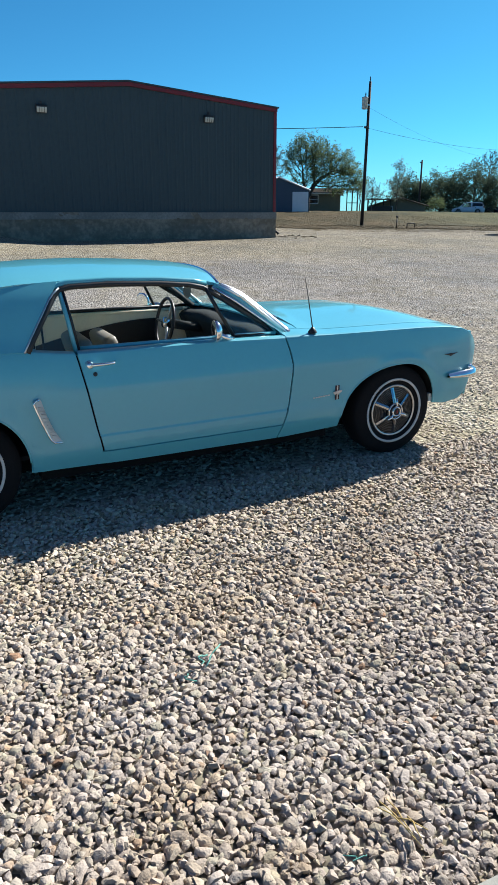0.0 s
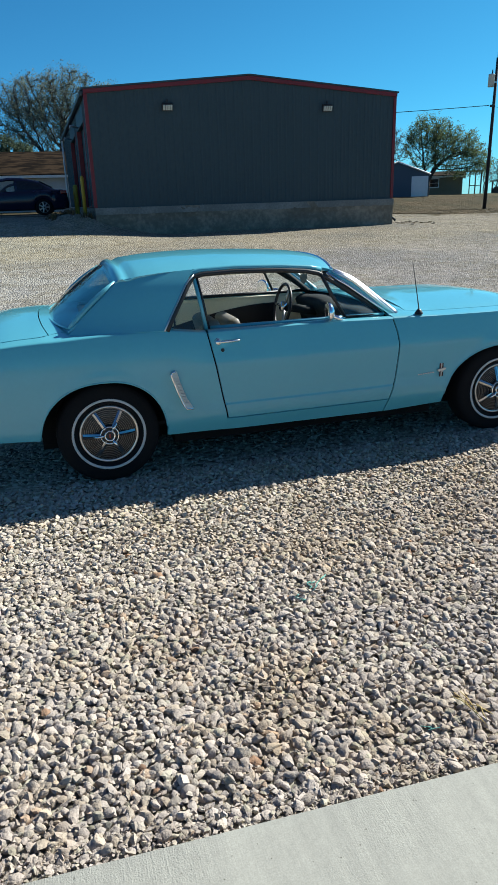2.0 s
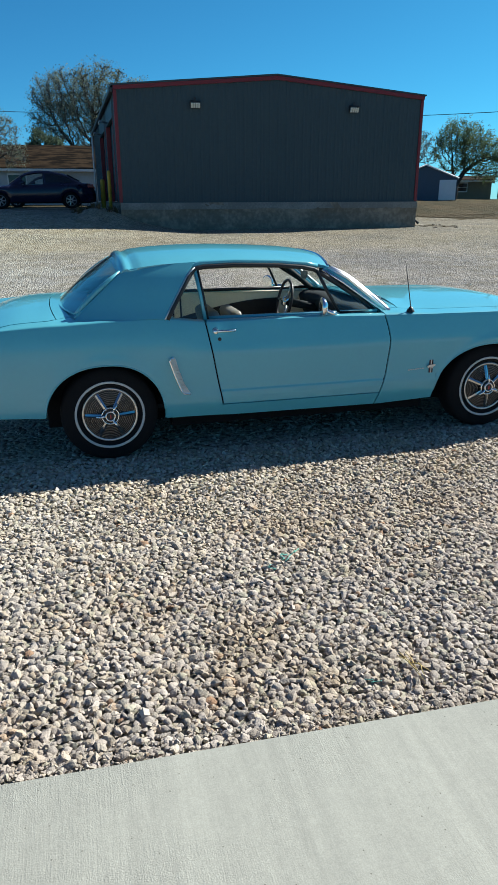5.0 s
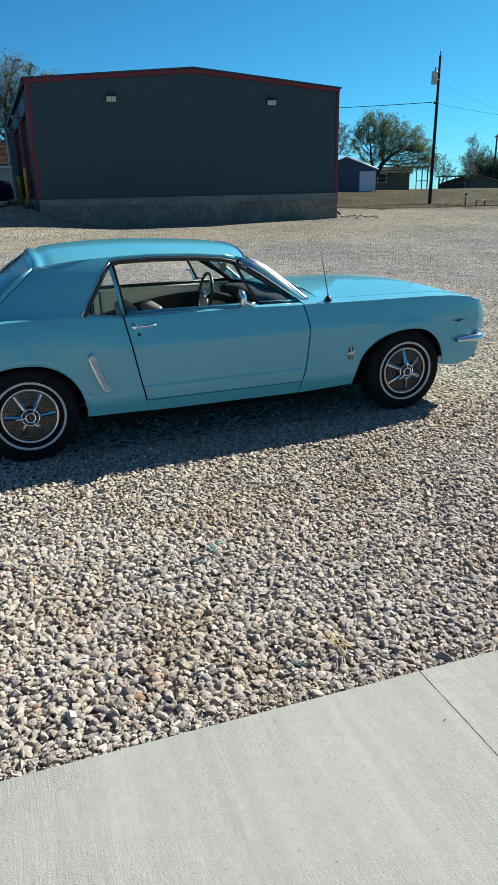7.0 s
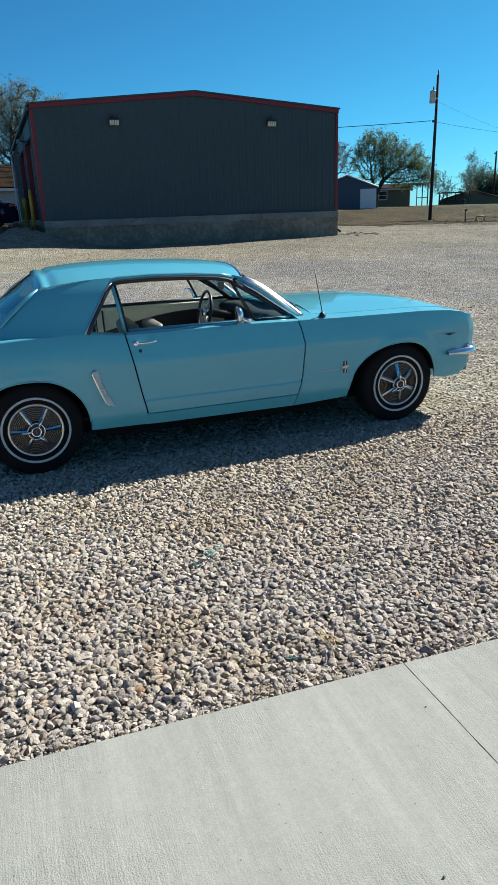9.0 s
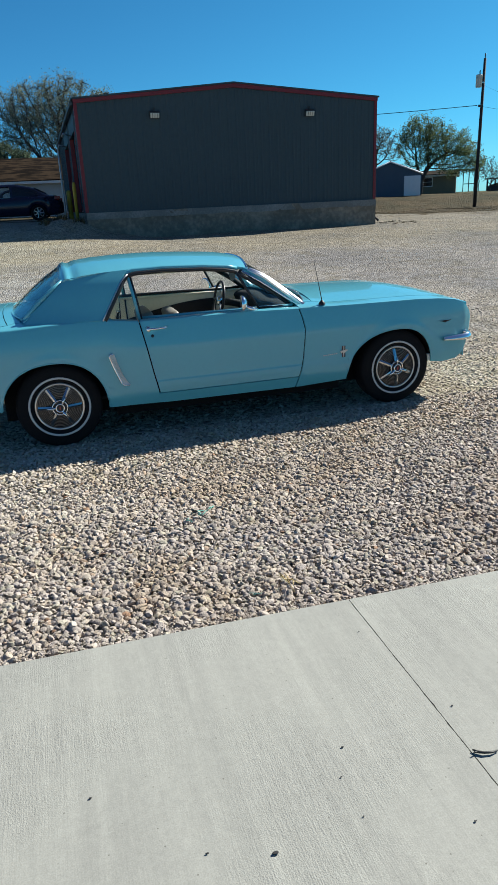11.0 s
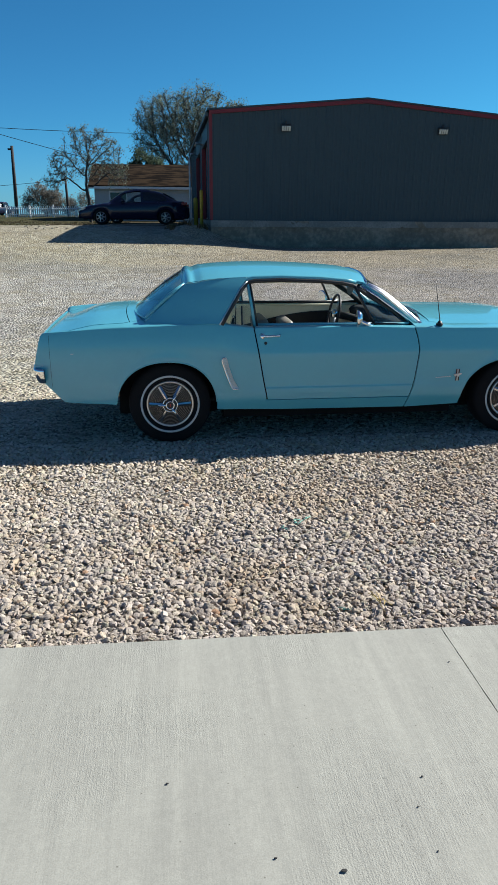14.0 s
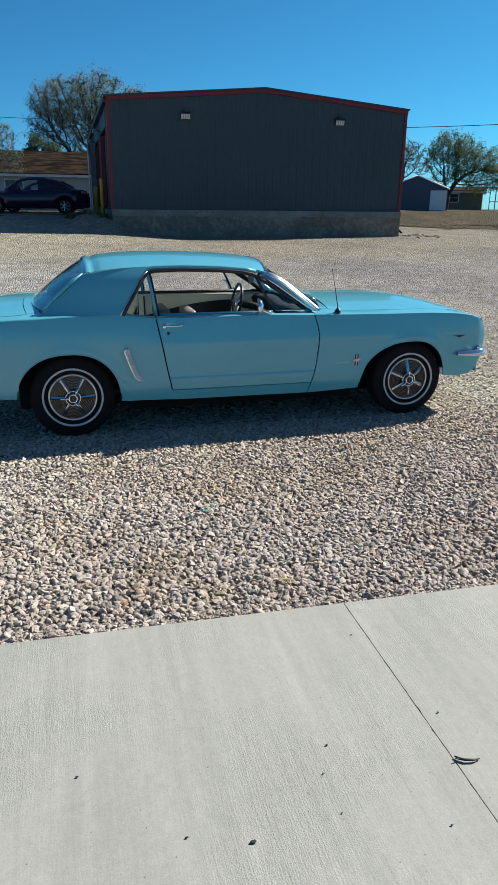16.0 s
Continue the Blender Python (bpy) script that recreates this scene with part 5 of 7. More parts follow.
    prof = [(0.0, -0.040), (0.028, -0.032), (0.036, -0.010), (0.026, 0.014), (0.012, 0.033), (-0.006, 0.037), (-0.02, 0.0)]

    def bumper(path, zs, d0, name, label, prof=prof):
        V = []
        for i, (x, y) in enumerate(path):
            x0, y0 = path[max(0, i - 1)]
            x1, y1 = path[min(len(path) - 1, i + 1)]
            t = Vector((x1 - x0, y1 - y0, 0)).normalized()
            nrm = Vector((t.y, -t.x, 0)) * d0
            taper = (1.0 if 2 < i < len(path) - 3 else (0.75 if 0 < i < len(path) - 1 else 0.45)) if d0 > 0 else 1.35
            for dn, dz in prof:
                V.append((x + nrm.x * dn, y + nrm.y * dn, zs + dz * taper))
        ob = mesh_part(name, V, grid_faces(len(path), len(prof), True), CHROME, CAR, label)
        sub = ob.modifiers.new("smooth", "SUBSURF")
        sub.levels = sub.render_levels = 1
        return ob

    fb = bumper(path, 0.515, 1, "front_bumper", "chrome front bumper")
    for s in (-1, 1):
        part("over_rider", add_tube(bmesh.new(), [(3.510, s * 0.30, 0.43), (3.540, s * 0.30, 0.50), (3.540, s * 0.30, 0.56), (3.505, s * 0.30, 0.61)], [0.02, 0.028, 0.028, 0.018], 10), CHROME, fb, smooth=True)
        tube("bumper_bolt", [(3.40, s * 0.775, 0.535), (3.38, s * 0.80, 0.563)], 0.018, CHROME, fb)
    path = []
    for u in np.linspace(-1, 1, 41):
        a = abs(u)
        y = math.copysign(0.79 * min(1, a / 0.88), u) if a else 0
        x = -1.000 + 0.040 * (min(1, a / 0.88)) ** 3 + (0.052 * max(0, (a - 0.88) / 0.12))
        path.append((x, y + math.copysign(0.015, u) * (a > 0.88)))
    bumper(path, 0.558, -1, "rear_bumper", "chrome rear bumper", [(-0.012, -0.050), (0.004, -0.046), (0.020, -0.018), (0.034, 0.016), (0.034, 0.030), (0.020, 0.043), (-0.02, 0.0)])
    # under floor, engine bay, luggage floor
    bm = bmesh.new()
    add_box(bm, (-0.34, -0.52, 0.175), (3.20, 0.52, 0.30))
    add_box(bm, (0.42, -0.67, 0.160), (2.28, 0.67, 0.236))
    add_box(bm, (0.42, -0.72, 0.235), (2.26, 0.72, 0.31))
    add_box(bm, (2.02, -0.60, 0.30), (3.36, 0.60, 0.80))
    add_box(bm, (-0.76, -0.60, 0.40), (-0.10, 0.60, 0.80))
    add_box(bm, (1.93, -0.74, 0.30), (2.02, 0.74, 0.86))
    part("floor_pan", bm, UNDER, CAR)


car_body()


def wheel(x, y, s, spin):
    """A wheel with its tyre, whitewall ring and ribbed cover; s: -1 or 1 for the side that it faces."""
    root = new("wheel")
    root.parent = CAR
    root.matrix_world = pose(x, y, 0.31, 90 if s < 0 else -90, 0, 0)
    r = [(0.175, -0.085), (0.20, -0.095), (0.245, -0.100), (0.285, -0.096), (0.303, -0.086), (0.311, -0.066), (0.313, 0.0), (0.311, 0.066), (0.303, 0.082), (0.285, 0.092), (0.262, 0.097), (0.234, 0.099), (0.230, 0.101), (0.214, 0.101), (0.210, 0.097), (0.19, 0.088), (0.172, 0.070)]
    part("tyre", add_lathe(bmesh.new(), r, 64), RUBBER, root, smooth=True)
    part("whitewall_ring", add_lathe(bmesh.new(), [(0.2090, 0.095), (0.2100, 0.1035), (0.2235, 0.1035), (0.2245, 0.099)], 64), WHITEWALL, root, "narrow white tyre stripe", True)
    prof = [(0.172, 0.060), (0.181, 0.078), (0.179, 0.092), (0.174, 0.095), (0.166, 0.090)]
    part("rim_ring", add_lathe(bmesh.new(), prof, 64), DULL, root, smooth=True)
    prof = []
    for k in range(9):
        a = 0.163 - k * 0.0115
        d = 0.080 + 0.012 * math.sin(k / 8 * 1.5)
        prof += [(a, d - 0.006), (a - 0.0016, d + 0.002), (a - 0.0036, d + 0.002), (a - 0.0052, d - 0.006)]
    prof += [(0.055, 0.088), (0.0, 0.088)]
    cover = part("wheel_cover", add_lathe(bmesh.new(), prof, 64), COVER, root, "ribbed bright wheel cover")
    bm = bmesh.new()
    add_lathe(bm, [(0.166, 0.078), (0.10, 0.088), (0.05, 0.0885), (0.0, 0.088)], 48)
    part("recess", bm, GROOVE, cover)
    for k in range(6):
        a = radians(spin + 60 * k)
        bm = bmesh.new()
        pts = []
        for rad, wid, z in ((0.158, 0.0135, 0.080), (0.10, 0.0125, 0.099), (0.045, 0.0115, 0.113)):
            for w, dz in ((-wid, 0), (0, 0.0045), (wid, 0)):
                pts.append(Vector((rad * math.cos(a) - w * math.sin(a), rad * math.sin(a) + w * math.cos(a), z + dz)))
            for w in (wid, -wid):
                pts.append(Vector((rad * math.cos(a) - w * math.sin(a), rad * math.sin(a) + w * math.cos(a), z - 0.014)))
        v = [bm.verts.new(p) for p in pts]
        for i in range(2):
            for j in range(5):
                bm.faces.new((v[5 * i + j], v[5 * i + (j + 1) % 5], v[5 * i + 5 + (j + 1) % 5], v[5 * i + 5 + j]))
        bm.faces.new(v[:5])
        bm.faces.new(v[10:])
        part("spoke", bm, SPOKE, cover)
    part("hub_cap", add_lathe(bmesh.new(), [(0.059, 0.100), (0.058, 0.119), (0.054, 0.123), (0.050, 0.117)], 32), CHROME, cover, smooth=True)
    part("hub_recess", add_lathe(bmesh.new(), [(0.052, 0.114), (0.030, 0.115), (0.0, 0.115)], 32), GROOVE, cover)
    spinner = add_lathe(bmesh.new(), [(0.034, 0.112), (0.034, 0.131), (0.030, 0.136), (0.025, 0.131)], 28)
    for k in range(3):
        a = radians(spin + 60 + 120 * k)
        add_tube(spinner, [Vector((q * math.cos(a), q * math.sin(a), z)) for q, z in ((0.030, 0.124), (0.060, 0.135), (0.095, 0.130))], [0.010, 0.009, 0.006])
    part("spinner", spinner, CHROME, cover, "three-pronged chrome spinner", True)
    part("centre_badge", add_lathe(bmesh.new(), [(0.026, 0.124), (0.025, 0.130), (0.0, 0.131)], 24), BLACK, cover)
    bm = add_box(bmesh.new(), (-0.004, -0.012, 0.1315), (0.004, 0.012, 0.1335))
    part("centre_stripe", bm, RED, cover)
    return root


wheel(0.0, -0.70, -1, 0)
wheel(2.743, -0.70, -1, 36)
wheel(0.0, 0.70, 1, 20)
wheel(2.743, 0.70, 1, 45)


def interior():
    def pad(name, lo, hi, mat_, parent, bevel, turn=None, label=""):
        bm = add_box(bmesh.new(), lo, hi, 0, turn)
        bmesh.ops.bevel(bm, geom=list(bm.edges), offset=bevel, segments=3, affect="EDGES", profile=0.6)
        return part(name, bm, mat_, parent, label, smooth=True)

    box("carpet", (0.10, -0.72, 0.31), (1.93, 0.72, 0.335), CARPET, CAR)
    for y in (-0.36, 0.36):
        x, tall = (0.84, 0.425) if y < 0 else (1.14, 0.30)
        seat = pad("front_seat", (x, y - 0.26, 0.42), (x + 0.50, y + 0.26, 0.56), SEAT, CAR, 0.05, label="beige-grey bucket seat")
        pad("backrest", (-0.055, y - 0.22, 0.0), (0.055, y + 0.22, tall), SEAT, seat, 0.05, pose(x, 0, 0.50, 0, -16, 0))
    bench = pad("rear_seat", (0.18, -0.50, 0.42), (0.62, 0.50, 0.58), CREAM, CAR, 0.05, label="cream vinyl rear bench")
    pad("backrest", (-0.07, -0.50, 0.0), (0.07, 0.50, 0.40), CREAM, bench, 0.05, pose(0.20, 0, 0.50, 0, -20, 0))
    box("parcel_shelf", (-0.16, -0.66, 0.885), (0.10, 0.66, 0.90), CREAM, CAR)
    for s in (-1, 1):
        def plate(name, x0, x1, z0, z1, y0, y1, mat_, label="", curve=None):
            V, nx = [], 20
            for x in np.linspace(x0, x1, nx):
                zt = curve(x) if curve else z1
                for z in np.linspace(z0, zt, 6):
                    V.append((x, s * (y0 + (y1 - y0) * (z - z0) / (z1 - z0)), z))
            return thick(mesh_part(name, V, grid_faces(nx, 6), mat_, CAR, label), 0.012, 0.0)

        plate("inner_door_panel", 0.66, 1.84, 0.34, 0.872, 0.735, 0.715, CREAM, "cream vinyl door panel")
        plate("lower_door_panel", 0.66, 1.58, 0.34, 0.84, 0.722, 0.700, BLACK, "black lower door panel", lambda x: 0.66 + 0.15 * math.sin(min(1, max(0, (x - 0.66) / 0.9)) * math.pi / 2))
        box("inner_sill", (0.365, min(s * 0.70, s * 0.765), 0.268), (1.93, max(s * 0.70, s * 0.765), 0.325), UNDER, CAR)
        plate("lower_quarter_trim", 0.36, 0.66, 0.31, 0.68, 0.745, 0.735, CARPET)
        plate("quarter_trim_panel", 0.10, 0.65, 0.67, 0.905 if s > 0 else 0.865, 0.735, 0.70, CREAM, "cream rear side panel")
        box("armrest", (0.86, min(s * 0.64, s * 0.70), 0.62), (1.22, max(s * 0.64, s * 0.70), 0.67), BLACK, CAR, 0.02)
        tube("window_crank", [(0.62, s * 0.695, 0.70), (0.62, s * 0.665, 0.70), (0.625, s * 0.655, 0.76), (0.625, s * 0.62, 0.765)], [0.027, 0.018, 0.013, 0.017], CHROME, CAR)
        tube("door_top_rail", [(0.66, s * 0.704, 0.868), (1.80, s * 0.704, 0.868)], 0.011, CREAM, CAR)
        tube("belt_moulding", [(0.66, s * 0.716, 0.893), (1.86, s * 0.716, 0.893)], 0.013, BLACK if s > 0 else PAINT, CAR)
    # dash, wheel and column
    V, prof = [], [(1.95, 0.50), (1.84, 0.52), (1.82, 0.66), (1.79, 0.76), (1.765, 0.825), (1.78, 0.855), (1.81, 0.872), (1.86, 0.880), (1.99, 0.892)]
    for u in np.linspace(-1, 1, 15):
        for x, z in prof:
            V.append((x + 0.02 * (1 - u * u), 0.70 * u, z + (0.010 * math.cos((u - 0.5) * 6) if 0.83 < z < 0.885 else 0)))
    k = len(prof)
    mesh_part("dashboard", V, grid_faces(15, k) + [tuple(range(k)), tuple(range(14 * k, 15 * k))], DASH, CAR, "dark teal padded dashboard")
    m = pose(1.53, 0.36, 0.825, 0, -78, 0)
    bm = bmesh.new()
    ring = [m @ Vector((0.172 * math.cos(t), 0.172 * math.sin(t), 0)) for t in [2 * math.pi * k / 40 for k in range(41)]]
    add_tube(bm, ring, 0.012, 8, False)
    sw = part("steering_wheel", bm, BLACK, CAR, "black thin-rimmed steering wheel", True)
    for k in range(3):
        a = radians(90 + 120 * k)
        tube("spoke", [m @ Vector((0, 0, -0.02)), m @ Vector((0.168 * math.cos(a), 0.168 * math.sin(a), 0))], [0.014, 0.009], DULL, sw, "bright metal spoke")
    tube("steering_column", [m @ Vector((0, 0, -0.02)), m @ Vector((0, 0, -0.45))], [0.035, 0.03], DASH, sw)
    tube("horn_cap", [m @ Vector((0, 0, -0.02)), m @ Vector((0, 0, 0.015))], [0.045, 0.035], CHROME, sw)
    tube("turn_stalk", [m @ Vector((0, 0.02, -0.06)), m @ Vector((0.02, 0.16, -0.05))], 0.006, CHROME, sw)
    # rear-view mirror
    mr = pad("rear_view_mirror", (-0.012, -0.11, -0.028), (0.012, 0.11, 0.028), BLACK, CAR, 0.010, pose(1.50, 0.0, 1.175, 0, 10, 0))
    tube("stalk", [(1.51, 0, 1.185), (1.56, 0, 1.245)], 0.008, CHROME, mr)
    box("headliner", (0.24, -0.52, 1.190), (1.44, 0.52, 1.196), CREAM, CAR)


interior()


def widen_cabin():
    """Eases the glasshouse outward above the belt line, so that the pillars lean less."""
    for ob in CAR.children_recursive:
        if ob.type != "MESH" or ob.name.split(".")[0] in ("whip", "antenna", "mirror_head", "door_mirror") or ob.parent.name.startswith(("wheel", "steering")):
            continue
        for v in ob.data.vertices:
            v.co.y *= 1 + 0.10 * float(smooth01(0.90, 1.20, v.co.z))


widen_cabin()


def air_freshener():
    """A shield-shaped card on a cord below the mirror."""
    root = thing("air_freshener", "dark shield-shaped card hanging from the rear-view mirror", "air freshener", (1.58, 0.02, 1.07))
    shape = [(0.62 * u, 0.62 * w) for u, w in ((-0.045, 0.055), (-0.02, 0.048), (0.0, 0.058), (0.02, 0.048), (0.045, 0.055), (0.05, 0.0), (0.03, -0.045), (0.0, -0.062), (-0.03, -0.045), (-0.05, 0.0))]
    bm = bmesh.new()
    a = [bm.verts.new((u * 0.9, v_, w)) for v_ in (0.003,) for u, w in shape]
    b = [bm.verts.new((u * 0.9, -0.003, w)) for u, w in shape]
    bm.faces.new(a)
    bm.faces.new(b[::-1])
    for k in range(len(shape)):
        bm.faces.new((a[k], b[k], b[(k + 1) % len(shape)], a[(k + 1) % len(shape)]))
    part("card", bm, SEAT, root)
    tube("cord", [(0, 0, 0.03), (-0.01, 0, 0.095)], 0.002, BLACK, root, sides=5)


air_freshener()

# ---- background: cars ----


def modern_car(name, label, place, turn, body, paint, size, glass_=DARKGLASS):
    """A parked car. body: sedan, van or pickup. It faces local -x; size: length, width, height."""
    L, W, H = size
    root = thing(name, label, "car", place, turn)
    side = {
        "sedan": ([(-0.50, 0.36), (-0.485, 0.44), (-0.40, 0.53), (-0.24, 0.60), (0.0, 0.63), (0.25, 0.655), (0.40, 0.67), (0.485, 0.65), (0.50, 0.50)], [(-0.235, 0.60), (-0.08, 0.93), (0.02, 0.995), (0.12, 0.985), (0.26, 0.90), (0.40, 0.675)]),
        "van": ([(-0.50, 0.30), (-0.49, 0.42), (-0.40, 0.50), (-0.28, 0.56), (0.0, 0.58), (0.3, 0.60), (0.485, 0.60), (0.50, 0.45)], [(-0.30, 0.56), (-0.15, 0.90), (-0.02, 0.99), (0.25, 1.0), (0.42, 0.96), (0.485, 0.60)]),
        "pickup": ([(-0.50, 0.32), (-0.495, 0.52), (-0.30, 0.60), (-0.10, 0.62), (0.1, 0.62), (0.3, 0.61), (0.495, 0.60), (0.50, 0.40)], [(-0.17, 0.61), (-0.08, 0.93), (0.0, 1.0), (0.15, 0.99), (0.2, 0.95), (0.22, 0.61)]),
    }[body]
    bx = [p[0] * L for p in side[0]]
    bz = [p[1] * H for p in side[0]]
    r = 0.215 * H if body != "pickup" else 0.20 * H
    wx = (-0.30 * L, 0.29 * L)

    def low(x):
        for c in wx:
            d = abs(x - c)
            if d < r * 1.12:
                return r * 0.75 + math.sqrt(max(0, (r * 1.12) ** 2 - d * d))
        return 0.17 * H

    xs = sorted(set([*np.linspace(-0.5 * L, 0.5 * L, 30), *[c + r * 1.12 * k for c in wx for k in np.sin(np.linspace(-1.57, 1.57, 17))]]))
    V, n = [], 0
    for x in xs:
        zt = float(np.interp(x, bx, bz))
        zb = min(low(x), zt - 0.05)
        f = 1 - 0.16 * abs(2 * x / L) ** 5
        ring = []
        for v, w in ((0.0, 0.90), (0.25, 0.985), (0.55, 1.0), (0.82, 0.97), (0.95, 0.92), (1.0, 0.84)):
            ring.append((x, -W / 2 * w * f, zb + (zt - zb) * v))
        for w in (0.45, 0.0, -0.45):
            ring.append((x, -W / 2 * w * f, zt + 0.02 * (1 - w * w)))
        for v, w in ((1.0, 0.84), (0.95, 0.92), (0.82, 0.97), (0.55, 1.0), (0.25, 0.985), (0.0, 0.90)):
            ring.append((x, W / 2 * w * f, zb + (zt - zb) * v))
        n = len(ring)
        V += ring
    F = grid_faces(len(xs), n)
    F += [tuple(range(n)), tuple(range(len(V) - n, len(V)))]
    mesh_part("body", V, F, paint, root)
    # cabin
    cx = [p[0] * L for p in side[1]]
    cz = [p[1] * H for p in side[1]]
    V = []
    cab = np.linspace(cx[0], cx[-1], 22)
    for x in cab:
        zt = float(np.interp(x, cx, cz))
        zb = float(np.interp(x, bx, bz)) - 0.02
        for v, w in ((0, 0.86), (0.5, 0.79), (0.85, 0.71), (1.0, 0.60)):
            V.append((x, -W / 2 * w, zb + max(0.0, zt - zb) * v))
        V.append((x, 0, max(zt, zb) + 0.02))
        for v, w in ((1.0, 0.60), (0.85, 0.71), (0.5, 0.79), (0, 0.86)):
            V.append((x, W / 2 * w, zb + max(0.0, zt - zb) * v))
    x_a, x_b = cx[0] + 0.10 * L, cx[-1] - (0.10 if body == "sedan" else 0.06) * L
    cuts = [(x_a, (x_a + x_b) / 2 - 0.02), ((x_a + x_b) / 2 + 0.02, x_b)]
    F = [f for f in grid_faces(len(cab), 9) if not (f[0] % 9 in (0, 1, 6, 7) and cuts[0][0] < cab[f[0] // 9] and cab[f[2] // 9] < cuts[0][1])]
    mesh_part("cabin", V, F, paint, root)
    # side windows, set just proud of the cabin
    for s in (-1, 1):
        for a, b in cuts:
            V = []
            for x in np.linspace(a, b, 8):
                zt = float(np.interp(x, cx, cz))
                zb = float(np.interp(x, bx, bz)) - 0.02
                for v in (0.16, 0.5, 0.80):
                    w = np.interp(v, [0, 0.5, 0.85], [0.86, 0.79, 0.71]) + 0.012
                    V.append((x, s * W / 2 * w, zb + (zt - zb) * v))
            mesh_part("side_window", V, grid_faces(8, 3), glass_ if a > cuts[0][0] else GLASS, root)
        tube("door_mirror", [(cx[0] + 0.14 * L, s * W * 0.44, 0.66 * H), (cx[0] + 0.135 * L, s * W * 0.53, 0.68 * H)], [0.03, 0.07], paint, root)
        box("tail_light", (0.44 * L, s * W * 0.40 - 0.09, 0.55 * H), (0.492 * L, s * W * 0.40 + 0.07, 0.64 * H), TAILLENS, root, 0.02)
        box("headlight", (-0.478 * L, s * W * 0.38 - 0.10, 0.40 * H), (-0.43 * L, s * W * 0.38 + 0.09, 0.465 * H), LAMPLENS, root, 0.02)
        for k, c in enumerate(wx):
            m = pose(c, s * (W / 2 - 0.11), r, 90 if s < 0 else -90)
            bm = add_lathe(bmesh.new(), [(0.6 * r, -0.1), (0.95 * r, -0.1), (r, -0.07), (r, 0.07), (0.95 * r, 0.095), (0.68 * r, 0.10), (0.66 * r, 0.05), (0.0, 0.05)], 28, m)
            wh = part("wheel", bm, RUBBER, root, smooth=True)
            bm = add_lathe(bmesh.new(), [(0.68 * r, 0.09), (0.64 * r, 0.10), (0.60 * r, 0.085)], 28, m)
            for q in range(7):
                t = 2 * math.pi * q / 7
                add_tube(bm, [m @ Vector((0.1 * r * math.cos(t), 0.1 * r * math.sin(t), 0.085)), m @ Vector((0.63 * r * math.cos(t), 0.63 * r * math.sin(t), 0.085))], [0.09 * r, 0.07 * r], 5)
            part("rim", bm, ALLOY, wh)
    for sx, (a, b) in ((-1, (cx[0], cx[1])), (1, (cx[-2], cx[-1]))):
        V = []
        for t in np.linspace(0.12, 0.88, 5):
            x = a + (b - a) * t
            z = float(np.interp(x, cx, cz)) + 0.028
            for u in (-0.62, -0.3, 0, 0.3, 0.62):
                V.append((x + sx * 0.012, W / 2 * u * (1 if body != "x" else 1), z + 0.01 * (1 - u * u)))
        mesh_part("windscreen", V, grid_faces(5, 5), glass_, root)
    bm = add_box(bmesh.new(), (-0.46 * L, -0.40 * W, 0.14 * H), (0.46 * L, 0.40 * W, 0.35 * H))
    part("underside", bm, UNDER, root)
    return root


def on_ground(x, y, dz=0.0):
    return (x, y, float(height(x, y)) + dz)


modern_car("parked_sedan", "dark navy four-door sedan parked in the building's shade", on_ground(-1.25, 25.35, 0.02), 2.0, "sedan", NAVY, (4.55, 1.78, 1.44))
modern_car("parked_hatchback", "black car standing behind the navy sedan", on_ground(-0.95, 30.5, 0.03), 0.0, "sedan", BLACK, (4.5, 1.78, 1.42))
modern_car("parked_minivan", "silver minivan parked by the far road", on_ground(71.6, 72.4), -43.0, "van", SILVER, (4.4, 1.8, 1.6))
modern_car("parked_pickup", "dark pickup truck parked by the far road", on_ground(77.0, 71.0), -43.0, "pickup", NAVY, (5.4, 1.95, 1.85))

# ---- background: trees ----


def dome(tall, wide, n, seed, low=0.35, small=0.22):
    """Lobes of a rounded crown: (x, y, z, radius)."""
    rng = np.random.default_rng(seed)
    out = [(0.0, 0.0, 0.5 * tall * (1 + low), 0.28 * wide)]
    for k in range(n):
        a, q = 2.4 * k + rng.uniform(-0.4, 0.4), rng.uniform(0.45, 0.8)
        r = wide * small * rng.uniform(0.75, 1.15)
        z = tall * (low + (1 - low) * math.sqrt(max(0.0, 1 - q * q)) * rng.uniform(0.55, 1.0)) - r * 0.9
        out.append((q * (wide / 2 - 0.5 * r) * math.cos(a), q * (wide / 2 - 0.5 * r) * math.sin(a), max(z, r * 0.8), r))
    return out


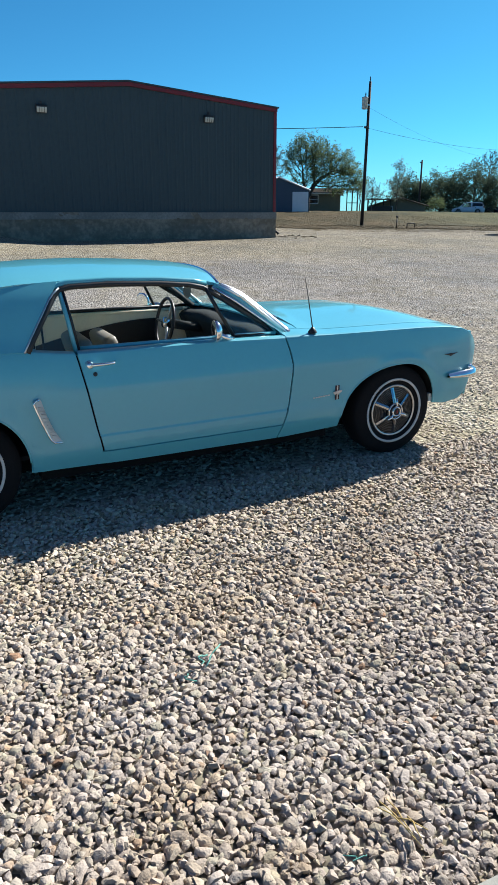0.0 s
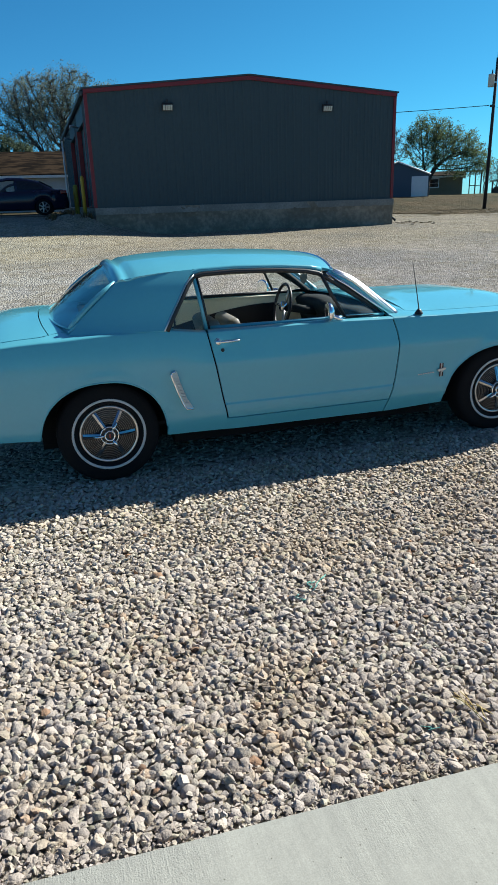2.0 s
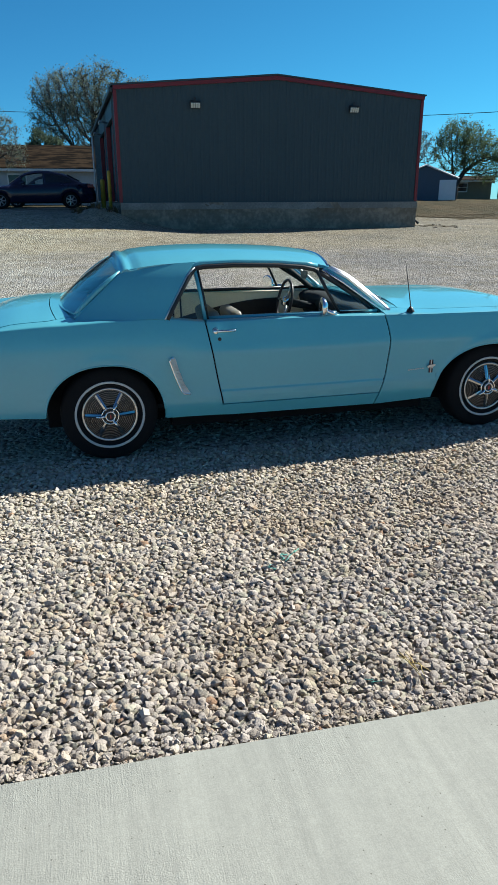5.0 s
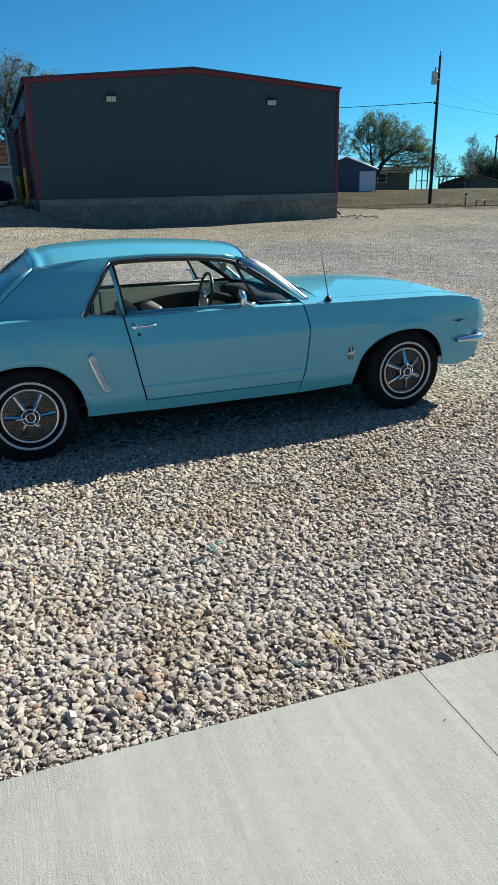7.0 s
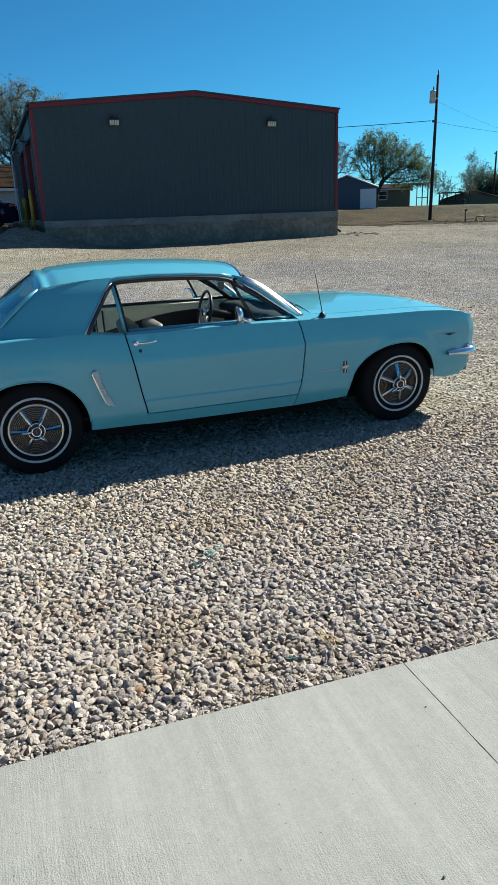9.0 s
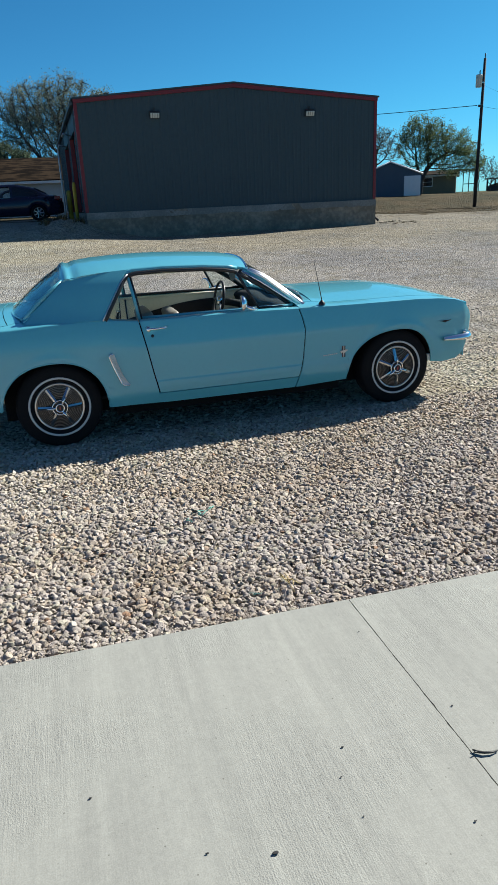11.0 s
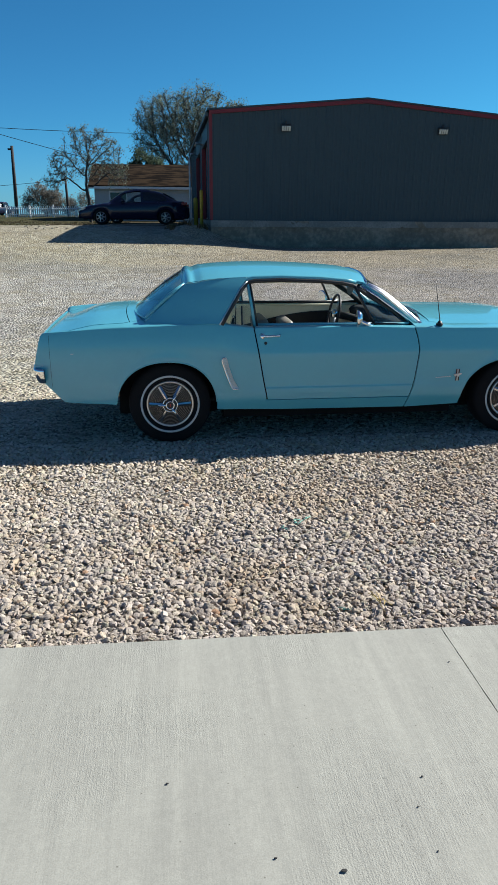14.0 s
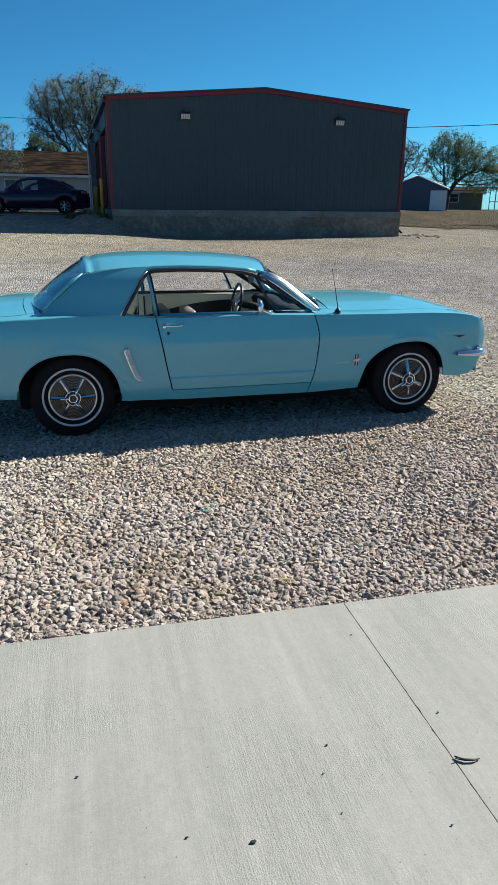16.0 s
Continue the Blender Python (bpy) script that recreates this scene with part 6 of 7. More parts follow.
def tree(name, label, place, lobes, seed, leaf, leaves, size, trunk=0.2, points=500, twigs=0, loose=0.12, fork=0.25, shell=2.4, twig_mat=None, bark=None):
    """A tree whose limbs grow towards the lobes of its crown; leaves and fine twigs sit at the limbs' ends."""
    rng = np.random.default_rng(seed)
    root = thing(name, label, "tree" if "bush" not in name and "shrub" not in name else "bush", place)
    L = np.array(lobes, float)
    top = (L[:, 2] + L[:, 3]).max()
    pick = rng.choice(len(L), points, p=L[:, 3] ** 2.4 / (L[:, 3] ** 2.4).sum())
    d = rng.normal(size=(points, 3))
    d /= np.linalg.norm(d, axis=1)[:, None]
    A = L[pick, :3] + d * (L[pick, 3] * rng.random(points) ** (1 / shell))[:, None]
    A = A[A[:, 2] > 0.15]
    step = max(0.10, 0.030 * top)
    mid = L[:, :3].mean(0)
    P, parent = [np.array([0.0, 0.0, -0.2])], [-1]
    way = np.array([0.25 * mid[0], 0.25 * mid[1], mid[2]])
    way /= np.linalg.norm(way)
    while P[-1][2] < fork * top:
        P.append(P[-1] + way * step + rng.normal(0, 0.08 * step, 3))
        parent.append(len(P) - 2)
    near = np.full(len(A), 1e9)
    who = np.zeros(len(A), int)
    seen = 0
    for _ in range(110):
        for k in range(seen, len(P)):
            dist = np.linalg.norm(A - P[k], axis=1)
            hit = dist < near
            near[hit], who[hit] = dist[hit], k
        seen = len(P)
        live = near > 1.6 * step
        A, near, who = A[live], near[live], who[live]
        if not len(A):
            break
        pull = np.zeros((len(P), 3))
        np.add.at(pull, who, (A - np.array(P)[who]) / near[:, None])
        for k in np.unique(who):
            v = pull[k] / (np.linalg.norm(pull[k]) + 1e-9) + rng.normal(0, 0.16, 3) + np.array([0, 0, 0.05])
            P.append(P[k] + step * v / np.linalg.norm(v))
            parent.append(int(k))
    P, parent = np.array(P), np.array(parent)
    load = np.zeros(len(P))
    kids = np.bincount(parent[1:], minlength=len(P))
    load[kids == 0] = 1
    for k in range(len(P) - 1, 0, -1):
        load[parent[k]] += load[k]
    rad = np.maximum(0.0011 * top, trunk * (load / load[0]) ** 0.52)
    # limbs: a five-sided run of wood for each step
    i1 = np.arange(1, len(P))
    i0 = parent[1:]
    axis = P[i1] - P[i0]
    axis /= np.linalg.norm(axis, axis=1)[:, None] + 1e-9
    ref = np.where(np.abs(axis[:, 2:]) < 0.9, np.array([[0.0, 0.0, 1.0]]), np.array([[1.0, 0.0, 0.0]]))
    u = np.cross(axis, ref)
    u /= np.linalg.norm(u, axis=1)[:, None]
    w = np.cross(axis, u)
    ang = 2 * np.pi * np.arange(5) / 5
    ring = np.cos(ang)[None, :, None] * u[:, None] + np.sin(ang)[None, :, None] * w[:, None]
    r0 = np.minimum(rad[i0], rad[i1] * 1.7)[:, None, None]
    over = axis[:, None] * (0.35 * rad[i1])[:, None, None]
    V = np.concatenate([P[i0][:, None] - over + ring * r0, P[i1][:, None] + over + ring * rad[i1][:, None, None]], 1)
    q = np.arange(5)
    face = np.stack([q, (q + 1) % 5, (q + 1) % 5 + 5, q + 5], -1)
    F = (face[None] + 10 * np.arange(len(i1))[:, None, None]).reshape(-1, 4)
    tri_mesh("trunk", V.reshape(-1, 3), F, bark or BARK, root, smooth=True)
    ends = np.flatnonzero(load <= 4)
    ends = ends[ends > 0]
    if twigs:
        e = ends[rng.integers(0, len(ends), twigs)]
        p = P[e] - (P[e] - P[parent[e]]) * rng.random((twigs, 1))
        d = (P[e] - P[parent[e]]) / step + rng.normal(0, 0.6, (twigs, 3)) + np.array([0, 0, 0.15])
        d *= rng.uniform(0.35, 1.5, (twigs, 1)) * step / np.linalg.norm(d, axis=1)[:, None]
        side = np.cross(d, rng.normal(size=(twigs, 3)))
        side *= max(0.008, 0.0010 * top) / np.linalg.norm(side, axis=1)[:, None]
        V = np.stack([p - side, p + side, p + d], 1).reshape(-1, 3)
        tri_mesh("fine_branchwork", V, np.arange(twigs * 3).reshape(-1, 3), twig_mat or TWIG, root)
    if leaves:
        # leaves gather in tufts, so that gaps stay between them
        tuft = P[ends][rng.integers(0, len(ends), max(1, leaves // 9))] + rng.normal(0, loose, (max(1, leaves // 9), 3))
        c = tuft[rng.integers(0, len(tuft), leaves)] + rng.normal(0, 0.5 * loose, (leaves, 3))
        a = rng.normal(size=(leaves, 3))
        a /= np.linalg.norm(a, axis=1)[:, None]
        b = np.cross(a, rng.normal(size=(leaves, 3)))
        b /= np.linalg.norm(b, axis=1)[:, None]
        sz = size * rng.uniform(0.5, 1.3, (leaves, 1))
        V = np.stack([c - a * sz, c + b * sz * 0.55, c + a * sz, c - b * sz * 0.55], 1).reshape(-1, 3)
        tri_mesh("crown", V, np.arange(leaves * 4).reshape(-1, 4), leaf, root)
    return root


# behind the white house and the fence
tree("oak_tree", "tall half-bare oak with thinning grey-green leaves", on_ground(2.6, 53.0), [(-1.7, 0, 7.2, 2.6), (0.6, 0.5, 8.0, 2.4), (-3.4, 0.3, 6.0, 1.7), (-2.2, -1.0, 4.6, 1.5), (2.6, 0, 7.2, 2.3), (0.4, 1.5, 6.0, 2.2), (-3.2, 0.8, 8.0, 1.5), (2.8, 0.5, 4.8, 1.8)], 11, LEAFDRY, 52000, 0.052, 0.38, 2400, 26000, 0.23, 0.12)
tree("yard_tree", "small half-bare tree in front of the house", on_ground(-4.05, 34.8), [(-0.1, 0, 4.0, 1.0), (-1.3, 0.2, 3.0, 0.9), (1.1, 0, 3.6, 0.9), (-1.9, -0.2, 2.2, 0.6), (1.6, 0.3, 2.6, 0.7), (0.0, 0.4, 3.0, 0.9), (0.7, -0.3, 4.3, 0.6), (-0.7, 0, 4.3, 0.6)], 34, LEAFDRY, 7500, 0.034, 0.095, 1000, 11000, 0.14, 0.04)
tree("cedar_tree", "dark evergreen cedar behind the house roof", on_ground(-1.2, 48.5), [(0, 0, 4.1, 0.7), (-0.8, 0, 3.7, 0.6), (0.8, 0, 3.7, 0.6), (0, 0, 2.8, 1.1), (-0.4, 0.3, 4.5, 0.35)], 31, LEAFDARK, 7000, 0.075, 0.10, 260, 0, 0.13, 0.2)
tree("bare_bush", "grey-brown leafless bush behind the picket fence", on_ground(-11.8, 69.0), [(-0.6, 0, 2.1, 1.1), (0.8, 0, 1.6, 1.1), (-1.6, 0, 1.2, 0.9), (2.2, 0, 1.0, 0.9), (0.2, 0.5, 1.2, 1.2)], 37, LEAFBROWN, 15000, 0.06, 0.07, 700, 22000, 0.20, 0.06)
tree("bare_bush", "low brown leafless bush beside the short pole", on_ground(-7.2, 62.0), [(0, 0, 1.4, 0.8), (-1.0, 0, 0.9, 0.7), (1.1, 0, 1.0, 0.7)], 38, LEAFBROWN, 3500, 0.05, 0.06, 300, 6000, 0.18, 0.06)
# behind the shed
tree("live_oak", "broad leaning live oak with olive leaves over the shed", on_ground(35.0, 55.0), [(-0.4, 0.2, 5.5, 1.4), (0.9, -0.3, 5.2, 1.6), (2.5, -0.8, 4.5, 1.6), (3.9, -1.3, 3.8, 1.3), (4.6, -1.6, 2.7, 1.0), (-1.2, 0.4, 4.4, 1.2), (0.8, -0.3, 3.6, 1.6), (2.8, -0.9, 2.8, 1.4), (-0.9, 0.3, 3.1, 0.9)], 41, LEAF, 30000, 0.060, 0.24, 1500, 10000, 0.20, 0.16)
tree("live_oak", "thinner half-bare oak behind the shed", on_ground(32.2, 58.5), dome(7.6, 5.4, 8, 3), 43, LEAFDRY, 5000, 0.045, 0.14, 1100, 12000, 0.18, 0.2)
tree("slender_tree", "slender sparse young tree in the far field", on_ground(54.8, 66.9), [(0, 0, 5.5, 0.7), (0.3, -0.2, 4.2, 0.9), (-0.4, 0.2, 3.2, 0.9), (0.1, 0, 2.2, 0.8)], 47, LEAFDRY, 2600, 0.06, 0.06, 360, 2500, 0.20, 0.2)
tree("bare_tree", "small leafless tree in the far field", on_ground(49.5, 64.8), dome(4.2, 4.0, 6, 5), 53, LEAFDRY, 900, 0.05, 0.08, 520, 7000, 0.15, 0.15)
tree("bare_tree", "small leafless tree beside the far house", on_ground(51.6, 70.0), dome(4.8, 2.6, 5, 6), 54, LEAFDRY, 700, 0.05, 0.06, 420, 5000, 0.15, 0.2)
for k, (x, y, h_, w_) in enumerate(((66.8, 79.5, 5.8, 7.0), (70.5, 77.0, 7.0, 9.0), (74.5, 74.5, 8.0, 10.0), (78.5, 71.5, 7.8, 10.5), (82.5, 68.0, 7.2, 9.5), (86.5, 64.5, 6.2, 8.0))):
    tree("dense_oak", "dense dark green oak in the far tree row", on_ground(x, y), dome(h_, w_, 12, 20 + k, 0.16, 0.26), 61 + k, LEAFDARK, 19000, 0.10, 0.25, 520, 3000, 0.34, 0.1, 4.0)
tree("bare_tree", "tall leafless tree above the far oaks", on_ground(79.0, 76.5), dome(10.4, 5.0, 7, 9, 0.5), 71, LEAFDRY, 300, 0.06, 0.12, 620, 7000, 0.15, 0.3)
for k, (x, y, h_) in enumerate(((62.5, 68.5, 2.4),)):
    tree("shrub", "olive shrub at the edge of the far field", on_ground(x, y), dome(h_, 2.6, 5, 30 + k, 0.2, 0.26), 81 + k, LEAF, 2600, 0.06, 0.05, 160, 1500, 0.2, 0.08)

# ---- background: houses, shed, container ----


def gable_house(name, label, place, turn, size, wall, roof, eave, ridge, windows=(), door=None, over=0.3, gable_front=False):
    """A small house: walls, roof slabs, framed windows, an optional door; its front faces local -y, ridge along x (or y)."""
    L, D = size
    root = thing(name, label, "house" if name != "shed" else "shed", place, turn)
    bm = bmesh.new()
    add_box(bm, (-L / 2, -D / 2, -0.4), (L / 2, D / 2, eave))
    part("wall", bm, wall, root)
    bm = bmesh.new()
    pts = [(-L / 2, eave), (L / 2, eave), (0, ridge)] if gable_front else [(-D / 2, eave), (D / 2, eave), (0, ridge)]
    for e in (-1, 1):
        q = [bm.verts.new((u, e * D / 2, z) if gable_front else (e * L / 2, u, z)) for u, z in pts]
        bm.faces.new(q)
    part("gable", bm, wall, root)
    half = (L if gable_front else D) / 2
    for s in (-1, 1):
        k = (ridge - eave) / half
        a, b = s * (half + over), 0.0
        za, zb = eave - over * k + 0.05, ridge + 0.05
        e = (D if gable_front else L) / 2 + over
        bm = bmesh.new()
        P = [(a, -e, za), (a, e, za), (b, e, zb), (b, -e, zb)]
        if not gable_front:
            P = [(y, x, z) for x, y, z in P]
        bm.faces.new([bm.verts.new(p) for p in P])
        thick(part("roof_slope", bm, roof, root), 0.10, 0.0)
        if gable_front:
            tube("barge_board", [(a, -e - 0.02, za - 0.03), (b, -e - 0.02, zb - 0.03)], 0.06, WHITEPAINT if name == "shed" else roof, root, sides=4)
        else:
            box("fascia", (-e, min(a, a - s * 0.04), za - 0.16), (e, max(a, a - s * 0.04), za - 0.01), WHITEPAINT, root)
    for x, z, w, h_ in windows:
        win = box("window", (x - w / 2 - 0.07, -D / 2 - 0.05, z - 0.07), (x + w / 2 + 0.07, -D / 2 - 0.004, z + h_ + 0.07), WHITEPAINT, root)
        for q in (0, 1):
            box("pane", (x - w / 2, -D / 2 - 0.06, z + q * h_ / 2 + 0.02), (x + w / 2, -D / 2 - 0.052, z + (q + 1) * h_ / 2 - 0.02), DARKGLASS, win)
    if door:
        x, w, h_ = door
        d = box("door", (x - w / 2, -D / 2 - 0.07, 0.0), (x + w / 2, -D / 2 - 0.004, h_), WHITEPAINT, root, 0.01, "white door")
        for q in range(4):
            box("door_panel", (x - w / 2 + 0.06, -D / 2 - 0.085, 0.06 + q * h_ / 4), (x + w / 2 - 0.06, -D / 2 - 0.071, (q + 1) * h_ / 4 - 0.05), WHITEPAINT, d)
    return root


gable_house("white_house", "white board house with tree shade painted in streaks on its brown shingle roof", on_ground(0.45, 44.5), 0, (9.6, 6.4), HOUSEBOARD, SHINGLE, 2.10, 3.45, ((2.3, 0.75, 0.85, 0.95), (-3.3, 0.7, 1.0, 0.95)), over=0.35)
gable_house("shed", "blue-grey shed with a white door and white barge boards", on_ground(30.35, 51.9), -30, (5.2, 4.5), BLUEGREY, ROOFSTEEL, 1.75, 2.75, (), (1.85, 1.35, 1.6), 0.12, True)
gable_house("tan_house", "low tan house beneath the oak", on_ground(37.3, 60.9), -33, (9.0, 6.0), TANWALL, SHINGLE, 1.80, 2.2, ((1.6, 0.8, 1.3, 0.75),), over=0.3)
gable_house("far_house", "low dark-roofed house in the far trees", on_ground(58.0, 70.3), -40, (6.4, 5.0), TANWALL, FARROOF, 0.85, 1.75, ((-1.2, 0.1, 0.8, 0.55),), over=0.45, gable_front=True)


def open_porch():
    root = thing("porch", "dark open porch with posts beside the far house", "porch", on_ground(53.8, 69.0), -38)
    for x in (-1.4, -0.5, 0.5, 1.4):
        for y in (-0.8, 0.8):
            box("post", (x - 0.05, y - 0.05, -0.2), (x + 0.05, y + 0.05, 1.45), BRONZE, root)
    box("roof", (-1.7, -1.1, 1.45), (1.7, 1.1, 1.58), BRONZE, root)
    box("half_wall", (-1.35, -0.78, -0.2), (1.35, -0.70, 0.7), BRONZE, root)


open_porch()


def carport():
    root = thing("carport", "open carport with slim posts beside the tan house", "carport", on_ground(42.0, 57.6), -33)
    for x in (-0.55, 0.0, 0.55):
        box("post", (x - 0.035, -0.035, -0.2), (x + 0.035, 0.035, 2.1), BRONZE, root)
        box("post", (x - 0.035, 2.4, -0.2), (x + 0.035, 2.47, 2.1), BRONZE, root)
    box("roof", (-1.0, -0.2, 2.1), (0.75, 2.7, 2.2), TANWALL, root)
    box("rail", (-0.55, -0.02, 0.75), (0.55, 0.02, 0.82), BRONZE, root)


carport()


def container():
    root = thing("storage_container", "grey steel storage container with a pale top edge", "container", on_ground(26.9, 21.0), -44)
    L, W, H = 6.06, 2.44, 2.60
    V = []
    n = 64
    for i in range(n + 1):
        x = L * i / n
        d = 0.0 if (i // 2) % 2 == 0 else 0.035
        V += [(x, -0.0 + d, 0.12), (x, 0.0 + d, H - 0.10)]
    mesh_part("side_wall", V, [(2 * i, 2 * i + 2, 2 * i + 3, 2 * i + 1) for i in range(n)], CONTAINER, root, smooth=False)
    box("body", (0.03, 0.045, 0.02), (L - 0.03, W, H - 0.02), CONTAINER, root)
    box("top_rail", (0, -0.03, H - 0.10), (L, W + 0.03, H), WHITEPAINT, root, 0.01, "pale top rail")
    box("bottom_rail", (0, -0.02, 0.0), (L, 0.04, 0.12), CONTAINER, root, 0.01)
    for x in (0, L - 0.10):
        box("corner_post", (x, -0.025, 0.0), (x + 0.10, 0.06, H - 0.1), CONTAINER, root, 0.01)


container()


def picket_fence():
    root = thing("picket_fence", "white picket fence across the grass", "fence")
    a, b = Vector((-11.0, 46.0, 0)), Vector((-4.6, 47.0, 0))
    n = 46
    me = None
    for k in range(n):
        p = a.lerp(b, k / (n - 1))
        z = float(height(p.x, p.y))
        if me is None:
            bm = add_box(bmesh.new(), (-0.035, -0.012, 0.0), (0.035, 0.012, 0.66))
            top = [bm.verts.new((0, y, 0.74)) for y in (-0.012, 0.012)]
            up = sorted([v for v in bm.verts if abs(v.co.z - 0.66) < 1e-4], key=lambda v: (v.co.y, v.co.x))
            bm.faces.new((up[0], up[1], top[0]))
            bm.faces.new((up[3], up[2], top[1]))
            bm.faces.new((up[0], top[0], top[1], up[2]))
            bm.faces.new((up[1], up[3], top[1], top[0]))
            ob = part("picket", bm, WHITEPAINT, root)
            me = ob.data
        else:
            ob = new("picket", me)
            ob.parent = root
        ob.matrix_local = pose(p.x, p.y, z + 0.05)
    for k in range(5):
        p = a.lerp(b, k / 4)
        z = float(height(p.x, p.y))
        box("post", (p.x - 0.05, p.y + 0.05, z - 0.1), (p.x + 0.05, p.y + 0.15, z + 0.85), WHITEPAINT, root, 0.01)
    for h_ in (0.22, 0.58):
        tube("rail", [(p.x, p.y + 0.03, float(height(p.x, p.y)) + h_) for p in (a.lerp(b, t / 8) for t in range(9))], 0.03, WHITEPAINT, root, sides=4)


picket_fence()


def utility_pole(name, label, place, tall, rad, lean=0.0, transformer=False):
    root = thing(name, label, "utility pole", place)
    root.rotation_euler = (0, radians(lean), 0)
    tube("pole", [(0, 0, -0.4), (0, 0, tall * 0.5), (0, 0, tall)], [rad, rad * 0.85, rad * 0.7], POLEWOOD, root, sides=12)
    if transformer:
        m = pose(-0.42, -0.1, tall - 1.75)
        t = part("transformer", add_lathe(bmesh.new(), [(0.0, 0.0), (0.18, 0.0), (0.20, 0.03), (0.20, 0.66), (0.21, 0.68), (0.21, 0.74), (0.10, 0.78), (0.0, 0.78)], 18, m), LAMPLENS, root, "pale grey transformer can", True)
        part("bushing", add_lathe(bmesh.new(), [(0.0, 0.0), (0.03, 0.0), (0.045, 0.05), (0.03, 0.10), (0.045, 0.15), (0.02, 0.28), (0.0, 0.28)], 10, pose(-0.38, -0.1, tall - 1.0)), BRONZE, t)
        box("bracket", (-0.26, -0.14, tall - 1.5), (0.0, -0.06, tall - 1.42), DULL, root)
        tube("insulator_pin", [(0, 0, tall), (0, 0, tall + 0.3)], [0.03, 0.04], BRONZE, root)
        box("cable_clamp", (-0.34, -0.16, tall - 2.95), (0.02, -0.06, tall - 2.80), BRONZE, root, 0.02)
    else:
        box("cross_bolt", (-0.35, -0.08, tall - 0.35), (0.02, 0.02, tall - 0.2), POLEWOOD, root)


utility_pole("utility_pole", "weathered wooden pole with a grey transformer", (29.86, 38.4, float(height(29.86, 38.4))), 9.35, 0.125, 0.6, True)
utility_pole("utility_pole", "dark wooden pole beyond the picket fence", (-12.75, 58.8, float(height(-13.0, 58.8))), 5.7, 0.17, 1.0)
utility_pole("utility_pole", "short wooden pole beyond the picket fence", (-7.75, 54.5, float(height(-7.75, 54.5))), 3.1, 0.12, -1.5)
utility_pole("utility_pole", "distant wooden pole among the oaks", (63.3, 73.0, float(height(63.3, 73.0))), 6.6, 0.15, 0.0)


def cable(a, b, sag, rad=0.016):
    a, b = Vector(a), Vector(b)
    pts = []
    for k in range(21):
        t = k / 20
        p = a.lerp(b, t)
        p.z -= sag * 4 * t * (1 - t)
        pts.append(p)
    tagged(tube("overhead_cable", pts, rad, WIRE, sides=5), "thin black overhead cable", "cable", "overhead cables")


cable((29.5, 38.3, 7.10), (2.0, 70.0, 9.6), 0.5, 0.022)
cable((29.7, 38.3, 7.05), (62.0, 47.0, 7.6), 0.8, 0.009)
cable((29.7, 38.3, 8.4), (55.0, 50.0, 6.3), 0.6, 0.005)
cable((-30.0, 38.0, 7.7), (3.0, 60.0, 8.6), 0.5, 0.02)
cable((-26.0, 36.0, 11.0), (0.5, 53.5, 4.6), 0.5, 0.02)
cable((-30.0, 50.0, 2.9), (-7.75, 54.4, 4.4), 0.3, 0.015)


def meter_post():
    root = thing("meter_post", "thin metal post in the dry grass", "post", on_ground(29.3, 33.6))
    tube("upright", [(0, 0, -0.1), (0, 0, 0.62)], 0.035, BRONZE, root)
    box("cap", (-0.07, -0.05, 0.62), (0.07, 0.05, 0.76), BRONZE, root, 0.02)
    r2 = thing("pipe_stand", "low bent metal pipe stand in the dry grass", "pipe", on_ground(30.0, 33.0))
    tube("pipe", [(-0.32, 0, -0.1), (-0.32, 0, 0.24), (-0.26, 0, 0.27), (0.26, 0, 0.27), (0.32, 0, 0.24), (0.32, 0, -0.1)], 0.035, BRONZE, r2)


meter_post()


def rubble():
    """Broken bits at the foot of the building's corner."""
    rng = np.random.default_rng(12)
    for k in range(9):
        x, y = BX1 + rng.uniform(0.1, 1.6), BY + rng.uniform(-1.2, 0.5)
        s = rng.uniform(0.04, 0.11)
        bm = bmesh.new()
        for p in rng.normal(size=(10, 3)):
            q = Vector(p).normalized()
            bm.verts.new((q.x * s * 1.3, q.y * s, q.z * s * 0.45))
        r = bmesh.ops.convex_hull(bm, input=bm.verts)
        bmesh.ops.delete(bm, geom=[g for g in r["geom_interior"] if isinstance(g, bmesh.types.BMVert)], context="VERTS")
        bmesh.ops.translate(bm, vec=on_ground(x, y, s * 0.3), verts=bm.verts)
        tagged(part("rubble_stone", bm, FOUND), "broken grey stone at the building corner", "stone", "rubble at the corner")


rubble()

SIGNRED = material("faded_red_sign", (0.42, 0.05, 0.04), 0.5, spread=0.1)


def stop_sign():
    """A red octagonal road sign with a street plate above it."""
    root = thing("road_sign", "red octagonal road sign on a thin post beyond the grass", "sign", on_ground(-17.1, 66.0))
    tube("post", [(0, 0, -0.3), (0, 0, 3.0)], 0.04, DULL, root)
    bm = add_lathe(bmesh.new(), [(0.0, -0.012), (0.38, -0.012), (0.38, 0.012), (0.0, 0.012)], 8, pose(0, -0.06, 2.35, 90, 22.5, 0) @ pose(0, 0, 0, 0, 0, 22.5))
    face = part("octagon", bm, SIGNRED, root, "red octagonal plate")
    box("white_bar", (-0.22, -0.078, 2.29), (0.22, -0.074, 2.41), WHITEPAINT, face)
    box("street_plate", (-0.55, -0.02, 2.92), (0.40, 0.0, 3.10), BLUEGREY, root, label="dark street name plate")


stop_sign()
modern_car("parked_pickup", "dark blue pickup truck parked beyond the fence", on_ground(-21.8, 93.0), 62.0, "pickup", NAVY, (5.3, 1.95, 1.75))


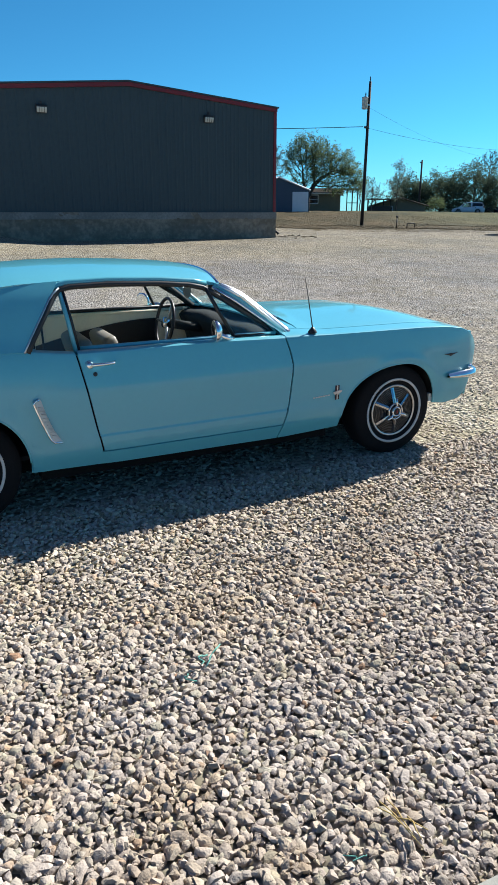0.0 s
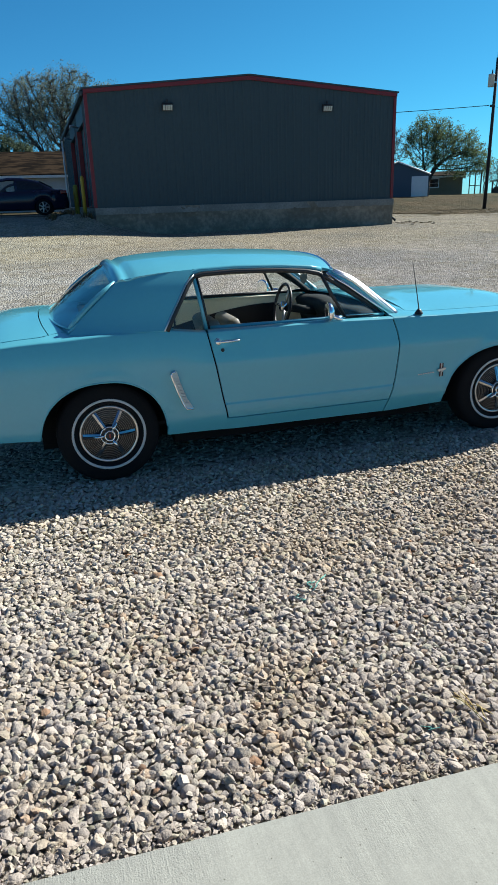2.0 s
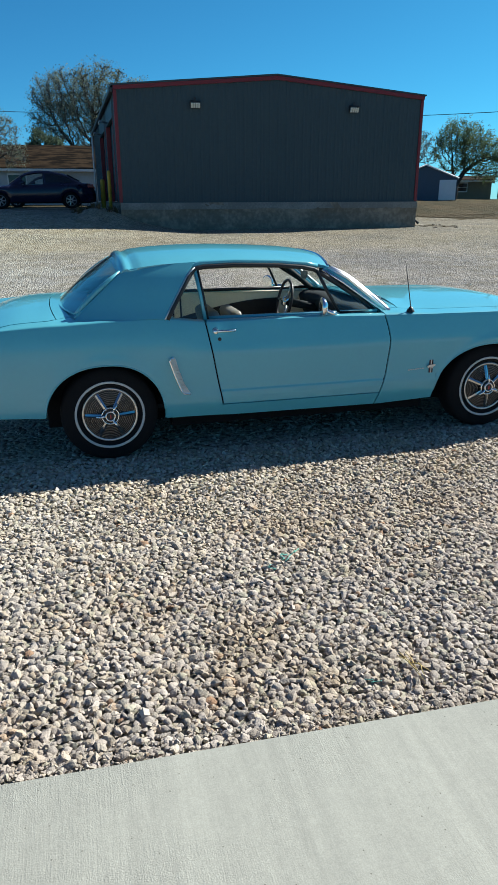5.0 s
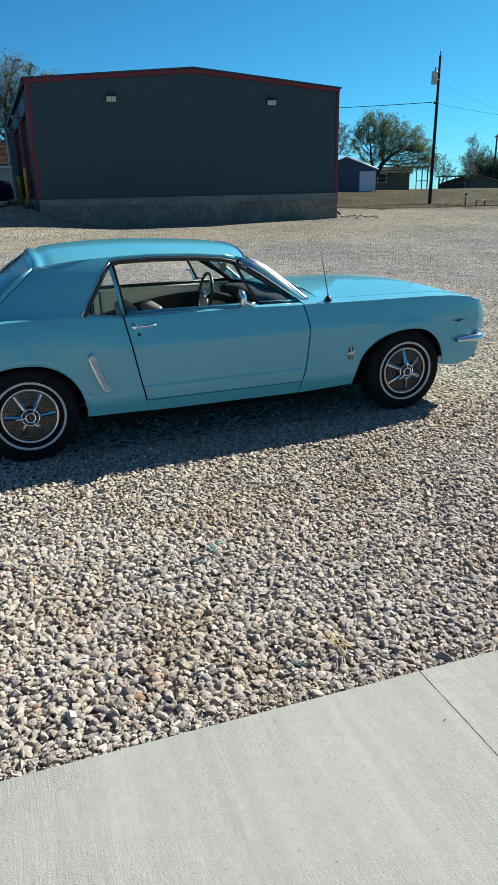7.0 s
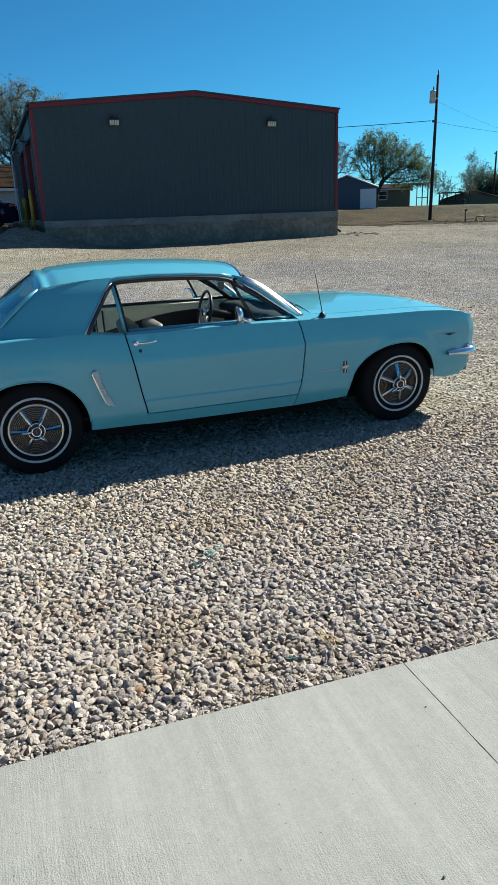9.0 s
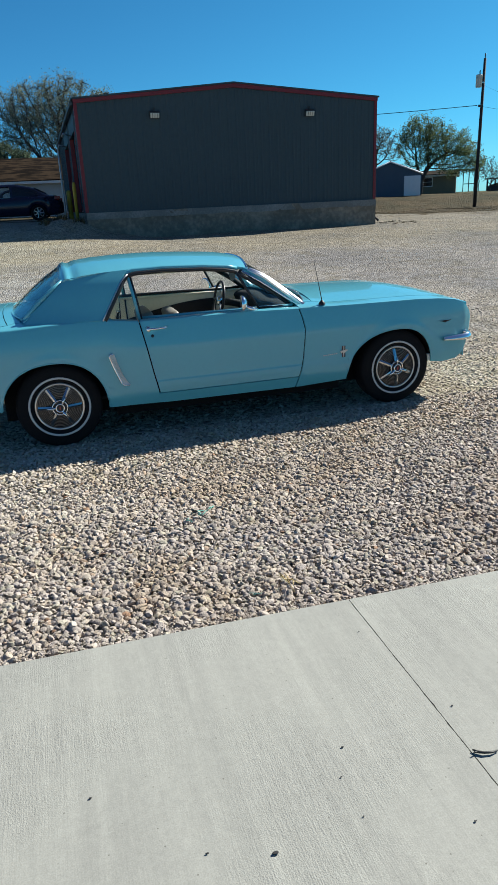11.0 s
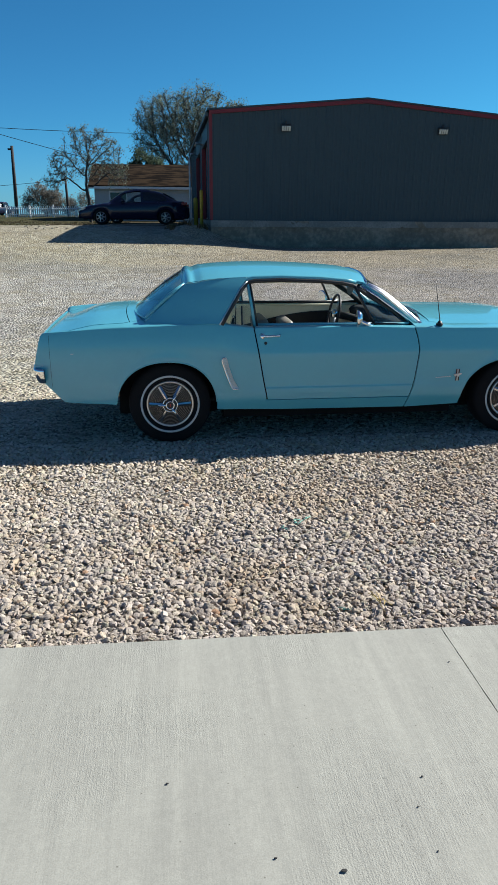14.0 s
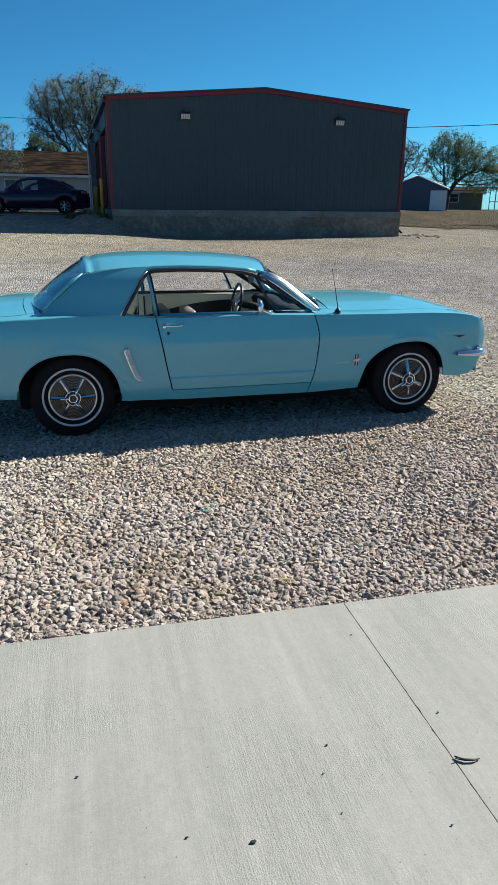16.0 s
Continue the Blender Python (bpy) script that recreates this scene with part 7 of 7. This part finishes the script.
def edge_grass():
    """Dry tufts at the building's corners and along the gravel bank."""
    rng = np.random.default_rng(4)
    bm = bmesh.new()
    spots = [(rng.uniform(0.0, 1.6), rng.uniform(19.2, 20.6), rng.uniform(0.12, 0.26)) for _ in range(16)]
    spots += [(12.9 + rng.uniform(0.1, 1.6), 19.6 + rng.uniform(-0.5, 0.8), rng.uniform(0.03, 0.08)) for _ in range(12)]
    spots += [(rng.uniform(-4.6, -2.6), rng.uniform(23.0, 24.4), rng.uniform(0.06, 0.14)) for _ in range(10)]
    for x, y, tall in spots:
        z0 = float(height(x, y)) - 0.02
        for k in range(46):
            a, r = rng.uniform(0, 6.283), abs(rng.normal(0, 0.10))
            p = Vector((x + r * math.cos(a), y + r * math.sin(a), z0))
            lean = Vector((math.cos(a), math.sin(a), 0)) * rng.uniform(0.1, 0.6) * tall
            h_ = tall * rng.uniform(0.5, 1.1)
            side = Vector((-math.sin(a), math.cos(a), 0)) * 0.007
            m1 = p + lean * 0.35 + Vector((0, 0, h_ * 0.6))
            v = [bm.verts.new(q) for q in (p - side, p + side, m1 + side * 0.7, m1 - side * 0.7)]
            t = bm.verts.new(p + lean + Vector((0, 0, h_)))
            bm.faces.new(v)
            bm.faces.new((v[3], v[2], t))
    tagged(part("edge_grass", bm, DRYGRASS), "dry brown grass tufts at the gravel's edge", "grass", kind="stuff")


edge_grass()


def field_grass():
    """Short uneven blades over the nearer parts of the field."""
    rng = np.random.default_rng(21)
    n = 52000
    right = rng.random(n) < 0.7
    x = np.where(right, rng.uniform(13, 40, n), rng.uniform(-20, -2, n))
    y = np.where(right, 24 + 26 * rng.random(n) ** 1.5, 23 + 20 * rng.random(n) ** 1.3)
    keep = grass_amount(x, y) + rng.normal(0, 0.18, n) > 0.72
    x, y = x[keep], y[keep]
    n = len(x)
    z = height(x, y) - 0.01
    a = rng.uniform(0, 2 * np.pi, n)
    h_ = rng.uniform(0.015, 0.06, n)
    w = 0.02
    p = np.stack([x, y, z], -1)
    side = np.stack([np.cos(a) * w, np.sin(a) * w, 0 * a], -1)
    tip = p + np.stack([rng.normal(0, 0.035, n), rng.normal(0, 0.035, n), h_], -1)
    V = np.stack([p - side, p + side, tip], 1).reshape(-1, 3)
    ob = tri_mesh("field_grass", V, np.arange(3 * n).reshape(-1, 3), DRYGRASS)
    tagged(ob, "short dry brown and green field grass", "grass", kind="stuff")


field_grass()


def bank_stones():
    """Rough stones along the gravel bank by the grass."""
    rng = np.random.default_rng(15)
    for k in range(26):
        x, y = rng.uniform(-5.2, -1.6), rng.uniform(20.3, 22.4)
        s = rng.uniform(0.03, 0.075)
        bm = bmesh.new()
        for p in rng.normal(size=(9, 3)):
            q = Vector(p).normalized()
            bm.verts.new((q.x * s * 1.2, q.y * s, q.z * s * 0.6))
        r = bmesh.ops.convex_hull(bm, input=bm.verts)
        bmesh.ops.delete(bm, geom=[g for g in r["geom_interior"] if isinstance(g, bmesh.types.BMVert)], context="VERTS")
        bmesh.ops.translate(bm, vec=on_ground(x, y, s * 0.3), verts=bm.verts)
        tagged(part("bank_stone", bm, FOUND if k % 3 else CAPSTONE), "rough brown stone on the gravel bank", "stone", "stones on the bank")


bank_stones()

# ---- small things on the near ground ----


def straw(x, y):
    rng = np.random.default_rng(8)
    root = thing("straw", "dry yellow straw stalks on the gravel", "straw", (x, y, 0.05))
    for k, (a, reach, dx, dy) in enumerate(((-1.48, 0.085, 0.0, 0.0), (-1.66, 0.070, 0.010, 0.012), (-1.25, 0.055, -0.010, 0.012), (-0.95, 0.042, 0.022, -0.02), (-1.75, 0.040, 0.018, -0.035))):
        c = Vector((dx, dy, 0.012 + 0.003 * k))
        d = Vector((math.cos(a), math.sin(a), rng.uniform(-0.04, 0.06))) * reach
        tube("stalk", [c - d, c - d * 0.3 + Vector((0.003, 0.002, 0.006)), c + d * 0.4 + Vector((-0.002, 0.003, 0.005)), c + d], [0.0014, 0.0019, 0.0018, 0.0010], STRAW, root, sides=5)


straw(0.88, -3.285)
TWINE = material("faded_green_twine", (0.12, 0.36, 0.30), 0.8)


def twine(x, y, seed, rad, reach):
    rng = np.random.default_rng(seed)
    p = Vector((x, y, 0.045))
    pts = [p.copy()]
    for k in range(6):
        p = p + Vector((rng.normal(0.012, 0.02), rng.normal(0.0, 0.02), 0)) * reach
        p.z = 0.045 + rng.uniform(-0.006, 0.012)
        pts.append(p.copy())
    tagged(tube("twine_scrap", pts, rad, TWINE, sides=5), "scrap of faded green twine on the gravel", "twine")


twine(0.665, -2.42, 1, 0.003, 0.9)
twine(0.675, -2.44, 6, 0.0025, 0.8)
twine(0.60, -2.50, 2, 0.0025, 0.8)
twine(0.70, -3.285, 3, 0.0016, 0.45)


def twig(x, y):
    z = 0.066
    root = thing("twig", "dark curved twig lying across the slab joint", "twig", (x + 0.012, y, z))
    root.scale = (0.8, 0.8, 0.8)
    tube("stem", [(-0.038, 0.022, 0.004), (-0.026, 0.006, 0.004), (-0.006, -0.007, 0.006), (0.024, -0.014, 0.005), (0.052, -0.011, 0.003)], [0.003, 0.0055, 0.005, 0.0045, 0.002], BRONZE, root)
    tube("side_shoot", [(-0.026, 0.006, 0.004), (-0.046, 0.004, 0.010)], [0.004, 0.002], BRONZE, root)


twig(1.103, -4.421)


def scrap(x, y, r, k):
    bm = bmesh.new()
    rng = np.random.default_rng(200 + k)
    for p in rng.normal(size=(26, 3)):
        q = Vector(p).normalized()
        bm.verts.new((x + q.x * r * 1.4, y + q.y * r * 0.8, 0.064 + r * 0.35 + q.z * r * 0.4))
    h = bmesh.ops.convex_hull(bm, input=bm.verts)
    bmesh.ops.delete(bm, geom=[g for g in h["geom_interior"] if isinstance(g, bmesh.types.BMVert)], context="VERTS")
    tagged(part("leaf_crumb", bm, BRONZE), "dark dry leaf crumb on the concrete slab", "crumb", "crumbs on the slab")


for k, (x, y, r) in enumerate(((0.718, -4.26, 0.004), (0.404, -4.538, 0.007), (0.67, -4.509, 0.003), (0.233, -4.481, 0.004), (1.135, -4.213, 0.004), (1.153, -4.427, 0.004), (1.022, -3.733, 0.003), (0.667, -4.365, 0.003), (-0.05, -4.20, 0.004), (0.95, -4.62, 0.004))):
    scrap(x, y, r, k)
